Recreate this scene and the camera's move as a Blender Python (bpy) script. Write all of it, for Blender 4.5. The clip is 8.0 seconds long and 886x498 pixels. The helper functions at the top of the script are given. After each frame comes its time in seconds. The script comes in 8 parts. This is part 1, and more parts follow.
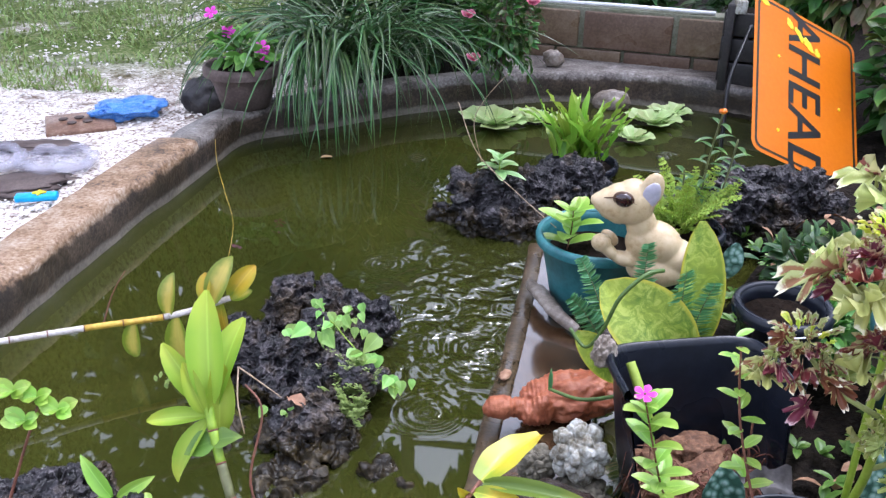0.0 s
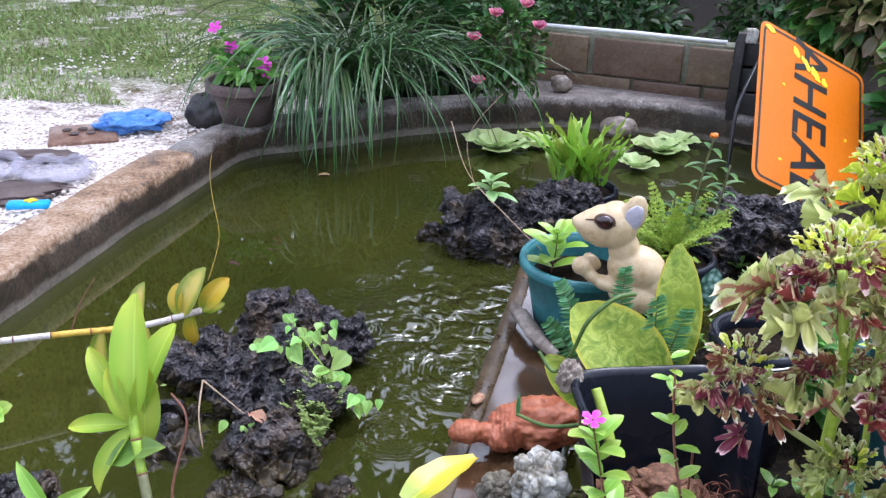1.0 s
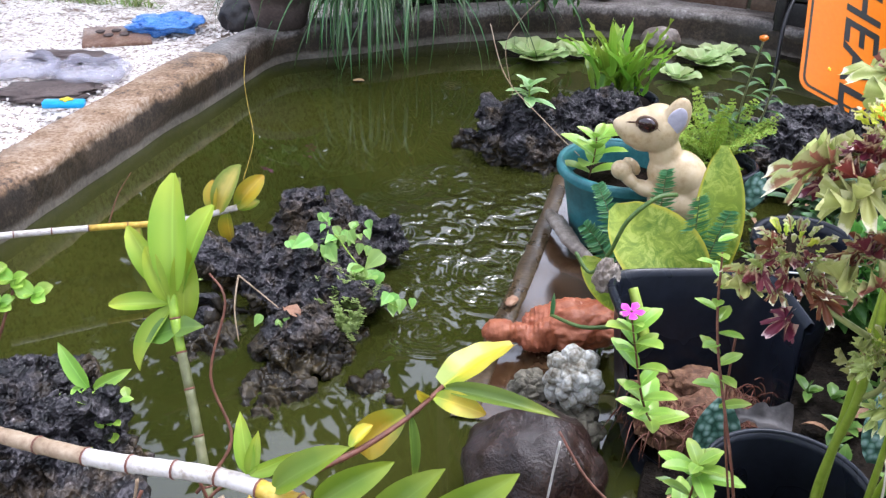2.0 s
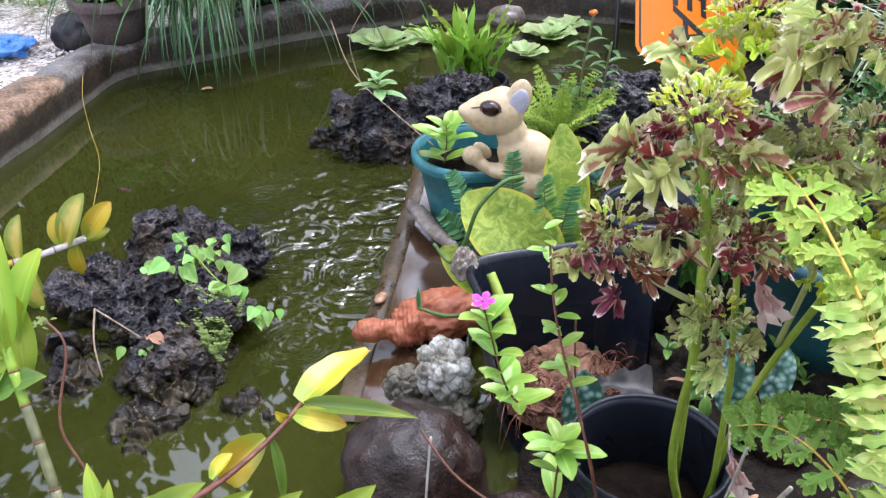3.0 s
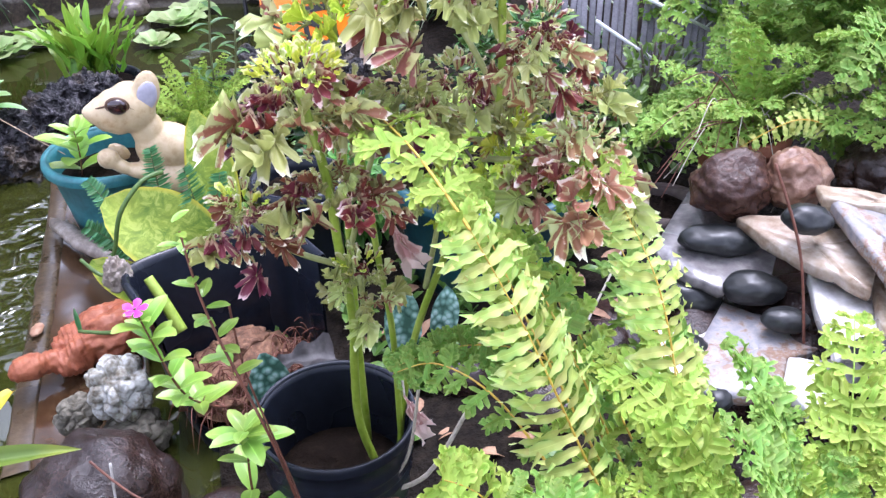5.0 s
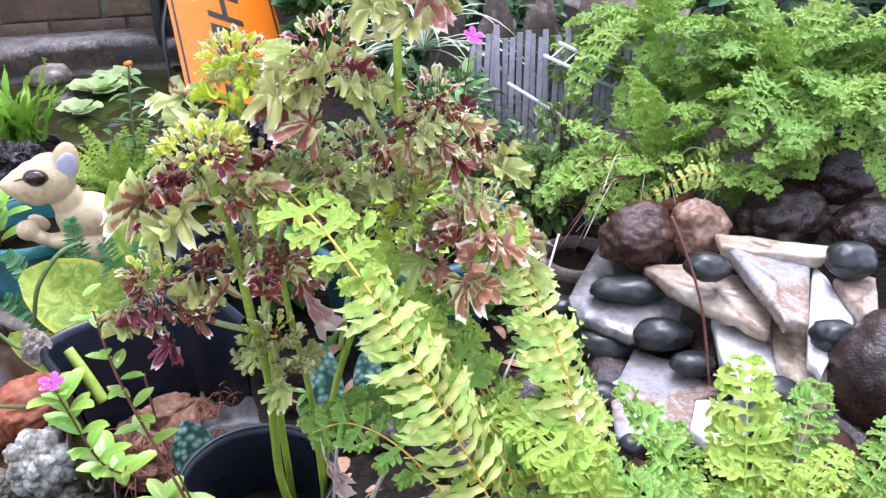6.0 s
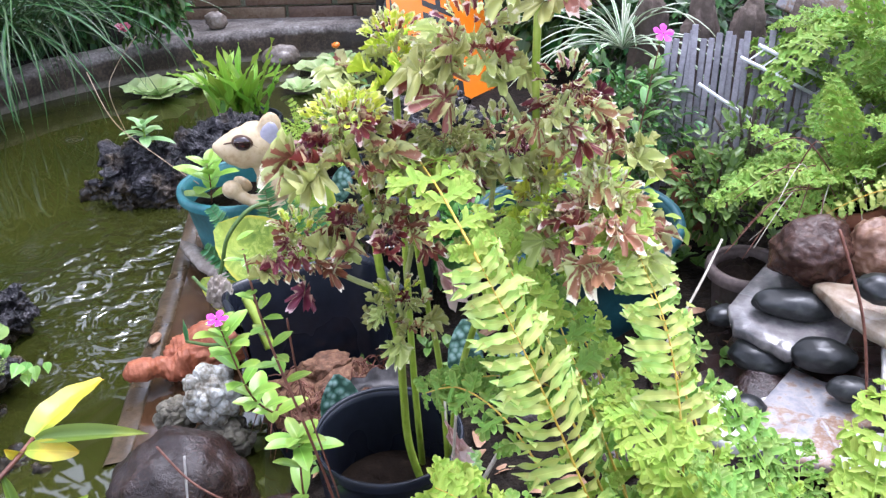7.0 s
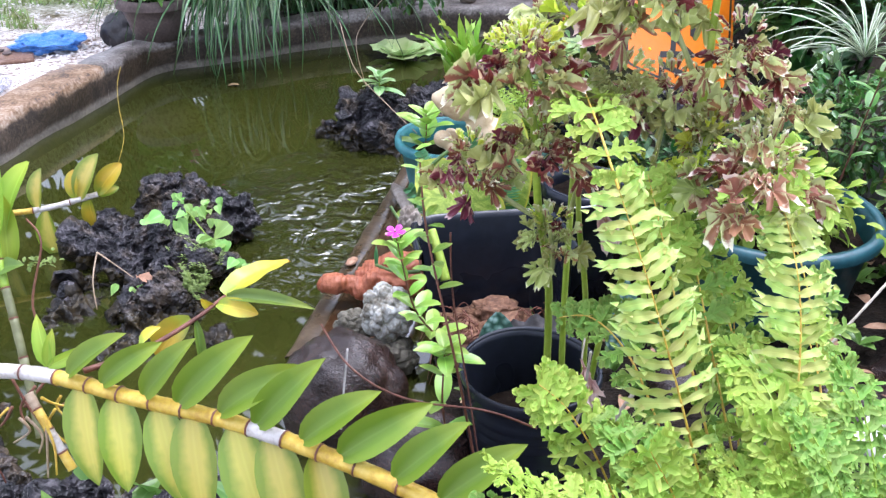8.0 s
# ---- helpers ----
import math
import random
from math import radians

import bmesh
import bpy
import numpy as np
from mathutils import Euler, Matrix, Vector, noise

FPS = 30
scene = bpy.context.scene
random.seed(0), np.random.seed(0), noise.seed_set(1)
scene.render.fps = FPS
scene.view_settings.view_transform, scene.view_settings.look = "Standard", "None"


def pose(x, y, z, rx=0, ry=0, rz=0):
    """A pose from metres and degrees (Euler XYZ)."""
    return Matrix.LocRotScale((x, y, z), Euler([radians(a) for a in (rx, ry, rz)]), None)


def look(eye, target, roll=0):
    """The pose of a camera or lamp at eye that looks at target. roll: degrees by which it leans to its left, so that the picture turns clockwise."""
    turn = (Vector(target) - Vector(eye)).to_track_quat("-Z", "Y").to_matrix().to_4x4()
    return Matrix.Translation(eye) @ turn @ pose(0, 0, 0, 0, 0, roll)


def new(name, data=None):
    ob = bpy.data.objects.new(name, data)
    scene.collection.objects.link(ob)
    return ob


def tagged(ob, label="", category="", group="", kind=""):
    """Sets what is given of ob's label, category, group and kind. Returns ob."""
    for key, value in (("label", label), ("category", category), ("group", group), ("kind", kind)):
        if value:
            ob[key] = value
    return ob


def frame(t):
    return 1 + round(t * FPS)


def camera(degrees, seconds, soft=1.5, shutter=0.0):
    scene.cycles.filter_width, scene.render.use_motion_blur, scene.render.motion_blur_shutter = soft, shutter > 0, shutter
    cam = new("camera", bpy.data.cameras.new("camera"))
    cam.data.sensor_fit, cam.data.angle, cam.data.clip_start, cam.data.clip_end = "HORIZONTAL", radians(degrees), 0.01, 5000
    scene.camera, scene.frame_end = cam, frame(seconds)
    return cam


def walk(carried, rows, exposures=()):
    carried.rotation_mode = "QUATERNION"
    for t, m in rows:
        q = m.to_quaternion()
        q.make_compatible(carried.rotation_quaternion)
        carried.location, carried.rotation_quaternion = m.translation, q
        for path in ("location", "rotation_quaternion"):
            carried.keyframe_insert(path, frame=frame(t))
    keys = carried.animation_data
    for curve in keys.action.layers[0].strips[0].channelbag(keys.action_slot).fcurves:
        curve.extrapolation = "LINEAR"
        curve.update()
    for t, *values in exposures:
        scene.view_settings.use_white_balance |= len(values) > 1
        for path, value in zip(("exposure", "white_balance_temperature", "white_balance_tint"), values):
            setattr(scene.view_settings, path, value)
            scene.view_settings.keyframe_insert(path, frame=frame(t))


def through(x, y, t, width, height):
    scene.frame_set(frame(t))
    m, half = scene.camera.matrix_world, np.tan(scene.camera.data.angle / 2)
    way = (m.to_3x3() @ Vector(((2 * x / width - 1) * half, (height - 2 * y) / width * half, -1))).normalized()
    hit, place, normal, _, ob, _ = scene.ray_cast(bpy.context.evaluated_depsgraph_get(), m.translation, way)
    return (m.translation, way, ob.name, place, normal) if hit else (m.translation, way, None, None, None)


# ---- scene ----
cam = camera(53.66, 8.0, soft=1.35)
# seconds, eye, yaw, pitch, roll
PATH = [
    (0.0, 0.0949, 0.1145, 1.1755, 1.741, -26.617, 0.478),
    (0.5, 0.1735, 0.1577, 1.1817, 2.321, -25.359, 0.731),
    (1.0, 0.2089, 0.1543, 1.1349, 3.711, -24.779, 1.477),
    (1.2, 0.1904, 0.1585, 1.1243, 5.369, -24.673, 3.014),
    (2.3, 0.2101, 0.1464, 1.0773, 5.383, -31.392, 1.057),
    (2.5, 0.2235, 0.1488, 1.0858, 3.627, -31.499, 0.511),
    (3.0, 0.2553, 0.1624, 1.1061, -2.648, -30.779, -1.080),
    (3.5, 0.2601, 0.1623, 1.1104, -8.619, -30.414, -1.189),
    (4.0, 0.2947, 0.1498, 1.1126, -13.684, -30.493, -0.764),
    (4.5, 0.2983, 0.1433, 1.1006, -20.406, -31.309, 0.859),
    (5.0, 0.3127, 0.1535, 1.0986, -25.915, -32.417, -0.694),
    (5.2, 0.3187, 0.1514, 1.1002, -27.579, -32.546, -1.300),
    (6.3, 0.3294, 0.0810, 1.1374, -30.722, -27.801, -0.442),
    (6.5, 0.3275, 0.0619, 1.1395, -27.740, -27.716, -0.537),
    (7.0, 0.3981, 0.0316, 1.1203, -14.951, -28.695, -1.956),
    (7.5, 0.4605, -0.0213, 1.0966, -3.814, -29.192, -1.590),
    (8.0, 0.4611, -0.0927, 1.0755, 1.399, -28.455, 0.256),
]
walk(cam, [(t, pose(x, y, z, 0, 0, yaw) @ pose(0, 0, 0, 90 + pitch) @ pose(0, 0, 0, 0, 0, roll))
           for t, x, y, z, yaw, pitch, roll in PATH],
     exposures=[(0.0, 0.90, 5620, 18), (1.2, 0.90, 5620, 18), (2.5, 0.88, 5850, 14), (4.0, 1.24, 5500, 24), (8.0, 1.14, 5600, 18)])

# ---- light: a bright overcast sky ----
SUN_UP, SUN_TURN = 72.0, 40.0
world = bpy.data.worlds.new("overcast")
world.use_nodes = True
scene.world = world
wn = world.node_tree.nodes
sky = wn.new("ShaderNodeTexSky")
sky.sky_type, sky.sun_disc = "NISHITA", False
sky.sun_elevation, sky.sun_rotation = radians(SUN_UP), radians(SUN_TURN)
sky.air_density, sky.dust_density, sky.ozone_density = 1.0, 4.0, 1.0
haze = wn.new("ShaderNodeHueSaturation")
haze.inputs["Saturation"].default_value = 0.30
world.node_tree.links.new(sky.outputs[0], haze.inputs["Color"])
world.node_tree.links.new(haze.outputs[0], wn["Background"].inputs[0])
wn["Background"].inputs[1].default_value = 0.30
sun_data = bpy.data.lights.new("sun", "SUN")
sun_data.energy, sun_data.angle, sun_data.color = 0.6, radians(18), (1.0, 0.98, 0.95)
sun = new("sun", sun_data)
a, e = radians(SUN_TURN), radians(SUN_UP)
sun.matrix_world = look((0, 0, 0), (-math.sin(a) * math.cos(e), -math.cos(a) * math.cos(e), -math.sin(e)))

# ---- materials ----
RNG = random.Random(7)


class Nodes:
    """A short way to write a node material."""

    def __init__(self, name):
        self.mat = bpy.data.materials.new(name)
        self.mat.use_nodes = True
        self.tree = self.mat.node_tree
        self.bsdf = self.tree.nodes["Principled BSDF"]
        self.out = self.tree.nodes["Material Output"]
        self.coord = self.add("ShaderNodeTexCoord")
        self.geo = self.add("ShaderNodeNewGeometry")
        self.info = self.add("ShaderNodeObjectInfo")

    def add(self, kind, **inputs):
        node = self.tree.nodes.new(kind)
        for key, value in inputs.items():
            key = key.replace("_", " ")
            if isinstance(value, bpy.types.NodeSocket):
                self.tree.links.new(value, node.inputs[key])
            else:
                node.inputs[key].default_value = value
        return node

    def link(self, a, b):
        self.tree.links.new(a, b)

    def noise(self, scale, detail=4.0, rough=0.6, vector=None, distort=0.0):
        n = self.add("ShaderNodeTexNoise", Scale=scale, Detail=detail, Roughness=rough, Distortion=distort)
        self.link(vector if vector is not None else self.coord.outputs["Object"], n.inputs["Vector"])
        return n.outputs["Fac"]

    def cells(self, scale, feature="F1", vector=None):
        n = self.add("ShaderNodeTexVoronoi", Scale=scale)
        n.feature = feature
        self.link(vector if vector is not None else self.coord.outputs["Object"], n.inputs["Vector"])
        return n.outputs["Distance"]

    def ramp(self, fac, stops):
        r = self.add("ShaderNodeValToRGB", Fac=fac)
        els = r.color_ramp.elements
        while len(els) < len(stops):
            els.new(0.5)
        for el, (p, c) in zip(els, stops):
            el.position = p
            el.color = (*c, 1) if len(c) == 3 else c
        return r.outputs["Color"]

    def mix(self, fac, a, b, mode="MIX"):
        m = self.tree.nodes.new("ShaderNodeMix")
        m.data_type, m.blend_type = "RGBA", mode
        for sock, value in ((m.inputs[0], fac), (m.inputs[6], a), (m.inputs[7], b)):
            if isinstance(value, bpy.types.NodeSocket):
                self.link(value, sock)
            elif isinstance(value, tuple):
                sock.default_value = (*value, 1) if len(value) == 3 else value
            else:
                sock.default_value = value
        return m.outputs[2]

    def math(self, op, a, b=0.0, c=None):
        m = self.tree.nodes.new("ShaderNodeMath")
        m.operation = op
        for sock, value in zip(m.inputs, (a, b) if c is None else (a, b, c)):
            if isinstance(value, bpy.types.NodeSocket):
                self.link(value, sock)
            else:
                sock.default_value = value
        return m.outputs[0]

    def uv(self):
        s = self.add("ShaderNodeSeparateXYZ")
        self.link(self.coord.outputs["UV"], s.inputs[0])
        return s.outputs[0], s.outputs[1]

    def vary(self, colour, amount=0.3, island=False):
        """Lighter or darker by a chance of its own for each object, or each island of a mesh."""
        rnd = self.geo.outputs["Random Per Island"] if island else self.info.outputs["Random"]
        k = self.math("MULTIPLY_ADD", rnd, amount, 1.0 - amount / 2)
        h = self.add("ShaderNodeHueSaturation", Color=colour, Value=k)
        k2 = self.math("MULTIPLY_ADD", rnd, amount * 0.10, 0.5 - amount * 0.05)
        self.link(k2, h.inputs["Hue"])
        return h.outputs[0]

    def done(self, colour, rough=0.6, bump=None, strength=0.3, dist=0.005, metal=0.0, through=0.0, coat=0.0, spec=0.5):
        b = self.bsdf
        for key, value in (("Base Color", colour), ("Roughness", rough), ("Metallic", metal), ("Coat Weight", coat), ("Specular IOR Level", spec)):
            if isinstance(value, bpy.types.NodeSocket):
                self.link(value, b.inputs[key])
            else:
                b.inputs[key].default_value = (*value, 1) if isinstance(value, tuple) else value
        b.inputs["Coat Roughness"].default_value = 0.15
        if bump is not None:
            bp = self.add("ShaderNodeBump", Strength=strength, Distance=dist, Height=bump)
            self.link(bp.outputs[0], b.inputs["Normal"])
        if through:
            tr = self.add("ShaderNodeBsdfTranslucent")
            if isinstance(colour, bpy.types.NodeSocket):
                self.link(colour, tr.inputs[0])
            else:
                tr.inputs[0].default_value = (*colour, 1)
            ms = self.add("ShaderNodeMixShader", Fac=through)
            self.link(b.outputs[0], ms.inputs[1])
            self.link(tr.outputs[0], ms.inputs[2])
            self.link(ms.outputs[0], self.out.inputs[0])
        return self.mat


def surface(name, stops, scale=8.0, fine=60.0, rough=0.7, strength=0.4, dist=0.004, vary=0.0, coat=0.0, metal=0.0, wet=0.0, spec=0.5):
    """A plain surface of mottled colour with a fine grain; wet: darker glossy patches."""
    n = Nodes(name)
    big, small = n.noise(scale, 5.0), n.noise(fine, 3.0)
    fac = n.math("MULTIPLY_ADD", small, 0.45, n.math("MULTIPLY", big, 0.62))
    col = n.ramp(fac, stops)
    if vary:
        col = n.vary(col, vary)
    r = rough
    if wet:
        w = n.ramp(n.noise(scale * 0.7, 2.0), [(0.42, (0, 0, 0)), (0.6, (1, 1, 1))])
        r = n.math("MULTIPLY_ADD", w, -wet, rough)
    return n.done(col, r, fac, strength, dist, metal=metal, coat=coat, spec=spec)


def leaf_mat(name, centre, edge, tip, rough=0.38, vary=0.35, through=0.25, vein=0.25, scale=40.0, edge_at=0.32, tip_at=0.75, base=None, island=False, coat=0.0, soft=0.12, mess=0.3):
    """Leaf: UV x runs across (0 to 1), y along from base to tip."""
    n = Nodes(name)
    u, v = n.uv()
    off = n.math("ABSOLUTE", n.math("SUBTRACT", u, 0.5))
    mott = n.noise(scale, 3.0)
    side = n.math("ADD", off, n.math("MULTIPLY_ADD", mott, mess, -mess / 2))
    col = n.mix(n.ramp(side, [(edge_at - soft, (0, 0, 0)), (edge_at + soft, (1, 1, 1))]), centre, edge)
    along = n.math("ADD", v, n.math("MULTIPLY_ADD", mott, mess, -mess / 2))
    col = n.mix(n.ramp(along, [(tip_at - soft, (0, 0, 0)), (min(1.0, tip_at + soft), (1, 1, 1))]), col, tip)
    if base:
        col = n.mix(n.ramp(along, [(0.12, (1, 1, 1)), (0.4, (0, 0, 0))]), col, base)
    col = n.mix(n.ramp(off, [(0.0, (vein, vein, vein)), (0.05, (0, 0, 0))]), col, tuple(min(1, c * 1.8 + 0.05) for c in centre))
    col = n.vary(col, vary, island)
    ridge = n.math("ADD", n.math("MULTIPLY", off, 1.2), n.math("MULTIPLY", mott, 0.3))
    return n.done(col, rough, ridge, 0.35, 0.003, through=through, coat=coat)


M = {}
M["concrete"] = None
M["curb"] = surface("pale_concrete", [(0.25, (0.06, 0.047, 0.038)), (0.5, (0.17, 0.135, 0.105)), (0.8, (0.40, 0.34, 0.29))], 4.0, 70.0, 0.5, 0.6, 0.005, wet=0.35)
M["mortar"] = surface("mossy_mortar", [(0.25, (0.04, 0.045, 0.022)), (0.5, (0.12, 0.125, 0.075)), (0.8, (0.30, 0.29, 0.24))], 9.0, 90.0, 0.6, 0.8, 0.006)
M["block"] = surface("stained_block", [(0.25, (0.03, 0.02, 0.012)), (0.5, (0.11, 0.068, 0.040)), (0.8, (0.22, 0.16, 0.11))], 6.0, 90.0, 0.55, 0.6, 0.004, vary=0.3, wet=0.3)
# wet earth, its colour darkened further to include the shade deep in pots
M["soil"] = surface("shaded_wet_soil", [(0.25, (0.003, 0.002, 0.0015)), (0.5, (0.008, 0.0055, 0.004)), (0.8, (0.03, 0.02, 0.013))], 12.0, 110.0, 0.85, 1.0, 0.01, wet=0.05, spec=0.04)
M["bark"] = surface("husk", [(0.25, (0.02, 0.009, 0.005)), (0.5, (0.13, 0.06, 0.03)), (0.8, (0.40, 0.22, 0.12))], 14.0, 120.0, 0.8, 1.0, 0.006)
M["lava"] = None
M["lava_brown"] = surface("brown_lava_rock", [(0.30, (0.002, 0.0015, 0.001)), (0.5, (0.013, 0.009, 0.004)), (0.66, (0.045, 0.032, 0.012)), (0.85, (0.14, 0.105, 0.055))], 22.0, 120.0, 0.5, 1.0, 0.008, wet=0.3, spec=0.35)
M["boulder"] = surface("wet_boulder", [(0.25, (0.005, 0.0025, 0.002)), (0.48, (0.018, 0.009, 0.0065)), (0.62, (0.040, 0.021, 0.015)), (0.85, (0.10, 0.062, 0.048))], 11.0, 190.0, 0.30, 1.0, 0.007, vary=0.3, wet=0.18, spec=0.5)
M["coral"] = surface("pale_coral", [(0.30, (0.03, 0.024, 0.015)), (0.42, (0.13, 0.105, 0.068)), (0.50, (0.27, 0.25, 0.20)), (0.62, (0.50, 0.50, 0.46))], 16.0, 110.0, 0.85, 0.8, 0.004)
M["coral_dull"] = surface("mossy_coral", [(0.28, (0.016, 0.014, 0.010)), (0.5, (0.095, 0.083, 0.058)), (0.8, (0.27, 0.245, 0.18))], 26.0, 110.0, 0.75, 0.9, 0.004)
M["black_plastic"] = surface("black_plastic", [(0.3, (0.005, 0.006, 0.009)), (0.7, (0.014, 0.017, 0.026))], 9.0, 60.0, 0.38, 0.15, 0.002, wet=0.22, spec=0.28)
M["teal_plastic"] = surface("teal_plastic", [(0.3, (0.012, 0.075, 0.085)), (0.5, (0.03, 0.15, 0.165)), (0.8, (0.07, 0.25, 0.26))], 10.0, 70.0, 0.4, 0.15, 0.001)
M["tub"] = surface("dark_teal_plastic", [(0.3, (0.004, 0.026, 0.034)), (0.5, (0.010, 0.055, 0.068)), (0.8, (0.03, 0.11, 0.125))], 10.0, 70.0, 0.4, 0.15, 0.001)
M["terracotta"] = surface("terracotta", [(0.25, (0.10, 0.03, 0.015)), (0.5, (0.28, 0.09, 0.045)), (0.8, (0.45, 0.19, 0.10))], 12.0, 90.0, 0.7, 0.4, 0.002)
M["turtle"] = surface("orange_clay", [(0.25, (0.045, 0.011, 0.005)), (0.48, (0.26, 0.068, 0.025)), (0.8, (0.44, 0.16, 0.075))], 18.0, 100.0, 0.62, 0.8, 0.004, wet=0.15)
M["dark_clay"] = surface("dark_clay", [(0.25, (0.03, 0.022, 0.02)), (0.5, (0.085, 0.06, 0.052)), (0.8, (0.17, 0.13, 0.115))], 8.0, 90.0, 0.75, 0.4, 0.003)
M["charred"] = surface("blackened_timber", [(0.3, (0.006, 0.005, 0.006)), (0.55, (0.02, 0.017, 0.017)), (0.8, (0.06, 0.05, 0.048))], 9.0, 90.0, 0.5, 0.7, 0.003)
M["cream"] = surface("cream_ceramic", [(0.25, (0.24, 0.14, 0.06)), (0.40, (0.42, 0.29, 0.145)), (0.52, (0.54, 0.41, 0.235)), (0.78, (0.64, 0.52, 0.33))], 9.0, 80.0, 0.36, 0.4, 0.001, coat=0.25)
M["ear"] = surface("ear_glaze", [(0.3, (0.30, 0.28, 0.34)), (0.7, (0.52, 0.49, 0.56))], 12.0, 60.0, 0.4, 0.1, 0.001)
M["eye"] = surface("eye_glaze", [(0.3, (0.012, 0.003, 0.004)), (0.7, (0.03, 0.008, 0.01))], 12.0, 60.0, 0.06, 0.0, 0.001, coat=1.0)
M["eye_line"] = surface("brown_glaze", [(0.3, (0.06, 0.03, 0.014)), (0.7, (0.12, 0.06, 0.03))], 12.0, 60.0, 0.4, 0.1, 0.001)
M["sign"] = surface("orange_sheeting", [(0.2, (0.50, 0.120, 0.0)), (0.5, (0.60, 0.150, 0.002)), (0.8, (0.66, 0.18, 0.01))], 3.0, 60.0, 0.28, 0.05, 0.001, coat=0.3)
M["sign_black"] = surface("black_vinyl", [(0.3, (0.008, 0.008, 0.009)), (0.7, (0.018, 0.017, 0.018))], 9.0, 60.0, 0.35, 0.05, 0.001)
M["yellow_scuff"] = surface("yellow_scuff", [(0.3, (0.85, 0.5, 0.0)), (0.7, (0.9, 0.68, 0.02))], 30.0, 90.0, 0.4, 0.05, 0.001)
M["pebble"] = surface("wet_pebble", [(0.3, (0.006, 0.007, 0.007)), (0.55, (0.016, 0.017, 0.017)), (0.8, (0.05, 0.05, 0.046))], 14.0, 90.0, 0.36, 0.25, 0.001, vary=0.5, coat=0.10, spec=0.35)
M["slate"] = surface("pale_slab", [(0.25, (0.094, 0.094, 0.109)), (0.42, (0.203, 0.203, 0.226)), (0.52, (0.312, 0.289, 0.281)), (0.58, (0.234, 0.148, 0.094)), (0.66, (0.343, 0.304, 0.265)), (0.85, (0.484, 0.460, 0.429))], 5.0, 60.0, 0.40, 0.6, 0.004, vary=0.3, wet=0.32)
M["slate_tan"] = surface("tan_slab", [(0.28, (0.07, 0.04, 0.022)), (0.42, (0.20, 0.13, 0.08)), (0.54, (0.33, 0.26, 0.19)), (0.75, (0.50, 0.44, 0.37))], 7.0, 60.0, 0.42, 0.7, 0.004, vary=0.25, wet=0.32)
M["red_rock"] = surface("red_brown_rock", [(0.25, (0.012, 0.006, 0.004)), (0.5, (0.042, 0.019, 0.013)), (0.8, (0.12, 0.062, 0.042))], 14.0, 120.0, 0.45, 1.0, 0.006, wet=0.2, spec=0.3)
M["slate_wet"] = surface("wet_grey_slab", [(0.25, (0.03, 0.03, 0.032)), (0.45, (0.09, 0.085, 0.085)), (0.58, (0.17, 0.155, 0.15)), (0.80, (0.32, 0.30, 0.28))], 6.0, 60.0, 0.34, 0.7, 0.005, wet=0.22)
M["slate_pale"] = surface("white_slab", [(0.30, (0.26, 0.22, 0.17)), (0.42, (0.50, 0.47, 0.43)), (0.55, (0.66, 0.64, 0.62)), (0.75, (0.76, 0.75, 0.74))], 6.0, 60.0, 0.42, 0.6, 0.004, vary=0.15, wet=0.25)
M["rust_rock"] = surface("rusty_rock", [(0.25, (0.05, 0.022, 0.013)), (0.5, (0.17, 0.085, 0.05)), (0.8, (0.40, 0.28, 0.20))], 14.0, 90.0, 0.55, 0.8, 0.005, wet=0.2)
M["grey_wood"] = surface("weathered_board", [(0.25, (0.07, 0.065, 0.07)), (0.5, (0.22, 0.205, 0.225)), (0.8, (0.42, 0.40, 0.43))], 7.0, 100.0, 0.7, 0.6, 0.003, vary=0.4)
M["white_metal"] = surface("white_painted_metal", [(0.3, (0.55, 0.55, 0.55)), (0.7, (0.82, 0.82, 0.82))], 14.0, 80.0, 0.4, 0.1, 0.001)
M["blue_bag"] = surface("blue_plastic_net", [(0.3, (0.006, 0.05, 0.28)), (0.5, (0.05, 0.20, 0.58)), (0.8, (0.26, 0.46, 0.78))], 30.0, 160.0, 0.3, 1.0, 0.008)
M["toy_blue"] = surface("sky_blue_plastic", [(0.3, (0.0, 0.25, 0.6)), (0.7, (0.02, 0.42, 0.78))], 14.0, 80.0, 0.35, 0.1, 0.001)
M["toy_yellow"] = surface("yellow_plastic", [(0.3, (0.7, 0.5, 0.0)), (0.7, (0.85, 0.7, 0.05))], 14.0, 80.0, 0.35, 0.1, 0.001)
M["shell"] = surface("white_shell", [(0.3, (0.5, 0.48, 0.45)), (0.7, (0.85, 0.83, 0.8))], 30.0, 90.0, 0.4, 0.2, 0.001)
M["petiole"] = surface("olive_petiole", [(0.25, (0.17, 0.20, 0.06)), (0.5, (0.30, 0.33, 0.11)), (0.8, (0.44, 0.45, 0.20))], 22.0, 90.0, 0.45, 0.2, 0.001)
M["coleus_stem"] = surface("lime_stem", [(0.25, (0.13, 0.19, 0.015)), (0.5, (0.25, 0.35, 0.03)), (0.8, (0.40, 0.48, 0.09))], 22.0, 90.0, 0.4, 0.25, 0.001)
M["twig"] = surface("brown_twig", [(0.3, (0.06, 0.02, 0.012)), (0.6, (0.17, 0.06, 0.035)), (0.8, (0.26, 0.14, 0.09))], 30.0, 120.0, 0.6, 0.4, 0.002)
M["pale_twig"] = surface("pale_dry_twig", [(0.3, (0.3, 0.25, 0.18)), (0.7, (0.6, 0.55, 0.45))], 30.0, 120.0, 0.7, 0.4, 0.002)
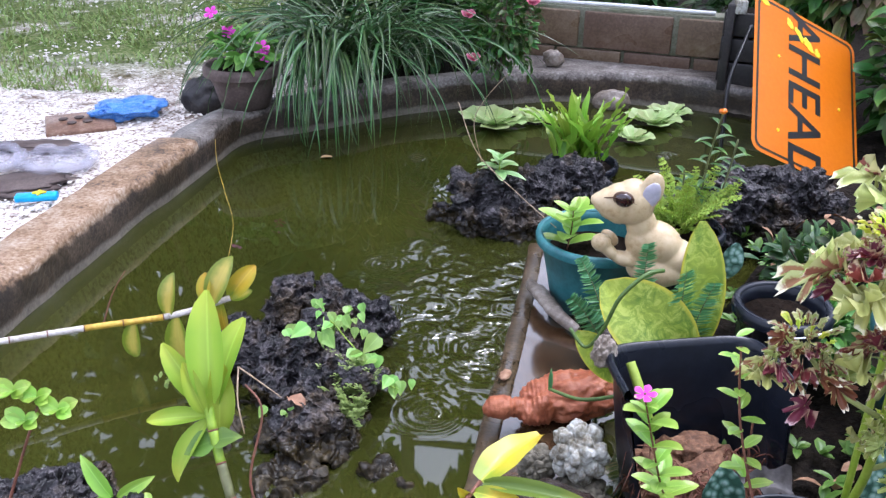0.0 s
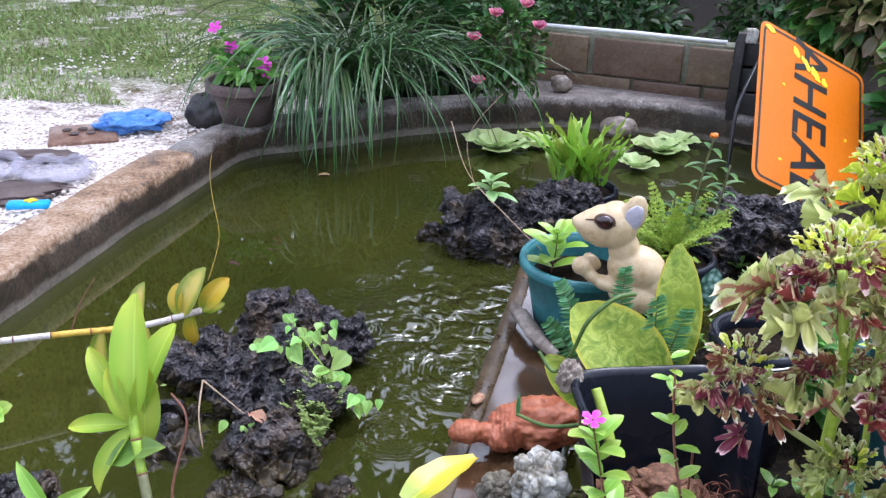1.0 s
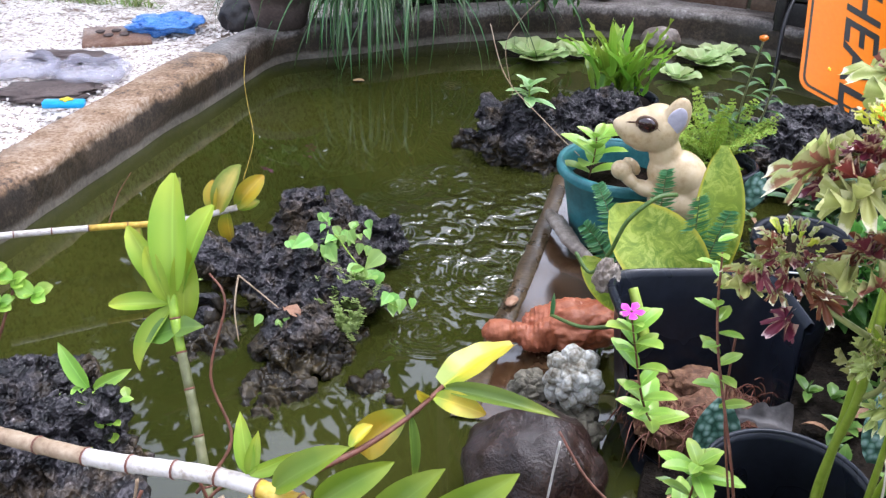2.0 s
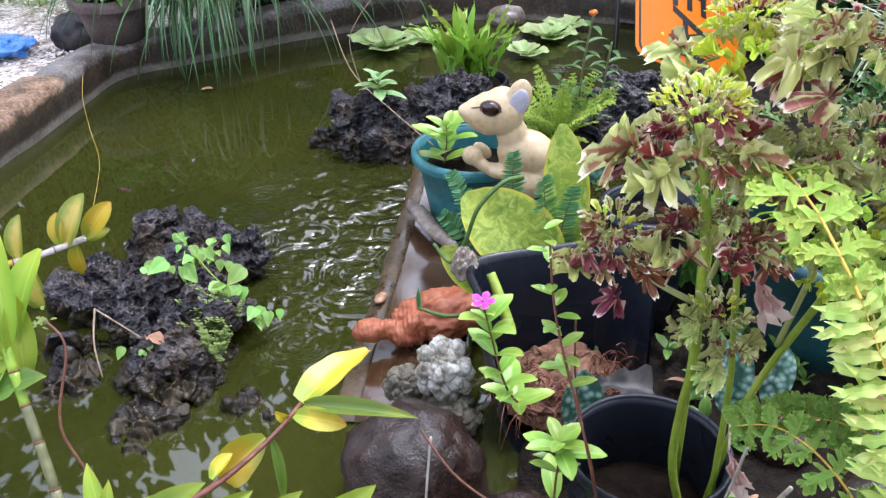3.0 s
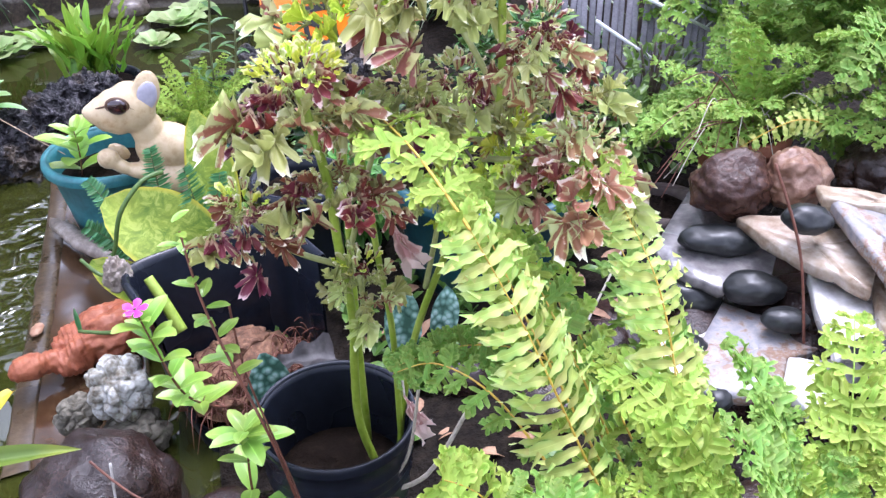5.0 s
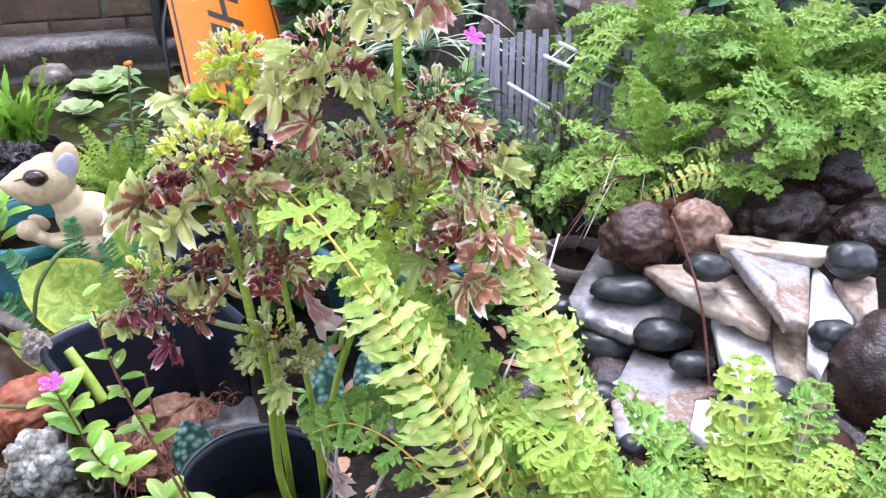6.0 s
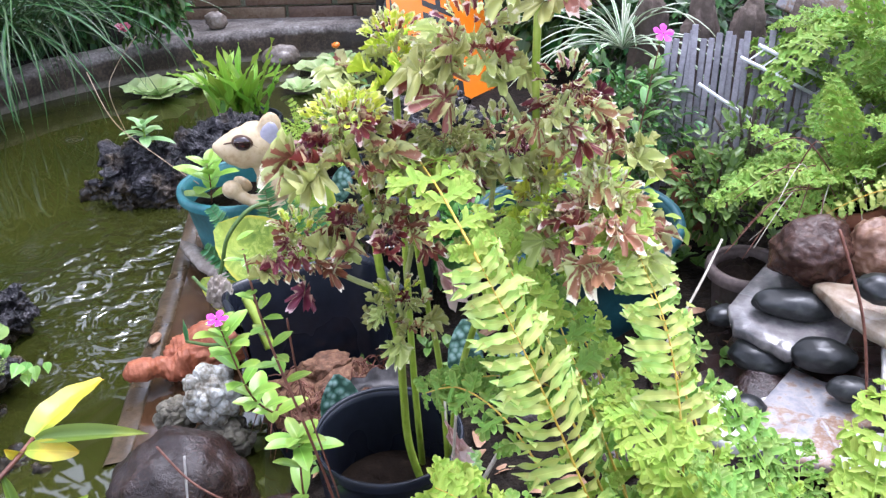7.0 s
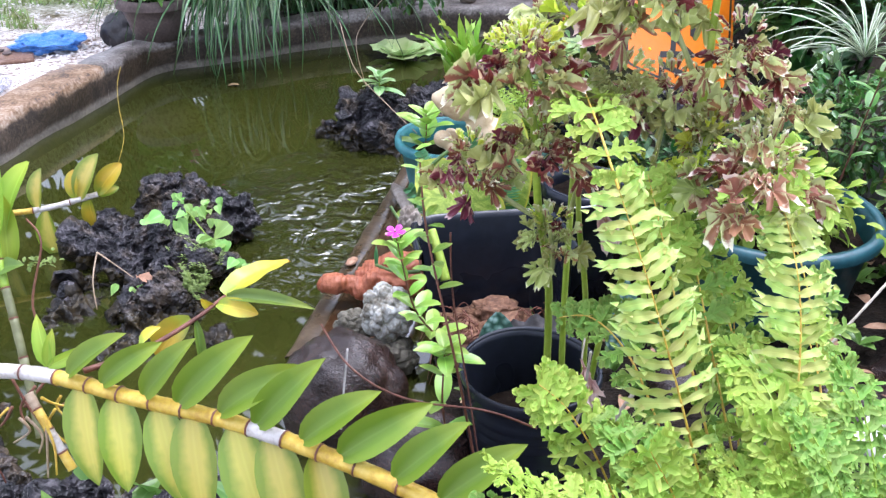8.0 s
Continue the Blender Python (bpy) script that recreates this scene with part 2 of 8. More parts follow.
M["cane_white"] = surface("papery_cane", [(0.28, (0.16, 0.11, 0.07)), (0.42, (0.34, 0.29, 0.24)), (0.52, (0.50, 0.46, 0.42)), (0.8, (0.64, 0.61, 0.58))], 30.0, 140.0, 0.6, 0.7, 0.002)
M["cane_brown"] = surface("brown_cane", [(0.28, (0.10, 0.06, 0.035)), (0.5, (0.26, 0.18, 0.11)), (0.8, (0.46, 0.36, 0.25))], 30.0, 140.0, 0.6, 0.7, 0.002)
M["cane_yellow"] = surface("yellow_cane", [(0.28, (0.30, 0.15, 0.02)), (0.42, (0.42, 0.25, 0.03)), (0.54, (0.54, 0.36, 0.04)), (0.8, (0.66, 0.52, 0.14))], 26.0, 130.0, 0.45, 0.6, 0.002)
M["green_stem"] = surface("green_stem", [(0.25, (0.09, 0.16, 0.010)), (0.5, (0.20, 0.32, 0.02)), (0.8, (0.34, 0.45, 0.06))], 22.0, 90.0, 0.45, 0.2, 0.001)
M["cane_green"] = surface("olive_cane", [(0.25, (0.045, 0.05, 0.02)), (0.5, (0.12, 0.125, 0.05)), (0.8, (0.25, 0.24, 0.13))], 22.0, 90.0, 0.5, 0.2, 0.001)
M["dark_stem"] = surface("dark_green_stem", [(0.25, (0.03, 0.06, 0.01)), (0.5, (0.07, 0.13, 0.025)), (0.8, (0.15, 0.22, 0.05))], 22.0, 90.0, 0.45, 0.2, 0.001)
M["trunk"] = surface("tree_bark", [(0.25, (0.03, 0.022, 0.016)), (0.5, (0.09, 0.065, 0.05)), (0.8, (0.2, 0.15, 0.12))], 9.0, 60.0, 0.85, 0.9, 0.01)
M["grey_leaf"] = surface("grey_dry_leaf", [(0.25, (0.006, 0.005, 0.005)), (0.5, (0.024, 0.020, 0.019)), (0.8, (0.08, 0.07, 0.068))], 40.0, 120.0, 0.55, 0.7, 0.002)
M["dead_leaf"] = surface("dry_leaf", [(0.25, (0.12, 0.06, 0.03)), (0.5, (0.30, 0.17, 0.09)), (0.8, (0.5, 0.33, 0.2))], 30.0, 90.0, 0.7, 0.3, 0.001, vary=0.4)
M["gravel"] = surface("white_gravel", [(0.25, (0.50, 0.44, 0.38)), (0.5, (0.76, 0.70, 0.64)), (0.8, (0.88, 0.85, 0.81))], 30.0, 90.0, 0.7, 0.3, 0.001, vary=0.3)


def lava_material():
    """Porous black rock: the colour pales on ridges and blackens in holes, painting in highlight and shade."""
    n = Nodes("dark_lava_rock")
    warp = n.noise(30.0, 3.0)
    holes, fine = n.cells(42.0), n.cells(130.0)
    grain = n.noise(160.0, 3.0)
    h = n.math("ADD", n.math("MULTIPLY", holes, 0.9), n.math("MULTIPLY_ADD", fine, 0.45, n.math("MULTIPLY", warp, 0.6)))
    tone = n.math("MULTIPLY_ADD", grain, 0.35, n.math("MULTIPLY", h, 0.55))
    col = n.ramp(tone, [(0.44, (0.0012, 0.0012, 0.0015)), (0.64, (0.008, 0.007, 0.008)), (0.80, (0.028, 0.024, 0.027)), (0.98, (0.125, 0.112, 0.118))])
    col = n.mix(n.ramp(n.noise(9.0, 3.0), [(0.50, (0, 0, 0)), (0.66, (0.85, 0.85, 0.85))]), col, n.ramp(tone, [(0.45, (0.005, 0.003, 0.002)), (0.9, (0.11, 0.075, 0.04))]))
    return n.done(col, n.math("MULTIPLY_ADD", warp, 0.5, 0.22), h, 1.0, 0.010, spec=0.4)


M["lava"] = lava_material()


def concrete_material(name, tops):
    """Old concrete: reddish top, dark damp face below it, a lime line at the water."""
    n = Nodes(name)
    pos = n.geo.outputs["Position"]
    big, mid, fine = n.noise(3.0, 5.0, 0.65, pos), n.noise(14.0, 4.0, 0.6, pos), n.noise(90.0, 3.0, 0.6, pos)
    fac = n.math("MULTIPLY_ADD", fine, 0.35, n.math("MULTIPLY_ADD", mid, 0.35, n.math("MULTIPLY", big, 0.35)))
    top = n.ramp(fac, tops)
    damp = n.ramp(fac, [(0.32, (0.006, 0.005, 0.003)), (0.5, (0.032, 0.022, 0.013)), (0.7, (0.12, 0.085, 0.055))])
    lime = n.ramp(fac, [(0.35, (0.05, 0.04, 0.03)), (0.6, (0.22, 0.19, 0.15))])
    sep = n.add("ShaderNodeSeparateXYZ")
    n.link(pos, sep.inputs[0])
    h = n.math("ADD", sep.outputs[2], n.math("MULTIPLY_ADD", mid, 0.05, -0.025))
    col = n.mix(n.ramp(n.math("MULTIPLY", h, 5.0), [(0.50, (0, 0, 0)), (0.58, (1, 1, 1))]), damp, top)
    col = n.mix(n.ramp(n.math("MULTIPLY", h, 10.0), [(0.18, (1, 1, 1)), (0.32, (0, 0, 0))]), col, lime)
    wet = n.ramp(n.noise(4.0, 2.0, 0.5, pos), [(0.42, (0, 0, 0)), (0.6, (1, 1, 1))])
    return n.done(col, n.math("MULTIPLY_ADD", wet, -0.35, 0.75), fac, 0.9, 0.008)


M["concrete"] = concrete_material("weathered_concrete", [(0.34, (0.022, 0.015, 0.010)), (0.44, (0.075, 0.048, 0.030)), (0.51, (0.22, 0.13, 0.068)), (0.58, (0.33, 0.23, 0.15)), (0.70, (0.54, 0.47, 0.39))])
M["concrete_grey"] = concrete_material("grey_weathered_concrete", [(0.34, (0.018, 0.015, 0.012)), (0.44, (0.06, 0.05, 0.042)), (0.52, (0.135, 0.115, 0.10)), (0.60, (0.23, 0.205, 0.185)), (0.72, (0.46, 0.43, 0.41))])
M["wet_shelf"] = surface("wet_brown_shelf", [(0.25, (0.010, 0.005, 0.003)), (0.5, (0.045, 0.023, 0.010)), (0.8, (0.12, 0.07, 0.035))], 9.0, 60.0, 0.10, 0.12, 0.002, spec=0.7, coat=0.8)
M["ledge"] = surface("wet_ledge", [(0.25, (0.012, 0.008, 0.004)), (0.5, (0.055, 0.036, 0.018)), (0.8, (0.15, 0.105, 0.06))], 9.0, 90.0, 0.4, 0.6, 0.003, wet=0.25)


def ground_material():
    n = Nodes("gravel_and_turf")
    pos = n.geo.outputs["Position"]
    patch = n.noise(1.3, 4.0, 0.65, pos)
    fine = n.noise(45.0, 3.0, 0.6, pos)
    stones = n.noise(75.0, 2.0, 0.7, pos)
    gravel = n.ramp(n.math("ADD", stones, n.math("MULTIPLY", fine, 0.5)), [(0.58, (0.16, 0.105, 0.075)), (0.66, (0.44, 0.36, 0.30)), (0.74, (0.68, 0.61, 0.55)), (0.90, (0.84, 0.79, 0.73))])
    earth = n.ramp(fine, [(0.3, (0.06, 0.035, 0.02)), (0.7, (0.22, 0.14, 0.09))])
    turf = n.ramp(fine, [(0.3, (0.05, 0.075, 0.016)), (0.5, (0.11, 0.16, 0.035)), (0.7, (0.30, 0.28, 0.16))])
    col = n.mix(n.ramp(n.math("MULTIPLY_ADD", n.noise(9.0, 3.0, 0.6, pos), 0.35, n.math("MULTIPLY", patch, 0.7)), [(0.40, (1, 1, 1)), (0.50, (0, 0, 0))]), gravel, earth)
    sep = n.add("ShaderNodeSeparateXYZ")
    n.link(pos, sep.inputs[0])
    grassy = n.math("MULTIPLY", n.ramp(n.noise(1.5, 5.0, 0.7, pos), [(0.40, (0, 0, 0)), (0.47, (1, 1, 1))]), n.ramp(n.math("MULTIPLY", sep.outputs[1], 0.1), [(0.40, (0, 0, 0)), (0.46, (1, 1, 1))]))
    col = n.mix(grassy, col, turf)
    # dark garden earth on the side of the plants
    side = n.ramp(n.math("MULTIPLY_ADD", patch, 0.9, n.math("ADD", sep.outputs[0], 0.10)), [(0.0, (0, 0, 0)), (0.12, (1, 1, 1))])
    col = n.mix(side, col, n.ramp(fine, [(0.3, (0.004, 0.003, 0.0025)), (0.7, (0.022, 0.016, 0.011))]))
    return n.done(col, 0.85, n.math("ADD", stones, fine), 0.8, 0.012, spec=0.12)


def water_material():
    n = Nodes("pond_water")
    pos = n.geo.outputs["Position"]
    murk = n.ramp(n.noise(1.4, 2.0, 0.5, pos), [(0.3, (0.024, 0.029, 0.005)), (0.7, (0.050, 0.052, 0.009))])
    total = n.math("MULTIPLY", n.noise(7.0, 1.0, 0.5, pos), 0.00025)
    # waves run out over the water beside the ledge
    sep = n.add("ShaderNodeSeparateXYZ")
    n.link(pos, sep.inputs[0])
    near = n.add("ShaderNodeVectorMath")
    near.operation = "DISTANCE"
    n.link(pos, near.inputs[0])
    near.inputs[1].default_value = (0.20, 2.08, 0)
    zone = n.ramp(n.math("ADD", near.outputs["Value"], n.math("MULTIPLY_ADD", n.noise(4.0, 2.0, 0.5, pos), 0.5, -0.25)), [(0.20, (1, 1, 1)), (0.50, (0, 0, 0))])
    chop = n.noise(15.0, 1.0, 0.5, pos, 0.7)
    total = n.math("ADD", total, n.math("MULTIPLY", n.math("MULTIPLY", chop, zone), 0.044))
    warp = n.noise(6.0, 1.0, 0.5, pos)
    for cx, cy, reach, size, freq in ((0.14, 1.91, 0.24, 0.00075, 290.0), (0.02, 1.66, 0.12, 0.0006, 310.0), (-0.14, 2.35, 0.12, 0.0007, 330.0), (-0.10, 3.22, 0.07, 0.0016, 330.0), (0.85, 3.3, 0.08, 0.0012, 330.0)):
        d = n.add("ShaderNodeVectorMath")
        d.operation = "DISTANCE"
        n.link(pos, d.inputs[0])
        d.inputs[1].default_value = (cx, cy, 0)
        dist = n.math("ADD", d.outputs["Value"], n.math("MULTIPLY_ADD", chop, 0.012, n.math("MULTIPLY", warp, 0.03)))
        wave = n.math("SINE", n.math("MULTIPLY", dist, freq))
        fade = n.ramp(n.math("MULTIPLY", dist, 1.0 / reach), [(0.35, (1, 1, 1)), (1.0, (0, 0, 0))])
        total = n.math("ADD", total, n.math("MULTIPLY", n.math("MULTIPLY", wave, fade), size))
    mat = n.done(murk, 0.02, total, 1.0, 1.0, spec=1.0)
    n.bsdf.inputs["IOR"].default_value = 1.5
    clear = n.add("ShaderNodeBsdfTransparent")
    clear.inputs[0].default_value = (0.45, 0.48, 0.18, 1)
    ms = n.add("ShaderNodeMixShader", Fac=0.22)
    n.link(n.bsdf.outputs[0], ms.inputs[1])
    n.link(clear.outputs[0], ms.inputs[2])
    n.link(ms.outputs[0], n.out.inputs[0])
    return mat


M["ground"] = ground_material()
M["water"] = water_material()


# ---- mesh building ----
class Build:
    """Gathers vertices, faces, UVs and material slots, and makes one mesh of them."""

    def __init__(self):
        self.v, self.f, self.uv, self.m = [], [], [], []

    def face(self, ids, uvs=None, m=0):
        ids = list(ids)
        self.f.append(tuple(ids))
        self.uv.extend(uvs if uvs else [(0.5, 0.5)] * len(ids))
        self.m.append(m)

    def grid(self, rows, closed=False, uvs=None, m=0):
        """Quads between rows of points of one length."""
        k, n0 = len(rows[0]), len(self.v)
        for r in rows:
            self.v.extend(tuple(p) for p in r)
        for i in range(len(rows) - 1):
            for j in range(k if closed else k - 1):
                j2 = (j + 1) % k
                ids = (n0 + i * k + j, n0 + i * k + j2, n0 + (i + 1) * k + j2, n0 + (i + 1) * k + j)
                a, b = j / max(1, k - 1), (j + 1) / max(1, k - 1)
                c, d = i / (len(rows) - 1), (i + 1) / (len(rows) - 1)
                self.face(ids, [(a, c), (b, c), (b, d), (a, d)], m)
        return n0

    def tube(self, pts, radii, n=7, m=0, cap=True):
        pts = [Vector(p) for p in pts]
        if not isinstance(radii, (list, tuple)):
            radii = [radii] * len(pts)
        rows, side = [], None
        for i, p in enumerate(pts):
            d = (pts[min(i + 1, len(pts) - 1)] - pts[max(i - 1, 0)]).normalized()
            if side is None:
                side = d.orthogonal().normalized()
            side = (side - d * side.dot(d)).normalized()
            up = d.cross(side)
            rows.append([p + (side * math.cos(t) + up * math.sin(t)) * radii[i] for t in (math.tau * k / n for k in range(n))])
        n0 = self.grid(rows, True, m=m)
        if cap:
            self.face(list(range(n0 + n - 1, n0 - 1, -1)), m=m)
            last = n0 + (len(pts) - 1) * n
            self.face(list(range(last, last + n)), m=m)
        return self

    def lathe(self, profile, n=32, m=0, wobble=0.0, seed=0.0):
        rows = []
        for r, z in profile:
            rows.append([(r * (1 + wobble * noise.noise((math.cos(t) + seed, math.sin(t), z * 3))) * math.cos(t),
                          r * (1 + wobble * noise.noise((math.cos(t) + seed, math.sin(t), z * 3))) * math.sin(t), z) for t in (math.tau * k / n for k in range(n))])
        self.grid(rows, True, m=m)
        return self

    def take(self, bm, m=0, mat=None):
        n0 = len(self.v)
        bm.verts.index_update()
        for v in bm.verts:
            self.v.append(tuple((mat @ v.co) if mat else v.co))
        for f in bm.faces:
            self.face([n0 + v.index for v in f.verts], m=m)
        bm.free()
        return self

    def box(self, size, at=(0, 0, 0), bevel=0.004, rot=None, m=0, segs=2):
        bm = bmesh.new()
        bmesh.ops.create_cube(bm, size=1.0, matrix=Matrix.Diagonal((*size, 1)))
        if bevel:
            bmesh.ops.bevel(bm, geom=bm.edges[:], offset=bevel, segments=segs, affect="EDGES", profile=0.6)
        return self.take(bm, m, Matrix.Translation(at) @ (rot or Matrix.Identity(4)))

    def blob(self, size, at=(0, 0, 0), sub=3, rough=0.15, freq=2.0, seed=0.0, pits=0.0, pitfreq=9.0, rot=None, m=0, flat=None):
        """A lump: an icosphere of that half-size, roughened, with pits where wanted."""
        bm = bmesh.new()
        bmesh.ops.create_icosphere(bm, subdivisions=sub, radius=1.0)
        off = Vector((seed * 3.1, seed * 1.7, seed * 2.3))
        for v in bm.verts:
            d = v.co.normalized()
            k = 1 + rough * noise.fractal(d * freq + off, 0.9, 2.0, 4)
            if pits:
                s = noise.voronoi(d * pitfreq + off)[0][0]
                s2 = noise.voronoi(d * pitfreq * 2.3 + off)[0][0]
                k += pits * (min(s, 0.6) - 0.35) + pits * 0.45 * (min(s2, 0.6) - 0.35)
            v.co = Vector((d.x * k * size[0], d.y * k * size[1], d.z * k * size[2]))
            if flat is not None and v.co.z < flat:
                v.co.z = flat
        return self.take(bm, m, Matrix.Translation(at) @ (rot or Matrix.Identity(4)))

    def leaf(self, length, width, bend=0.5, fold=0.25, segs=6, shape=None, base=None, m=0, cols=2, twist=0.0, wave=0.0, seed=0.0, thick=0.0):
        """A blade that grows from base along +Y, its face up (+Z), drooping by bend radians over its length."""
        M0 = base or Matrix.Identity(4)
        rows, p, ang = [], Vector((0, 0, 0)), 0.0
        for i in range(segs + 1):
            s = i / segs
            w = width * (shape(s) if shape else math.sin(math.pi * min(1, s ** 0.75 * 0.97 + 0.03)) ** 0.8)
            d = Vector((0, math.cos(ang), -math.sin(ang)))
            nrm = Vector((0, math.sin(ang), math.cos(ang)))
            tw = twist * s
            side = Vector((1, 0, 0)) * math.cos(tw) + nrm * math.sin(tw)
            nr = nrm * math.cos(tw) - Vector((1, 0, 0)) * math.sin(tw)
            row = []
            for c in range(-cols, cols + 1):
                q = c / cols
                up = abs(q) * fold * w * 0.5 + (wave * width * math.sin(s * 17 + seed + (2 if q > 0 else 0)) * abs(q) if wave else 0)
                row.append(M0 @ (p + side * (q * w * 0.5) + nr * up))
            rows.append(row)
            p = p + d * (length / segs)
            ang += bend / segs
        self.grid(rows, m=m)
        return self

    def make(self, name, mats, parent=None, label="", smooth=True, at=None, angle=None):
        ob = new(name, self.mesh(name, mats, smooth))
        if parent:
            ob.parent = parent
        if at is not None:
            ob.matrix_basis = at if isinstance(at, Matrix) else Matrix.Translation(at)
        if label:
            tagged(ob, label)
        return ob

    def mesh(self, name, mats, smooth=True):
        me = bpy.data.meshes.new(name)
        me.from_pydata(self.v, [], self.f)
        uv = me.uv_layers.new(name="UVMap")
        uv.data.foreach_set("uv", [c for q in self.uv for c in q])
        for mt in (mats if isinstance(mats, (list, tuple)) else [mats]):
            me.materials.append(mt)
        me.polygons.foreach_set("material_index", self.m)
        me.polygons.foreach_set("use_smooth", [smooth] * len(self.f))
        me.update()
        return me


def empty(name, at, label, category, group=""):
    ob = new(name)
    ob.matrix_basis = at if isinstance(at, Matrix) else Matrix.Translation(at)
    ob.empty_display_size = 0.05
    return tagged(ob, label, category, group)


def put(name, mesh, parent, m):
    """One more object on a mesh that is there already, at m in its parent's space."""
    ob = new(name, mesh)
    ob.parent = parent
    ob.matrix_basis = m
    return ob


def aim(base, direction, up=(0, 0, 1), scale=1.0, roll=0.0):
    """A frame at base whose +Y runs along direction, with +Z as near as can be to up."""
    y = Vector(direction).normalized()
    x = y.cross(Vector(up))
    x = x.normalized() if x.length > 1e-4 else y.orthogonal().normalized()
    z = x.cross(y)
    r = Matrix((x, y, z)).transposed().to_4x4()
    return Matrix.Translation(base) @ r @ Matrix.Rotation(roll, 4, "Y") @ Matrix.Scale(scale, 4)


def curve(points, steps=10):
    """A smooth line through the points."""
    pts = [Vector(p) for p in points]
    out = []
    for i in range(len(pts) - 1):
        p0, p1, p2, p3 = pts[max(i - 1, 0)], pts[i], pts[i + 1], pts[min(i + 2, len(pts) - 1)]
        for k in range(steps):
            t = k / steps
            out.append(0.5 * ((2 * p1) + (p2 - p0) * t + (2 * p0 - 5 * p1 + 4 * p2 - p3) * t * t + (3 * p1 - p0 - 3 * p2 + p3) * t ** 3))
    out.append(pts[-1])
    return out


# ---- the pond ----
RIM = [(-1.30, 0.55), (-1.13, 1.45), (-1.03, 2.02), (-0.945, 2.55), (-0.865, 2.95), (-0.83, 3.14), (-0.785, 3.31), (-0.70, 3.41), (-0.58, 3.48), (-0.40, 3.595), (-0.18, 3.74), (0.05, 3.84), (0.35, 3.94), (0.60, 3.97), (0.90, 3.93), (1.15, 3.84), (1.45, 3.62)]
BANK = [(1.45, 3.62), (1.40, 3.1), (1.10, 2.62), (0.86, 2.25), (0.62, 1.92), (0.50, 1.62), (0.44, 1.35), (0.38, 1.10), (0.25, 0.80), (-0.10, 0.62), (-0.60, 0.50), (-1.30, 0.55)]
rim_line = curve([(x, y, 0) for x, y in RIM], 6)
bank_line = curve([(x, y, 0) for x, y in BANK], 6)
outline = rim_line[:-1] + bank_line[:-1]
CX, CY = 0.0, 2.1


def build_ground():
    b = Build()
    rows = []
    for k, z in ((0.90, -0.45), (0.985, -0.10), (1.02, 0.02), (1.12, 0.025), (1.25, 0.03), (1.5, 0.03), (1.9, 0.03), (2.5, 0.03), (3.5, 0.03), (6, 0.03), (15, 0.03), (60, 0.0), (300, -0.5), (900, -2.0)):
        row = []
        for p in outline:
            x, y = CX + (p.x - CX) * k, CY + (p.y - CY) * k
            h = z
            if 1.0 < k < 20:
                h += 0.012 * noise.noise((x * 2, y * 2, 0)) + 0.03 * max(0, min(1, (x - 0.3) * 2)) * noise.noise((x * 5, y * 5, 3)) + 0.10 * max(0, min(1, (x - 0.75) * 2))
            row.append((x, y, h))
        rows.append(row)
    b.grid([list(reversed(r)) for r in rows], True)
    tagged(b.make("ground", M["ground"]), "white gravel yard with grass patches and dark garden soil", "ground", kind="structure")
    f = Build()
    f.grid([[(CX + (p.x - CX) * k, CY + (p.y - CY) * k, -0.45) for p in reversed(outline)] for k in (0.001, 0.5, 0.93)], True)
    tagged(f.make("floor", M["soil"]), "muddy pond floor under murky green water", "pond floor", kind="structure")
    w = Build()
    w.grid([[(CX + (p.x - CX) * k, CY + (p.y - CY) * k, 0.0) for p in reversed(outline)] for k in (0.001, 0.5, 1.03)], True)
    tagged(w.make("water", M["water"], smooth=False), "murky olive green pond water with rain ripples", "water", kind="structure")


def build_rim():
    """The concrete wall round the pond: a worn strip along the line, in sections."""
    def strip(pts, width, top, rough, name, mat, parent=None):
        b = Build()
        pts = [p for p in pts]
        rows = []
        for i, p in enumerate(pts):
            d = (pts[min(i + 1, len(pts) - 1)] - pts[max(i - 1, 0)]).normalized()
            out = Vector((-d.y, d.x, 0))
            j = lambda q, k: rough * noise.noise((p.x * 6 + k, p.y * 6, q * 5))
            prof = ((0.0, -0.45), (0.0, -0.05), (0.006 + j(1, 0), 0.02), (0.0 + j(2, 3), top * 0.6), (0.004 + j(3, 7), top - 0.015), (0.014, top - 0.002 + j(4, 1) * 0.4),
                    (width * 0.5, top + j(5, 2) * 0.7), (width - 0.014, top - 0.003 + j(6, 9) * 0.5), (width - j(7, 4), top - 0.018), (width, -0.2))
            rows.append([p + out * (a) + Vector((0, 0, h)) for a, h in prof])
        b.grid(rows)
        return tagged(b.make(name, mat, parent), "", "")
    fine = []
    for i in range(len(rim_line) - 1):
        for k in range(4):
            fine.append(rim_line[i].lerp(rim_line[i + 1], k / 4))
    fine.append(rim_line[-1])
    split = next(i for i, p in enumerate(fine) if p.y > 3.0)
    tagged(strip(fine[:split + 1], 0.165, 0.135, 0.018, "wall_left", M["concrete"]), "worn brown concrete pond wall with flaking top", "pond wall", kind="structure")
    tagged(strip(fine[split:], 0.13, 0.135, 0.02, "wall_far", M["concrete_grey"]), "curved stained concrete wall at the end of the pond", "pond wall", kind="structure")


build_ground()
build_rim()

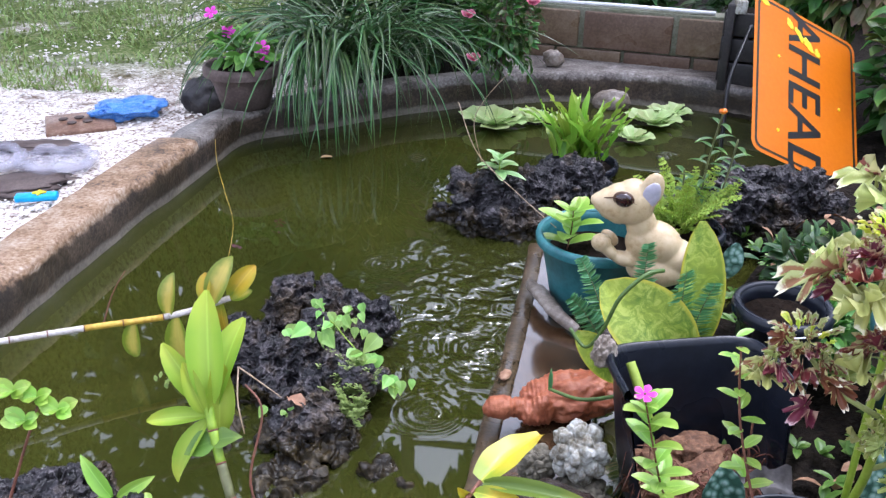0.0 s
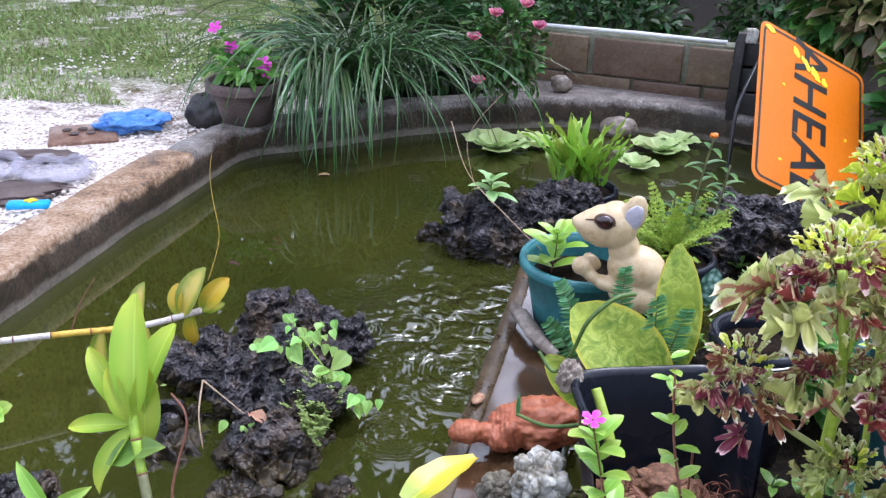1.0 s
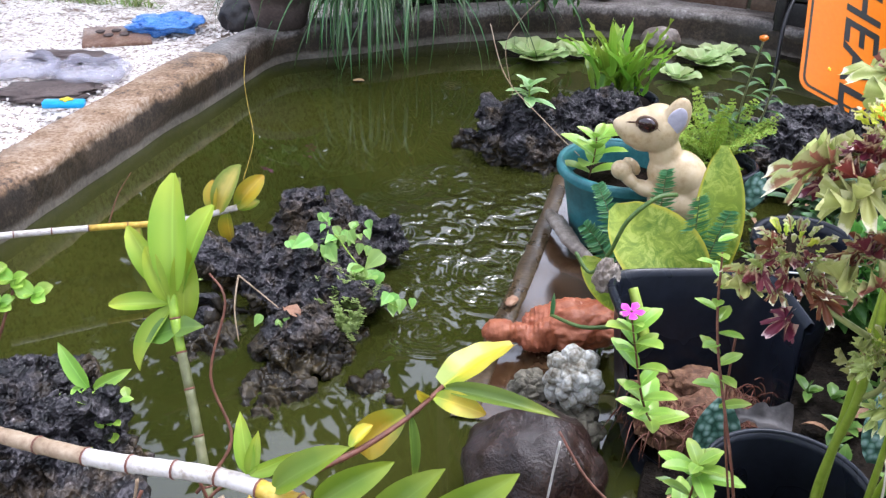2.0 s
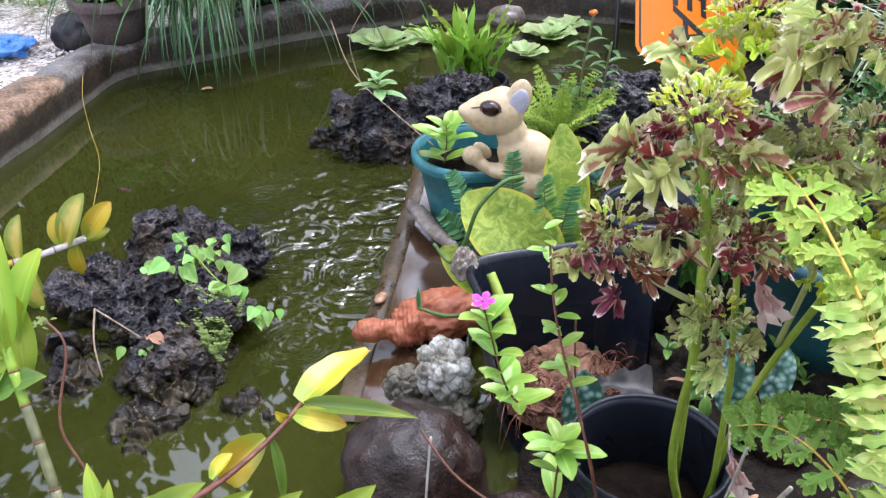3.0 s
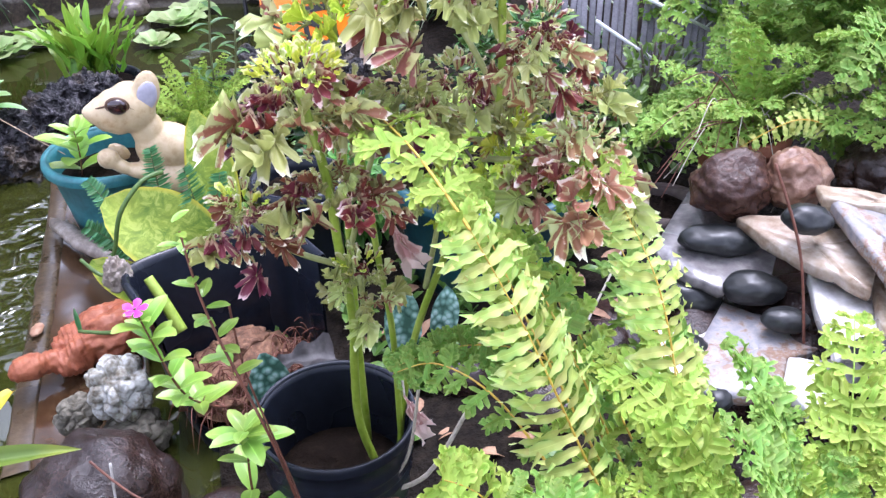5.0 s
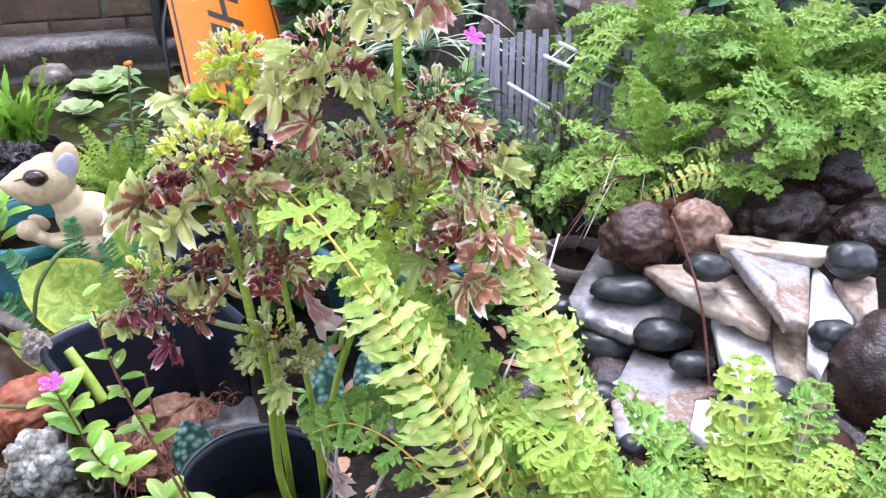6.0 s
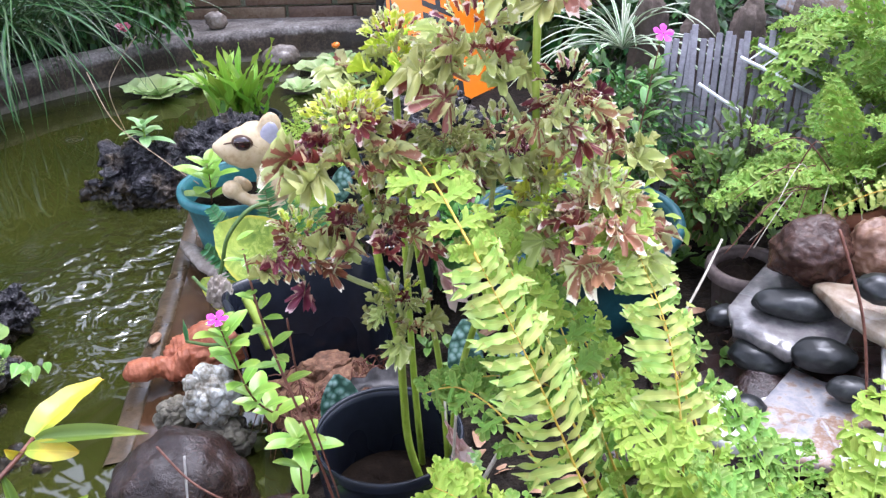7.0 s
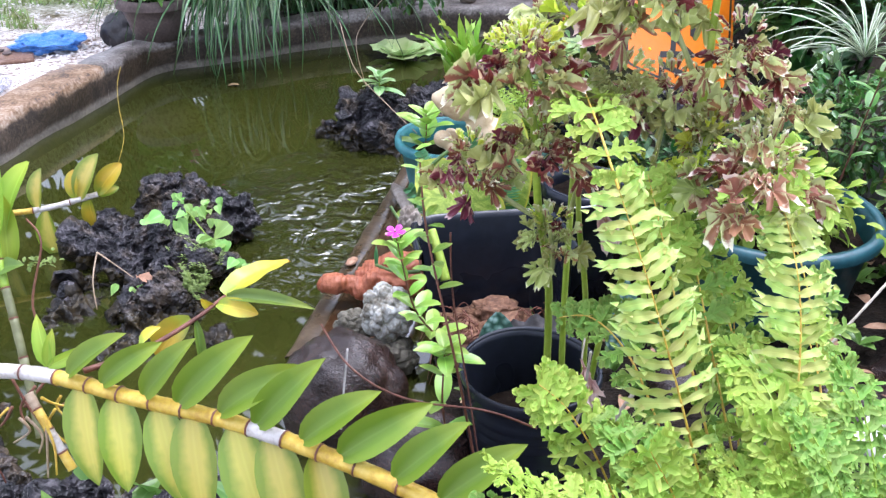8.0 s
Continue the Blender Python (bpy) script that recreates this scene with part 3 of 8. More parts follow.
# ---- the wall, kerb and dark box behind the pond ----
def far_wall():
    a, b2 = Vector((0.20, 4.37, 0)), Vector((1.42, 3.98, 0))
    d = (b2 - a).normalized()
    turn = Matrix.Rotation(math.atan2(d.y, d.x), 4, "Z")
    core = Build().box((1.30, 0.10, 0.25), (0, 0, 0), 0.004)
    wall = core.make("wall_back", M["mortar"], at=Matrix.Translation((a + b2) / 2 + Vector((0, 0.05, 0.245))) @ turn)
    tagged(wall, "low wall of stained brown blocks with mossy mortar", "wall", kind="structure")
    blk = Build().box((0.40, 0.03, 0.165), bevel=0.006).mesh("block", M["block"])
    low = Build().box((0.30, 0.03, 0.055), bevel=0.006).mesh("half_block", M["block"])
    for i in range(3):
        put("block", blk, wall, Matrix.Translation((-0.41 + i * 0.425, -0.055, 0.028)))
    for i in range(4):
        put("half_block", low, wall, Matrix.Translation((-0.47 + i * 0.315, -0.052, -0.09)))
    pipe = Build().tube([(-0.62, 0, 0), (0.0, 0, 0.004), (0.38, 0, 0)], 0.009, 10).make("water_pipe", M["white_metal"], at=Matrix.Translation((a + b2) / 2 + Vector((0.0, 0.02, 0.381))) @ turn)
    tagged(pipe, "thin white pipe lying along the top of the block wall", "pipe")
    kerb = Build().box((1.3, 0.34, 0.10), bevel=0.02).make("kerb", M["concrete_grey"], at=Matrix.Translation((0.80, 4.13, 0.082)) @ Matrix.Rotation(radians(-12), 4, "Z"))
    tagged(kerb, "pale worn concrete kerb at the foot of the wall", "kerb", kind="structure")
    stone = Build().blob((0.045, 0.035, 0.04), sub=3, rough=0.3, seed=4).make("stone", M["curb"], at=(0.47, 4.08, 0.17))
    tagged(stone, "small pale stone on the kerb", "stone")


def timber_box():
    box = empty("planter_box", Matrix.Translation((1.36, 3.80, 0.12)) @ Matrix.Rotation(radians(-20), 4, "Z"), "blackened timber planter box behind the road sign", "planter box")
    plank = Build().box((0.42, 0.03, 0.095), bevel=0.006).mesh("plank", M["charred"])
    side = Build().box((0.03, 0.30, 0.095), bevel=0.006).mesh("plank", M["charred"])
    for k in range(3):
        put("plank", plank, box, pose(0, 0.0, 0.055 + k * 0.103, 0, RNG.uniform(-1, 1), 0))
        put("plank", side, box, pose(-0.205, 0.16, 0.055 + k * 0.103))
    Build().box((0.035, 0.04, 0.36), (-0.19, -0.03, 0.17), 0.004).make("post", M["charred"], box)
    blk = Build().box((0.045, 0.05, 0.055), bevel=0.006).make("stone", M["coral"], at=(1.20, 3.82, 0.462))
    tagged(blk, "small pale block on the dark planter box", "stone")
    tagged(Build().box((0.40, 0.28, 0.02), bevel=0.003).make("soil_fill", M["soil"], at=Matrix.Translation((1.41, 3.95, 0.39)) @ Matrix.Rotation(radians(-20), 4, "Z")), "dark soil filling the timber planter", "soil")
    hose = Build().tube(curve([(1.23, 3.74, 0.40), (1.17, 3.62, 0.34), (1.11, 3.52, 0.24), (1.09, 3.44, 0.10), (1.08, 3.38, -0.1)], 6), 0.008, 8).make("hose", M["sign_black"])
    tagged(hose, "black hose hanging down into the pond", "hose")


def road_sign():
    """A traffic plate leaning on its short side, the lettering turned to run downwards."""
    H, W = 0.618, 0.467
    m = pose(1.214, 2.996, 0.342, 44.4, 26.0, 13.3)
    sign = empty("road_sign", m, "orange road sign plate with black lettering leaning sideways over the rocks", "road sign")

    def plate(w, h, r, z0, z1, mat, name, hole=None, label=""):
        b = Build()

        def ring(w, h, r):
            return [(sx * (w / 2 - r) + r * math.cos(t), sy * (h / 2 - r) + r * math.sin(t)) for sx, sy, q in ((1, 1, 0), (-1, 1, 1), (-1, -1, 2), (1, -1, 3)) for t in (math.pi / 2 * (q + k / 6) for k in range(7))]
        o = ring(w, h, r)
        if hole:
            i = ring(*hole)
            b.grid([[(x, y, z0) for x, y in o], [(x, y, z1) for x, y in o], [(x, y, z1) for x, y in i], [(x, y, z0) for x, y in i]], True)
        else:
            b.grid([[(x, y, z0) for x, y in o], [(x, y, z1) for x, y in o]], True)
            n0 = len(b.v)
            b.v.extend([(x, y, z1) for x, y in o] + [(x, y, z0) for x, y in o])
            b.face(range(n0, n0 + len(o)))
            b.face(reversed(range(n0 + len(o), n0 + 2 * len(o))))
        return b.make(name, mat, sign, label, smooth=False)
    plate(W, H, 0.035, -0.002, 0.0, M["sign"], "plate")
    plate(W - 0.024, H - 0.024, 0.03, 0.0004, 0.0008, M["sign_black"], "border", (W - 0.042, H - 0.042, 0.024))
    cu = bpy.data.curves.new("lettering", "FONT")
    cu.body, cu.size, cu.align_x, cu.align_y, cu.extrude, cu.offset = "AHEAD", 0.205, "CENTER", "CENTER", 0.0002, 0.0022
    ob = bpy.data.objects.new("lettering", cu)
    scene.collection.objects.link(ob)
    me = bpy.data.meshes.new_from_object(ob.evaluated_get(bpy.context.evaluated_depsgraph_get()))
    scene.collection.objects.unlink(ob)
    bpy.data.objects.remove(ob)
    me.materials.clear()
    me.materials.append(M["sign_black"])
    put("lettering", me, sign, pose(-0.018, -0.025, 0.0012, 0, 0, -90) @ Matrix.Diagonal((1.0, 1.0, 1, 1)))
    bolt = Build().blob((0.006, 0.006, 0.003), sub=2, rough=0).mesh("bolt", M["yellow_scuff"])
    for x, y in ((-0.125, 0.09), (0.15, 0.0), (-0.125, -0.20)):
        put("bolt", bolt, sign, Matrix.Translation((x, y, 0.001)))
    for x, y, w, h, r in ((-0.19, H / 2 - 0.025, 0.022, 0.012, -10), (-0.075, H / 2 - 0.062, 0.012, 0.022, 30), (-0.03, H / 2 - 0.088, 0.012, 0.03, 40), (0.01, H / 2 - 0.11, 0.014, 0.03, 45), (0.05, H / 2 - 0.125, 0.012, 0.016, 45)):
        b = Build().blob((w, h, 0.0007), sub=3, rough=0.5, freq=1.5, seed=x * 30)
        b.make("scuff", M["yellow_scuff"], sign, at=pose(x, y, 0.0014, 0, 0, r))


far_wall()
timber_box()
road_sign()


# ---- rocks ----
def rock(name, label, category, at, size, mat, seed, sub=4, rough=0.25, freq=2.0, pits=0.0, pitfreq=8.0, turn=0.0, group=""):
    b = Build().blob(size, sub=sub, rough=rough, freq=freq, seed=seed, pits=pits, pitfreq=pitfreq)
    return tagged(b.make(name, M[mat], at=pose(*at, 0, 0, turn)), label, category, group)


def craggy(name, label, at, lumps, mats, seed, group="", voxel=0.0075):
    """A pitted rock: lumps grown into one body, then eaten into holes and ridges."""
    bm = bmesh.new()
    for p, s, sub, mi in lumps:
        bmesh.ops.create_icosphere(bm, subdivisions=3, radius=1.0, matrix=Matrix.Translation(p) @ Matrix.Diagonal((*s, 1)))
    off = Vector((seed * 3.1, seed * 1.7, seed * 2.3))
    for v in bm.verts:
        v.co += v.co.normalized() * 0.075 * noise.fractal(v.co * 12 + off, 0.8, 2.0, 4)
    me = bpy.data.meshes.new("raw")
    bm.to_mesh(me)
    bm.free()
    ob = new("raw", me)
    r = ob.modifiers.new("r", "REMESH")
    r.mode, r.voxel_size = "VOXEL", voxel
    sd = ob.modifiers.new("d", "SUBSURF")
    sd.levels = sd.render_levels = 1
    done = bpy.data.meshes.new_from_object(ob.evaluated_get(bpy.context.evaluated_depsgraph_get()))
    bpy.data.objects.remove(ob)
    bm = bmesh.new()
    bm.from_mesh(done)
    bm.normal_update()
    moves = []
    for v in bm.verts:
        bent = v.co + 0.012 * noise.noise_vector(v.co * 26 + off)
        near = noise.voronoi(bent * 34 + off)[0]
        fine = noise.voronoi(bent * 85 + off)[0]
        d = 0.034 * (0.20 - min(near[1] - near[0], 0.55)) + 0.009 * (0.22 - min(fine[1] - fine[0], 0.5)) + 0.034 * noise.fractal(v.co * 15 + off, 0.9, 2.0, 4)
        moves.append(v.normal * d)
    for v, mv in zip(bm.verts, moves):
        v.co += mv
    b = Build().take(bm)
    if len(mats) > 1:
        b.m = [1 if sum(b.v[k][2] for k in f) / len(f) < 0.035 + 0.03 * noise.noise(Vector(b.v[f[0]]) * 12) else 0 for f in b.f]
    return tagged(b.make(name, [M[k] for k in mats], at=at), label, "rock", group)


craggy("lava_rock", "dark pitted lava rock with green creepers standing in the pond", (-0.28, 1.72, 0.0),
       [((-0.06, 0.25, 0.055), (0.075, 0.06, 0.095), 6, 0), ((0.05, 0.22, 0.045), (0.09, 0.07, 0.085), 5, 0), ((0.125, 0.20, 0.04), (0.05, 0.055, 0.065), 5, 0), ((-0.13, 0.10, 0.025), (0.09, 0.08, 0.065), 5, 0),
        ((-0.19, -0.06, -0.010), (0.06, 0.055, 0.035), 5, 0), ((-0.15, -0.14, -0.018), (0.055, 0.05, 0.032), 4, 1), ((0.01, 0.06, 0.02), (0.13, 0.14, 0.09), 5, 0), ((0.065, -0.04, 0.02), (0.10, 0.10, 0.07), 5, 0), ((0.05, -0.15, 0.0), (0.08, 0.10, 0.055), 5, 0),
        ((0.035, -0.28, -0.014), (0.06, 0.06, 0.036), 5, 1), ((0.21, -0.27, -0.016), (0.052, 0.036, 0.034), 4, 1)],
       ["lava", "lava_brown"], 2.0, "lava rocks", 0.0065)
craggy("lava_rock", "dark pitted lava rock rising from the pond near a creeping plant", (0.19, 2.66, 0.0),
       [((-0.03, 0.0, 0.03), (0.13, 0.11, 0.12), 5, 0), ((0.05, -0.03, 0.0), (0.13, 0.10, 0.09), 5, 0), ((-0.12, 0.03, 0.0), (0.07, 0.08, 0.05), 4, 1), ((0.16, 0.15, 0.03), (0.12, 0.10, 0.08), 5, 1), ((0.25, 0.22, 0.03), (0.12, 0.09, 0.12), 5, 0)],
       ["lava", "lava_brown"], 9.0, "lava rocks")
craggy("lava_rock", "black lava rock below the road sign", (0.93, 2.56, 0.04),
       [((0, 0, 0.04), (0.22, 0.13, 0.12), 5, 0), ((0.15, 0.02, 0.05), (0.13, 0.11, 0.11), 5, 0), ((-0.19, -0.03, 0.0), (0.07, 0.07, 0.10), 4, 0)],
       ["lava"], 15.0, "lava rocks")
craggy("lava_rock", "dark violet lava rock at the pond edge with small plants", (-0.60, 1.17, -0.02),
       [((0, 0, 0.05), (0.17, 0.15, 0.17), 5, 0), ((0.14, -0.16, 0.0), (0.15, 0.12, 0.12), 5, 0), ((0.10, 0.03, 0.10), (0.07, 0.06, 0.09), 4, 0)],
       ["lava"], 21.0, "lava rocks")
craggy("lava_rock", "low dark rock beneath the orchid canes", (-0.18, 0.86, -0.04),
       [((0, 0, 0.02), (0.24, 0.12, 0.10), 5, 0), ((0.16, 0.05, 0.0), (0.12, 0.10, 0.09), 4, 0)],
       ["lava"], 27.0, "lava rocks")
rock("boulder", "rounded wet dark brown boulder at the pond edge", "boulder", (0.25, 1.20, 0.05), (0.115, 0.115, 0.135), "boulder", 3, 5, 0.12, 1.6, 0.018, 8.0)
rock("boulder", "flat wet dark stone by the empty-looking pot", "boulder", (0.40, 1.03, 0.06), (0.11, 0.09, 0.09), "boulder", 5, 4, 0.2, 1.8)


def knobbly(label, at, size, mat, seed, knobs=2.6):
    """A lump of coral: rounded knobs with creases between them and a grainy skin."""
    bm = bmesh.new()
    bmesh.ops.create_icosphere(bm, subdivisions=6, radius=1.0)
    off = Vector((seed * 3.1, seed * 1.7, seed * 2.3))
    for v in bm.verts:
        d = v.co.normalized()
        q = d + 0.14 * noise.noise_vector(d * 3.0 + off)
        a, c = noise.voronoi(q * knobs + off)[0], noise.voronoi(q * knobs * 2.7 + off)[0]
        k = 1.10 - 0.48 * min(0.75, a[0]) ** 2 - 0.07 * min(0.7, c[0]) ** 2 - 0.05 * max(0.0, 1 - (a[1] - a[0]) * 6) + 0.03 * noise.fractal(d * 9 + off, 0.9, 2.0, 3)
        v.co = Vector((d.x * size[0], d.y * size[1], d.z * size[2])) * k
    tagged(Build().take(bm).make("coral_stone", M[mat], at=at), label, "coral stone")


knobbly("white and tan knobbly coral stone beside the clay turtle", (0.312, 1.402, 0.118), (0.054, 0.050, 0.064), "coral", 6, 1.9)
knobbly("small grey-brown coral stone under the white one", (0.238, 1.425, 0.066), (0.040, 0.036, 0.040), "coral_dull", 8, 1.7)
knobbly("brown coral stone beneath the white coral stone", (0.315, 1.375, 0.030), (0.060, 0.050, 0.045), "coral_dull", 11, 1.7)
rock("stone", "round pinkish stone at the end of the pond", "stone", (0.72, 3.90, 0.03), (0.085, 0.05, 0.05), "curb", 13, 4, 0.15, 1.5)
rock("stone", "grey stone below the teal pot", "stone", (0.43, 1.86, 0.06), (0.06, 0.05, 0.05), "boulder", 17, 4, 0.15, 1.5)
for i, (x, y, z, s) in enumerate(((0.95, 1.05, 0.10, 0.07), (1.0, 1.22, 0.09, 0.06), (0.86, 1.22, 0.08, 0.06), (0.80, 0.90, 0.07, 0.06), (0.92, 0.80, 0.10, 0.07), (1.10, 1.12, 0.13, 0.05), (0.60, 0.78, 0.05, 0.07), (0.75, 0.70, 0.06, 0.08), (1.05, 0.70, 0.10, 0.09))):
    rock("garden_stone", "dark wet stone between the pots", "stone", (x, y, z), (s, s * 0.8, s * 0.7), "boulder", 30 + i, 3, 0.2, 1.6, 0, 8, i * 50, "stones between pots")

# ---- ledge and things on it ----
M["drift"] = surface("pale_driftwood", [(0.25, (0.05, 0.038, 0.028)), (0.5, (0.20, 0.16, 0.125)), (0.8, (0.48, 0.42, 0.36))], 16.0, 90.0, 0.6, 0.8, 0.004, wet=0.2)


def ledge():
    pts = curve([(0.305, 2.50, 0), (0.245, 2.11, 0), (0.20, 1.85, 0), (0.155, 1.62, 0), (0.12, 1.40, 0)], 8)
    b = Build()
    rows = []
    for i, p in enumerate(pts):
        j = lambda k: 0.006 * noise.noise((p.x * 20, p.y * 20, k))
        rows.append([p + Vector((-0.022 + j(1), 0, -0.3)), p + Vector((-0.022 + j(1), 0, 0.003)), p + Vector((-0.016 + j(1), 0, 0.006 + j(2) * 0.5)), p + Vector((0.018 + j(3), 0, 0.007 + j(4) * 0.5)), p + Vector((0.026 + j(3), 0, 0.002)), p + Vector((0.026 + j(3), 0, -0.3))])
    b.grid(rows)
    tagged(b.make("trim_ledge", M["ledge"]), "narrow brown concrete ledge at water level", "ledge", kind="structure")
    sh = Build()
    rows = []
    for p in pts:
        wd = 0.20 if p.y < 2.0 else 0.12
        rows.append([p + Vector((0.024 + wd * q, 0, 0.0035 + 0.006 * noise.noise((p.x * 9 + q * 3, p.y * 9, 5)) * (0.3 + q) + 0.012 * q * q)) for q in (0.0, 0.2, 0.4, 0.6, 0.8, 1.0)] + [p + Vector((0.03 + wd, 0, -0.25))])
    sh.grid(rows)
    tagged(sh.make("trim_shelf", M["wet_shelf"]), "wet brown concrete shelf beside the ledge under a film of water", "ledge", kind="structure")
    w = Build()
    pl = curve([(0.262, 2.19, 0.035), (0.29, 2.11, 0.05), (0.325, 2.03, 0.042), (0.375, 1.96, 0.03)], 8)
    rows = []
    for k, p in enumerate(pl):
        wd = 0.024 * math.sin(math.pi * (0.12 + 0.8 * k / (len(pl) - 1)))
        rows.append([p + Vector((0.75, 0.65, 0)) * (wd * math.cos(t) * (1 + 0.25 * noise.noise((k * 0.7, math.cos(t), 2)))) + Vector((0, 0, 0.016 * math.sin(t) + 0.004 * noise.noise((k * 0.9, t, 0)))) for t in (math.tau * q / 12 for q in range(12))])
    w.grid(rows, True)
    tagged(w.make("driftwood", M["drift"]), "pale brown curved piece of driftwood on the ledge", "driftwood")
    s = Build().blob((0.012, 0.022, 0.006), sub=3, rough=0.25).make("leaf_scrap", M["dead_leaf"], at=pose(0.19, 1.79, 0.016, 0, 0, -20))
    tagged(s, "tan leaf scrap on the ledge", "scrap")


def turtle():
    b = Build()
    tilt = Matrix.Rotation(radians(-8), 4, "Y")
    b.blob((0.105, 0.060, 0.048), (0.325, 1.655, 0.060), 5, 0.16, 3.0, 1, 0.16, 6.0, rot=tilt)
    b.blob((0.034, 0.026, 0.025), (0.172, 1.606, 0.062), 4, 0.05, 2, 2)
    b.blob((0.018, 0.018, 0.016), (0.152, 1.602, 0.058), 4, 0.05, 2, 7)
    b.blob((0.040, 0.021, 0.021), (0.205, 1.615, 0.055), 3, 0.1, 4, 3)
    b.blob((0.034, 0.030, 0.026), (0.240, 1.612, 0.045), 3, 0.15, 3, 4)
    b.blob((0.030, 0.022, 0.036), (0.262, 1.610, 0.055), 3, 0.15, 3, 5)
    ob = b.make("raw", M["turtle"])
    r = ob.modifiers.new("r", "REMESH")
    r.mode, r.voxel_size = "VOXEL", 0.0035
    done = bpy.data.meshes.new_from_object(ob.evaluated_get(bpy.context.evaluated_depsgraph_get()))
    bpy.data.objects.remove(ob)
    bm = bmesh.new()
    bm.from_mesh(done)
    bm.normal_update()
    moves = []
    for v in bm.verts:
        x, y, z = v.co
        if x < 0.275:
            d = 0.0016 * math.sin((x + 0.25 * (z - 0.06)) * 620 + 2 * noise.noise(v.co * 60)) * (1 if x > 0.185 else 0.45)
        else:
            f = noise.voronoi(Vector((x * 30, y * 24, z * 12)))[0]
            d = 0.007 * min(0.35, f[1] - f[0]) - 0.001
        moves.append(v.normal * (d + 0.0022 * noise.fractal(v.co * 70, 0.9, 2.0, 3)))
    for v, mv in zip(bm.verts, moves):
        v.co += mv
    tagged(Build().take(bm).make("clay_turtle", M["turtle"]), "orange clay turtle lying on the wet ledge", "figurine")


def statue():
    """A crouching rodent: a full cheeked head with a pointed muzzle and one round ear, a neck, a sloping back and a raised paw."""
    bm = bmesh.new()
    # x towards the tail, y away from the pond's near end, z up, from the near eye
    place = Matrix.Translation((0.447, 1.945, 0.390)) @ Matrix.Rotation(radians(-5.9), 4, "Z")

    def ball(c, s, rot=(0, 0, 0)):
        m = place @ Matrix.Translation(c) @ Euler([radians(a) for a in rot]).to_matrix().to_4x4() @ Matrix.Diagonal((*s, 1))
        bmesh.ops.create_icosphere(bm, subdivisions=4, radius=1.0, matrix=m)
    ball((0.026, 0.048, -0.022), (0.050, 0.048, 0.056))
    ball((-0.004, 0.046, -0.027), (0.042, 0.044, 0.050), (0, -8, 0))
    ball((-0.028, 0.045, -0.028), (0.030, 0.036, 0.039), (0, -12, 0))
    ball((-0.046, 0.044, -0.024), (0.021, 0.026, 0.025), (0, -14, 0))
    ball((-0.060, 0.044, -0.020), (0.013, 0.015, 0.0145))
    ball((0.050, 0.048, -0.078), (0.036, 0.034, 0.050), (0, -14, 0))
    ball((0.064, 0.046, -0.118), (0.048, 0.040, 0.050), (0, 10, 0))
    ball((0.094, 0.052, -0.124), (0.062, 0.050, 0.050), (0, 34, 0))
    ball((0.134, 0.056, -0.160), (0.052, 0.050, 0.046))
    ball((0.100, 0.052, -0.190), (0.075, 0.055, 0.045))
    ball((-0.040, 0.020, -0.118), (0.024, 0.020, 0.023), (0, 25, 0))
    ball((-0.020, 0.020, -0.138), (0.030, 0.018, 0.015), (0, 42, 0))
    ball((0.014, 0.024, -0.158), (0.032, 0.022, 0.017), (0, 20, 0))
    ball((-0.018, 0.070, -0.128), (0.026, 0.018, 0.016), (0, 40, 0))
    ball((0.062, 0.030, 0.014), (0.030, 0.014, 0.046), (0, 12, 16))
    me = bpy.data.meshes.new("raw")
    bm.to_mesh(me)
    bm.free()
    ob = new("raw", me)
    r = ob.modifiers.new("r", "REMESH")
    r.mode, r.voxel_size = "VOXEL", 0.0035
    s = ob.modifiers.new("s", "SMOOTH")
    s.factor, s.iterations = 0.5, 8
    dg = bpy.context.evaluated_depsgraph_get()
    done = bpy.data.meshes.new_from_object(ob.evaluated_get(dg))
    bpy.data.objects.remove(ob)
    b = Build()
    bm = bmesh.new()
    bm.from_mesh(done)
    b.take(bm)
    near = lambda *c: tuple(place @ Vector(c))
    turn = lambda *r: place.to_3x3().to_4x4() @ Euler([radians(a) for a in r]).to_matrix().to_4x4()
    b.blob((0.0205, 0.011, 0.0185), near(0.0, 0.0015, 0.0), 4, 0, m=1, rot=turn(14, 8, -8))
    b.blob((0.0245, 0.008, 0.0220), near(0.0, 0.0065, 0.0), 4, 0, m=3, rot=turn(14, 8, -8))
    b.blob((0.0215, 0.007, 0.0320), near(0.0615, 0.0195, 0.008), 4, 0.04, m=2, rot=turn(4, 12, 16))
    b.tube(curve([near(0.021, 0.005, -0.004), near(0.032, 0.004, -0.013), near(0.044, 0.006, -0.024)], 4), [0.0026] * 8 + [0.0012], 6, m=3)
    b.tube(curve([near(-0.021, 0.012, 0.001), near(-0.036, 0.019, -0.003), near(-0.052, 0.029, -0.010)], 4), [0.0020] * 8 + [0.001], 6, m=3)
    tagged(b.make("animal_statue", [M["cream"], M["eye"], M["ear"], M["eye_line"]]), "cream glazed garden figure of a small rodent with dark eyes", "statue")


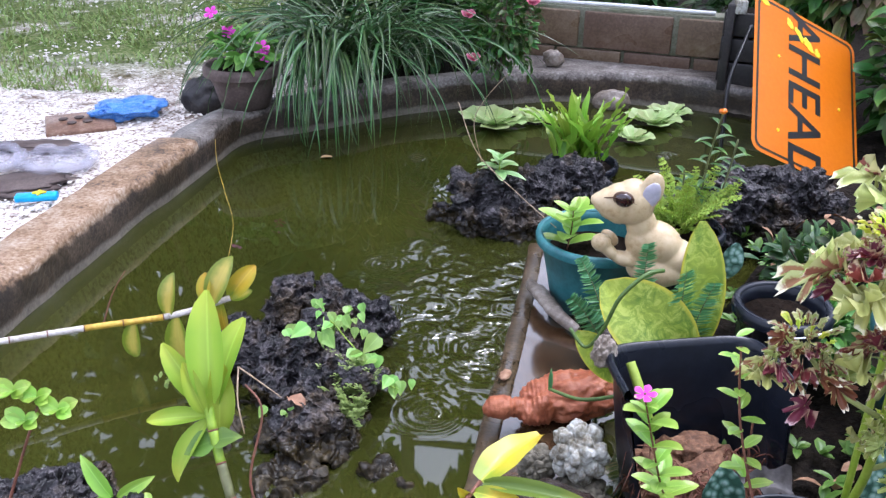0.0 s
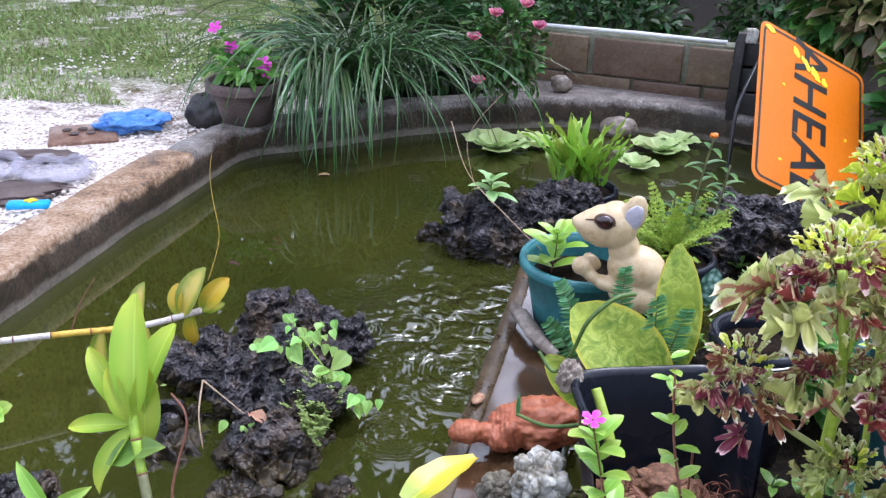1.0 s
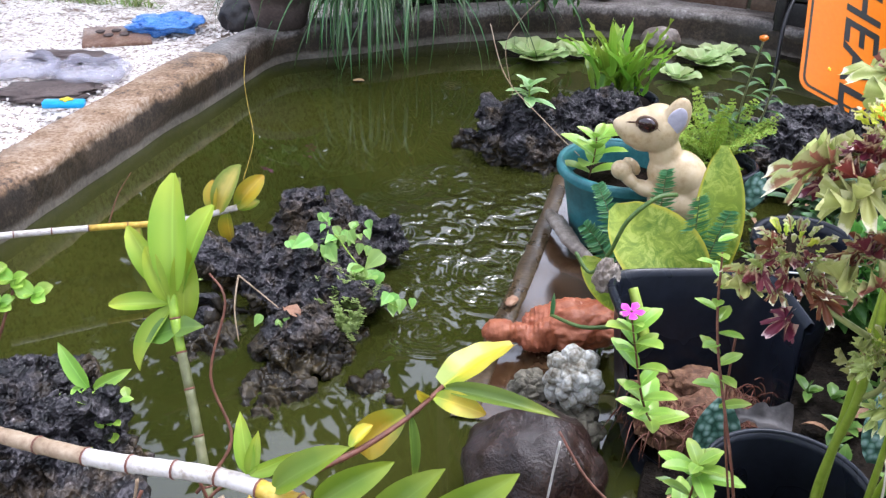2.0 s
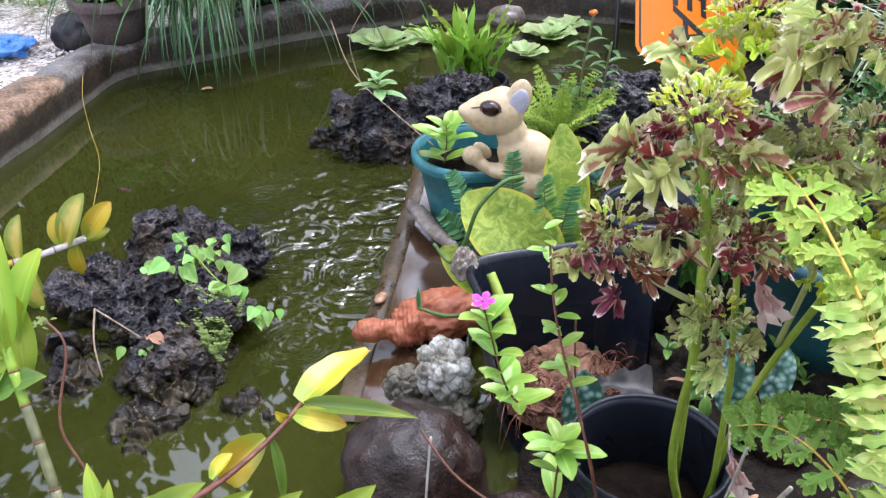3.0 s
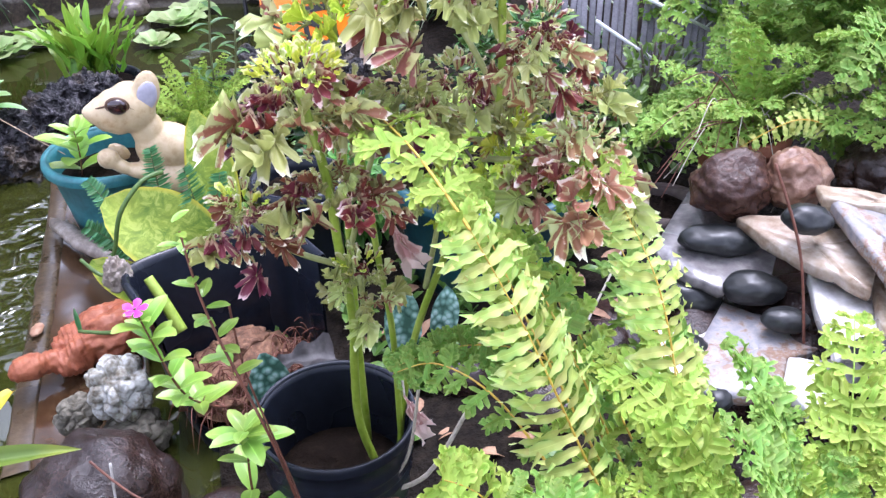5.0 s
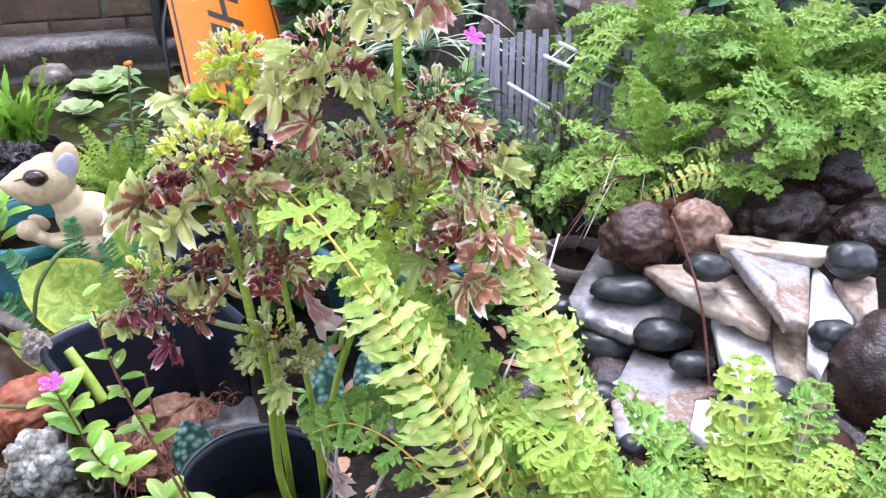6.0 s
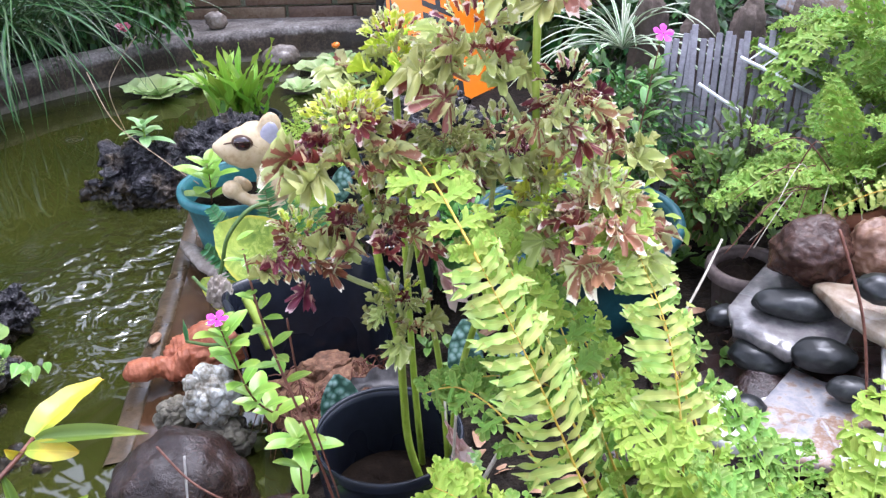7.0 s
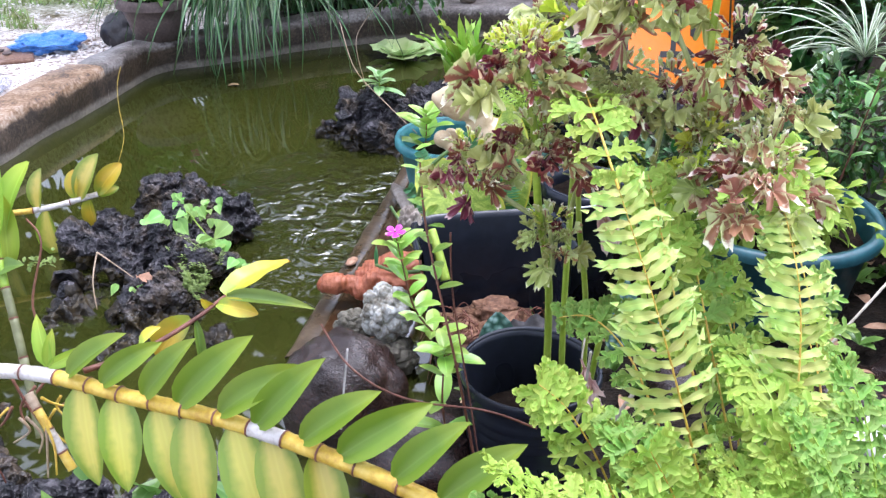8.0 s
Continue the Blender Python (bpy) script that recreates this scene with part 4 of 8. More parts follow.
def pot(name, label, at, r_top, r_low, height, mat, soil=None, rim=0.012, wall=0.006, n=40, lip=0.02, wobble=0.0, group="", ribs=0):
    """A round pot with wall, rolled lip and floor; soil: how far below the rim the earth lies."""
    p = empty(name, at, label, "plant pot", group)
    prof = [(0.001, 0.0), (r_low, 0.0), (r_low + (r_top - r_low) * 0.5, height * 0.5)]
    for k in range(ribs):
        z = height * (0.6 + 0.25 * k / max(1, ribs))
        r = r_low + (r_top - r_low) * z / height
        prof += [(r, z), (r + 0.003, z + 0.006), (r + 0.0005, z + 0.012)]
    prof += [(r_top - 0.002, height - lip), (r_top + rim * 0.8, height - lip + 0.001), (r_top + rim, height - lip * 0.5), (r_top + rim * 0.9, height - 0.002), (r_top + rim * 0.4, height), (r_top - wall, height - 0.003),
             (r_top - wall - 0.001, height - lip), (r_low + (r_top - r_low) * 0.5 - wall, height * 0.5), (r_low - wall, 0.01), (0.001, 0.01)]
    Build().lathe(prof, n, wobble=wobble).make("body", M[mat], p)
    Build().lathe([(r_top - wall * 0.5, height - 0.004), (r_top - wall * 0.6, height + 0.0015), (r_top + rim * 0.3, height + 0.0035), (r_top + rim * 0.9, height + 0.001), (r_top + rim * 1.12, height - lip * 0.45), (r_top + rim * 1.02, height - lip)], n, wobble=wobble).make("rim", M[mat], p)
    if soil is not None:
        z = height - soil
        r = (r_low + (r_top - r_low) * z / height - wall) * 0.99
        b = Build()
        b.grid([[(q * r * math.cos(t), q * r * math.sin(t), z + 0.012 * noise.noise((q * 4 * math.cos(t), q * 4 * math.sin(t), 1)) * (1 - q) * 3 + 0.02 * (1 - q * q)) for t in (math.tau * k / 24 for k in range(24))] for q in (1.0, 0.8, 0.6, 0.4, 0.2, 0.01)], True)
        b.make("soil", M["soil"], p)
    return p


def cut_pot():
    """A black nursery pot with its near side cut away, packed with husk."""
    p = empty("cut_pot", pose(0.525, 1.405, 0.0, 0, 0, 10), "black plastic nursery pot with its front cut away and husk inside", "plant pot")
    b = Build()

    def arc(r, z, a0, a1, n=72):
        out = []
        for k in range(n + 1):
            c, s = math.cos(radians(a0 + (a1 - a0) * k / n)), math.sin(radians(a0 + (a1 - a0) * k / n))
            q = r * 0.92 / (c ** 6 + s ** 6) ** (1 / 6)
            out.append((q * c, q * s * 0.88, z))
        return out
    rows = []
    for z, r, a0, a1 in ((0.0, 0.125, -120, 250), (0.05, 0.132, -80, 215), (0.12, 0.142, -45, 200), (0.20, 0.152, -25, 190), (0.26, 0.158, -18, 186), (0.262, 0.168, -18, 186), (0.272, 0.172, -18, 186), (0.282, 0.169, -18, 186), (0.284, 0.162, -18, 186), (0.27, 0.154, -18, 186), (0.20, 0.148, -25, 190), (0.12, 0.138, -45, 200), (0.05, 0.128, -80, 215), (0.0, 0.121, -120, 250)):
        rows.append(arc(r, z, a0, a1))
    rows = [rows[0]] + rows[1:] + [rows[0]]
    b.grid(rows)
    b.make("body", M["black_plastic"], p)
    Build().blob((0.022, 0.018, 0.032), (-0.152, 0.118, 0.276), 5, 0.3, 2.6, 3).make("wrap", M["drift"], p, "crumpled grey-white plastic scrap hooked on the rim")
    h = Build()
    h.blob((0.115, 0.095, 0.05), (0.0, 0.0, 0.06), 5, 0.35, 3, 5)
    h.blob((0.05, 0.035, 0.025), (0.01, 0.03, 0.105), 4, 0.3, 3, 8)
    h.make("husk", M["bark"], p, "reddish fibrous coconut husk")
    r = Build()
    rg = random.Random(5)
    for k in range(260):
        a = rg.uniform(math.pi * 0.9, math.tau * 1.02)
        q = rg.uniform(0.05, 0.13)
        s = Vector((q * math.cos(a), q * math.sin(a), rg.uniform(0.07, 0.13)))
        d = Vector((rg.uniform(-1, 1), rg.uniform(-1, 0.5), rg.uniform(-0.8, 0.5))) * 0.05
        r.tube(curve([s, s + d * 0.5 + Vector((0, 0, 0.01)), s + d + Vector((0, 0, -0.02))], 3), [0.0012] * 5 + [0.0006] * 2, 4, cap=False)
    tagged(r.make("root", M["twig"], p), "thin brown roots and fibres", kind="stuff")


ledge()
turtle()
statue()
cut_pot()
pot("teal_pot", "round teal plastic pot at the water's edge holding a seedling", (0.43, 2.16, -0.01), 0.145, 0.105, 0.215, "teal_plastic", 0.055)
pot("nursery_pot", "black plastic nursery pot with variegated coleus", (0.572, 1.035, 0.02), 0.110, 0.09, 0.235, "black_plastic", 0.115, rim=0.003, lip=0.012, ribs=3)
pot("nursery_pot", "black plastic pot half hidden behind the coleus", (0.725, 1.64, 0.02), 0.085, 0.07, 0.285, "black_plastic", 0.03)
pot("nursery_pot", "black plastic pot holding a small fern", (0.66, 2.22, 0.0), 0.10, 0.08, 0.20, "black_plastic", 0.02)
pot("tub", "large teal plastic tub among the plants", (1.09, 1.53, 0.02), 0.20, 0.16, 0.28, "tub", 0.05, rim=0.018)
pot("clay_pot", "terracotta pot with a fern", (1.55, 1.33, 0.18), 0.085, 0.06, 0.18, "terracotta", 0.02)
pot("clay_pot", "small dark terracotta pot beside the stone cascade", (1.36, 1.31, 0.08), 0.07, 0.055, 0.17, "dark_clay", 0.02)
pot("clay_pot", "dark clay pot with pink vinca on the pond wall", (-0.79, 3.44, 0.128), 0.135, 0.095, 0.165, "dark_clay", 0.02, rim=0.016, lip=0.035)
pot("clay_pot", "terracotta pot behind the tangled shrubs", (1.50, 1.72, 0.12), 0.08, 0.06, 0.16, "terracotta", 0.02)

# ---- stone cascade ----
SLABS = [(0.385, "slate", [(1.439, 1.019), (1.528, 0.907), (1.373, 0.784), (1.349, 0.806), (1.372, 0.862)]),
         (0.335, "slate_tan", [(1.342, 1.101), (1.425, 1.056), (1.450, 0.979), (1.417, 0.881), (1.360, 0.840), (1.345, 0.915), (1.330, 1.007)]),
         (0.295, "slate_pale", [(1.378, 0.966), (1.393, 0.851), (1.313, 0.768), (1.235, 0.779), (1.307, 0.881)]),
         (0.315, "slate_tan", [(1.450, 0.911), (1.457, 0.840), (1.313, 0.687), (1.304, 0.730), (1.333, 0.792)]),
         (0.365, "slate_pale", [(1.536, 0.903), (1.476, 0.767), (1.398, 0.739), (1.314, 0.706), (1.326, 0.738), (1.420, 0.815)]),
         (0.400, "slate_tan", [(1.447, 1.043), (1.559, 0.894), (1.514, 0.878), (1.420, 1.003)]),
         (0.225, "slate", [(1.265, 1.028), (1.310, 0.956), (1.327, 0.858), (1.246, 0.866), (1.175, 0.795), (1.080, 0.856), (1.143, 0.948)]),
         (0.245, "slate_pale", [(1.228, 0.847), (1.327, 0.789), (1.226, 0.749), (1.169, 0.741), (1.175, 0.804)]),
         (0.270, "slate_wet", [(1.416, 1.300), (1.399, 1.223), (1.390, 1.050), (1.331, 1.004), (1.243, 1.021), (1.203, 1.113), (1.227, 1.170), (1.314, 1.230)]),
         (0.200, "slate_pale", [(1.130, 1.041), (1.253, 1.027), (1.183, 0.979), (1.089, 0.902), (1.055, 0.950)]),
         (0.390, "slate_tan", [(1.503, 0.838), (1.568, 0.809), (1.460, 0.727), (1.444, 0.742)]),
         (0.300, "slate", [(1.256, 0.763), (1.321, 0.742), (1.325, 0.693), (1.232, 0.700)])]


def slab(z, mat, poly, seed):
    """A split flagstone with ragged, slightly rounded edges."""
    c = Vector((sum(p[0] for p in poly) / len(poly), sum(p[1] for p in poly) / len(poly)))
    poly = [(c.x + (p[0] - c.x) * 1.03, c.y + (p[1] - c.y) * 1.03) for p in poly]
    pts = []
    for i, p in enumerate(poly):
        q = poly[(i + 1) % len(poly)]
        for k in range(7):
            t = k / 7
            x, y = p[0] + (q[0] - p[0]) * t, p[1] + (q[1] - p[1]) * t
            w = 0.006 * noise.noise((x * 60, y * 60, seed))
            pts.append(Vector((x - c.x + w, y - c.y + w)))
    th = 0.022
    b = Build()
    j = lambda p, k: 0.004 * noise.noise((p.x * 25, p.y * 25, seed + k))
    tilt = lambda p: 0.05 * (p.x * math.sin(seed) + p.y * math.cos(seed))
    rows = [[(p.x * s, p.y * s, h + j(p, h * 90) + tilt(p)) for p in pts] for s, h in ((0.01, -th), (0.97, -th), (1.0, -th * 0.6), (1.0, -0.004), (0.975, 0.0), (0.7, 0.0015), (0.35, 0.001), (0.01, 0.0))]
    b.grid(rows, True)
    tagged(b.make("flagstone", M[mat], at=(c.x, c.y, z)), "split grey stone slab in the cascade" if mat == "slate" else "dark wet stone slab in the cascade" if mat == "slate_wet" else "split white stone slab in the cascade" if mat == "slate_pale" else "split tan and rust stone slab in the cascade", "flagstone", "cascade slabs")


for i, (z, mat, poly) in enumerate(SLABS):
    slab(z, mat, poly, i * 1.7)
mound = Build().blob((0.42, 0.40, 0.22), sub=5, rough=0.25, freq=2.5, seed=3)
tagged(mound.make("cascade_core", M["boulder"], at=pose(1.42, 0.95, 0.0)), "dark rubble carrying the stone slabs", "rubble")
for i, (x, y, z, a, b, c, r) in enumerate(((1.361, 0.978, 0.385, 0.046, 0.034, 0.026, -30), (1.294, 0.997, 0.260, 0.056, 0.040, 0.030, -30), (1.289, 0.917, 0.250, 0.043, 0.028, 0.022, -30), (1.311, 1.105, 0.290, 0.080, 0.040, 0.028, -35),
                                            (1.232, 1.073, 0.220, 0.060, 0.042, 0.030, -40), (1.135, 0.959, 0.220, 0.034, 0.030, 0.022, -30), (1.279, 0.748, 0.310, 0.043, 0.032, 0.024, -30), (1.375, 0.740, 0.380, 0.039, 0.034, 0.028, -30), (1.524, 0.832, 0.420, 0.046, 0.042, 0.034, -30), (1.265, 1.231, 0.200, 0.040, 0.032, 0.022, 0), (1.095, 0.845, 0.220, 0.026, 0.022, 0.016, 10))):
    b2 = Build().blob((a * 0.88, b * 0.88, c * 0.9), sub=4, rough=0.12, freq=1.2, seed=i * 2.1)
    tagged(b2.make("river_pebble", M["pebble"], at=pose(x, y, z, 0, 0, r)), "smooth wet black river pebble on the slabs", "pebble", "river pebbles")
rock("boulder", "large smooth dark boulder beside the slabs", "boulder", (1.40, 0.665, 0.345), (0.075, 0.075, 0.095), "boulder", 40, 5, 0.10, 1.4)
rock("boulder", "rounded reddish brown boulder in the cascade", "boulder", (1.270, 0.655, 0.225), (0.070, 0.065, 0.080), "red_rock", 42, 5, 0.1, 1.3)
rock("boulder", "dark boulder at the foot of the cascade", "boulder", (1.370, 0.590, 0.23), (0.065, 0.06, 0.08), "boulder", 44, 4, 0.1, 1.3)
rock("boulder", "dark brown boulder behind the slabs", "boulder", (1.375, 1.16, 0.355), (0.076, 0.066, 0.060), "red_rock", 46, 5, 0.2, 1.6)
rock("boulder", "rusty tan rock behind the slabs", "boulder", (1.47, 1.11, 0.37), (0.058, 0.052, 0.052), "rust_rock", 48, 5, 0.22, 1.6)
rock("boulder", "black rounded rock among the ferns", "boulder", (1.67, 1.08, 0.36), (0.10, 0.08, 0.06), "boulder", 50, 5, 0.18, 1.6)
rock("boulder", "black rounded rock stacked among the ferns", "boulder", (1.82, 1.08, 0.42), (0.08, 0.07, 0.07), "boulder", 52, 5, 0.18, 1.6)
rock("boulder", "black rock stacked behind the slabs", "boulder", (1.74, 0.93, 0.37), (0.08, 0.07, 0.06), "boulder", 54, 5, 0.18, 1.6)


# ---- behind the tub: old rack, boards and slab ----
def rack():
    r = empty("rack", (1.67, 1.71, 0.27), "old rack of weathered boards with white wire shelves", "rack")
    board = Build().box((0.0145, 0.012, 0.38), bevel=0.002).mesh("board", M["grey_wood"])
    for k in range(34):
        put("board", board, r, pose(-0.20 + k * 0.0142, 0.19 - k * 0.0101 + RNG.uniform(-0.004, 0.004), 0.09 + RNG.uniform(-0.02, 0.02), -14, RNG.uniform(-2, 2), -36 + RNG.uniform(-5, 5)))
    # two long rails with the wire shelf between them
    up0, up1 = Vector((-0.11, 0.01, 0.26)), Vector((0.19, -0.05, 0.10))
    lo0, lo1 = Vector((-0.21, 0.01, 0.21)), Vector((0.08, -0.05, 0.005))
    for a, b, rad in ((up0, up1, 0.0042), (up0 + Vector((0.05, 0.01, 0.02)), up1 + Vector((0.05, 0.01, 0.02)), 0.0046), (lo0, lo1, 0.0038)):
        Build().tube([a, b], rad, 8).make("bar", M["white_metal"], r)
    for k in range(9):
        q = (k + 0.5) / 9
        Build().tube([up0.lerp(up1, q), up0.lerp(up1, q) + Vector((0.05, 0.01, 0.02))], 0.002, 6).make("wire", M["white_metal"], r)
    g = Build().box((0.34, 0.03, 0.17), bevel=0.006).make("concrete_slab", M["slate"], at=pose(2.05, 1.98, 0.55, -25, 20, -40))
    tagged(g, "pale concrete slab leaning behind the rack", "slab")
    for k, (x, y) in enumerate(((1.62, 2.25), (1.72, 2.16), (1.82, 2.08), (1.93, 2.0))):
        d = Build().blob((0.06, 0.05, 0.25), sub=4, rough=0.25, freq=2, seed=60 + k).make("log", M["trunk"], at=(x, y, 0.33))
        tagged(d, "dark upright log at the back of the garden", "log", "upright logs")


rack()


# ---- yard things ----
def yard():
    b = Build().blob((0.125, 0.10, 0.036), sub=5, rough=0.38, freq=1.6, seed=71, pits=0.10, pitfreq=9)
    tagged(b.make("plastic_bag", M["blue_bag"], at=pose(-1.31, 3.55, 0.07, 0, 0, 20)), "crumpled blue plastic net bag lying on the gravel", "bag")
    t = empty("toy", pose(-1.29, 2.66, 0.055, 0, 0, 12), "bright blue plastic toy with a yellow top lying on the gravel", "toy")
    Build().box((0.13, 0.042, 0.022), bevel=0.008).make("body", M["toy_blue"], t)
    Build().blob((0.022, 0.008, 0.006), (0.01, 0, 0.014), 3, 0.2).blob((0.008, 0.02, 0.006), (0.01, 0, 0.014), 3, 0.2).make("star", M["toy_yellow"], t)
    k = Build().blob((0.09, 0.07, 0.09), sub=4, rough=0.2, seed=73)
    tagged(k.make("stone", M["charred"], at=(-1.02, 3.66, 0.08)), "black stone beside the clay pot", "stone")
    br = Build().box((0.26, 0.24, 0.022), bevel=0.008)
    for q in range(5):
        br.blob((0.02, 0.016, 0.006), (-0.06 + 0.03 * q, 0.03 * (-1) ** q, 0.017), 2, 0.2, m=1)
    tagged(br.make("brick", [M["rust_rock"], M["dark_clay"]], at=pose(-1.47, 3.44, 0.038, 0, 0, 25)), "flat brown perforated brick on the gravel", "brick")
    n = Nodes("clear_plastic")
    n.done(n.ramp(n.noise(14.0, 3.0), [(0.4, (0.42, 0.40, 0.48)), (0.6, (0.60, 0.58, 0.64))]), 0.12, n.noise(30.0), 0.6, 0.006)
    clear = n.add("ShaderNodeBsdfTransparent")
    ms = n.add("ShaderNodeMixShader", Fac=0.68)
    n.link(n.bsdf.outputs[0], ms.inputs[1])
    n.link(clear.outputs[0], ms.inputs[2])
    n.link(ms.outputs[0], n.out.inputs[0])
    for i, (x, y, r) in enumerate(((-1.36, 2.98, 0.13), (-1.62, 2.98, 0.13))):
        c = Build()
        pts = [(x + r * math.cos(math.tau * q / 40), y + r * 0.8 * math.sin(math.tau * q / 40), 0.06 + 0.01 * math.sin(q)) for q in range(41)]
        c.tube(pts, [0.017 + 0.003 * (q % 2) for q in range(41)], 10, cap=False)
        c.blob((r * 0.95, r * 0.75, 0.004), (x, y, 0.045), 4, 0.2, 3, i)
        tagged(c.make("plastic_ring", n.mat), "clear ribbed plastic ring lying on the gravel", "plastic ring", "plastic rings")
    d = Build().blob((0.16, 0.05, 0.014), sub=4, rough=0.4, freq=3, seed=75)
    tagged(d.make("timber_scrap", M["dark_clay"], at=pose(-1.50, 3.14, 0.05, 0, 0, 2)), "dark flat timber scrap on the gravel", "timber")
    d = Build().blob((0.16, 0.10, 0.014), sub=4, rough=0.4, freq=3, seed=76)
    tagged(d.make("timber_scrap", M["dark_clay"], at=pose(-1.42, 2.80, 0.04, 0, 0, 20)), "dark wet scrap below the plastic rings", "timber")


yard()

# ---- foliage: materials ----
L = {}
L["coleus_red"] = leaf_mat("coleus_burgundy", (0.16, 0.030, 0.022), (0.52, 0.42, 0.21), (0.82, 0.70, 0.58), 0.5, 0.6, 0.22, 0.1, 90.0, 0.34, 0.80, soft=0.05, mess=0.75)
L["coleus_olive"] = leaf_mat("coleus_olive", (0.40, 0.43, 0.13), (0.53, 0.55, 0.22), (0.74, 0.71, 0.48), 0.5, 0.45, 0.30, 0.25, 90.0, 0.30, 0.86, soft=0.05, mess=0.75)
L["coleus_mixed"] = leaf_mat("coleus_mixed", (0.27, 0.11, 0.06), (0.50, 0.51, 0.21), (0.76, 0.71, 0.54), 0.5, 0.5, 0.30, 0.2, 90.0, 0.14, 0.82, soft=0.05, mess=0.75)
L["coleus_lime"] = leaf_mat("coleus_lime", (0.44, 0.54, 0.035), (0.66, 0.72, 0.08), (0.80, 0.80, 0.32), 0.42, 0.5, 0.25, 0.1, 90.0, 0.26, 0.85, soft=0.05, mess=0.75)
L["coleus_pink"] = leaf_mat("coleus_pink", (0.18, 0.026, 0.032), (0.54, 0.38, 0.24), (0.82, 0.60, 0.56), 0.5, 0.5, 0.25, 0.1, 90.0, 0.30, 0.78, soft=0.05, mess=0.75)
L["coleus_pale"] = leaf_mat("coleus_faded", (0.34, 0.15, 0.09), (0.50, 0.42, 0.23), (0.72, 0.58, 0.46), 0.55, 0.3, 0.25, 0.2, 90.0, soft=0.05, mess=0.75)
L["coleus_wilted"] = leaf_mat("coleus_wilted", (0.50, 0.28, 0.25), (0.70, 0.50, 0.45), (0.76, 0.60, 0.54), 0.55, 0.2, 0.25, 0.2, 60.0, 0.3, 0.7, soft=0.08, mess=0.7)
L["fern"] = leaf_mat("fern_green", (0.29, 0.41, 0.045), (0.34, 0.46, 0.06), (0.44, 0.55, 0.095), 0.62, 0.35, 0.3, 0.2, 40.0, island=True)
L["fern_yellow"] = leaf_mat("fern_yellowing", (0.46, 0.56, 0.12), (0.40, 0.54, 0.12), (0.56, 0.66, 0.24), 0.6, 0.5, 0.3, 0.25, 30.0, 0.32, 0.8, base=(0.528, 0.552, 0.144), island=True)
L["fern_mid"] = leaf_mat("fern_mid_green", (0.20, 0.33, 0.04), (0.25, 0.38, 0.055), (0.34, 0.46, 0.085), 0.6, 0.35, 0.3, 0.2, 40.0, island=True)
L["fern_deep"] = leaf_mat("fern_deep", (0.16, 0.29, 0.035), (0.21, 0.34, 0.05), (0.29, 0.42, 0.08), 0.6, 0.35, 0.3, 0.2, 40.0, island=True)
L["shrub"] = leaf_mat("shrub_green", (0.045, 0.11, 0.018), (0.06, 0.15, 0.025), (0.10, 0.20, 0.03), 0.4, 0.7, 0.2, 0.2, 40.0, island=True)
# the shrub green again, darkened so the shade at the back is in its colour
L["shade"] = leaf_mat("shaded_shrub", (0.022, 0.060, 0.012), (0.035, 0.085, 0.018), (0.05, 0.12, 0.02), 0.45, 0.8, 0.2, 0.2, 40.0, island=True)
L["grass_blade"] = leaf_mat("striped_blade", (0.085, 0.15, 0.045), (0.020, 0.062, 0.012), (0.05, 0.11, 0.025), 0.28, 0.8, 0.15, 0.35, 60.0, 0.22, 0.9)
L["spider"] = leaf_mat("spider_blade", (0.12, 0.20, 0.07), (0.55, 0.60, 0.45), (0.4, 0.45, 0.25), 0.4, 0.4, 0.2, 0.1, 60.0, 0.25, 0.95)
L["orchid"] = leaf_mat("orchid_leaf", (0.11, 0.19, 0.008), (0.15, 0.23, 0.010), (0.20, 0.27, 0.018), 0.45, 0.12, 0.2, 0.2, 24.0)
L["orchid_pale"] = leaf_mat("orchid_leaf_pale", (0.34, 0.47, 0.05), (0.25, 0.39, 0.03), (0.42, 0.50, 0.05), 0.52, 0.3, 0.3, 0.3, 14.0)
L["orchid_yellow"] = leaf_mat("orchid_leaf_yellow", (0.56, 0.41, 0.022), (0.44, 0.38, 0.022), (0.52, 0.33, 0.02), 0.42, 0.2, 0.18, 0.3, 34.0, 0.30, 0.9, coat=0.15, base=(0.26, 0.32, 0.02), mess=0.6)
L["orchid_deep"] = leaf_mat("orchid_leaf_deep", (0.10, 0.17, 0.02), (0.15, 0.23, 0.03), (0.20, 0.26, 0.03), 0.4, 0.2, 0.2, 0.3, 30.0)
L["orchid_old"] = leaf_mat("orchid_leaf_old", (0.60, 0.52, 0.09), (0.20, 0.28, 0.02), (0.22, 0.29, 0.03), 0.36, 0.25, 0.22, 0.1, 30.0, 0.26, 0.86, coat=0.25, mess=0.4)
L["vinca"] = leaf_mat("vinca_leaf", (0.24, 0.42, 0.05), (0.28, 0.46, 0.06), (0.36, 0.52, 0.09), 0.36, 0.3, 0.25, 0.5, 40.0, coat=0.1)
L["herb"] = leaf_mat("herb_leaf", (0.09, 0.20, 0.03), (0.12, 0.25, 0.04), (0.17, 0.30, 0.055), 0.42, 0.45, 0.25, 0.3, 40.0)
L["seedling"] = leaf_mat("seedling_leaf", (0.22, 0.37, 0.12), (0.27, 0.43, 0.16), (0.34, 0.48, 0.22), 0.4, 0.35, 0.25, 0.35, 40.0)
L["moss_sprig"] = leaf_mat("moss_sprig_leaf", (0.17, 0.24, 0.05), (0.22, 0.29, 0.07), (0.30, 0.36, 0.11), 0.5, 0.45, 0.25, 0.2, 40.0)
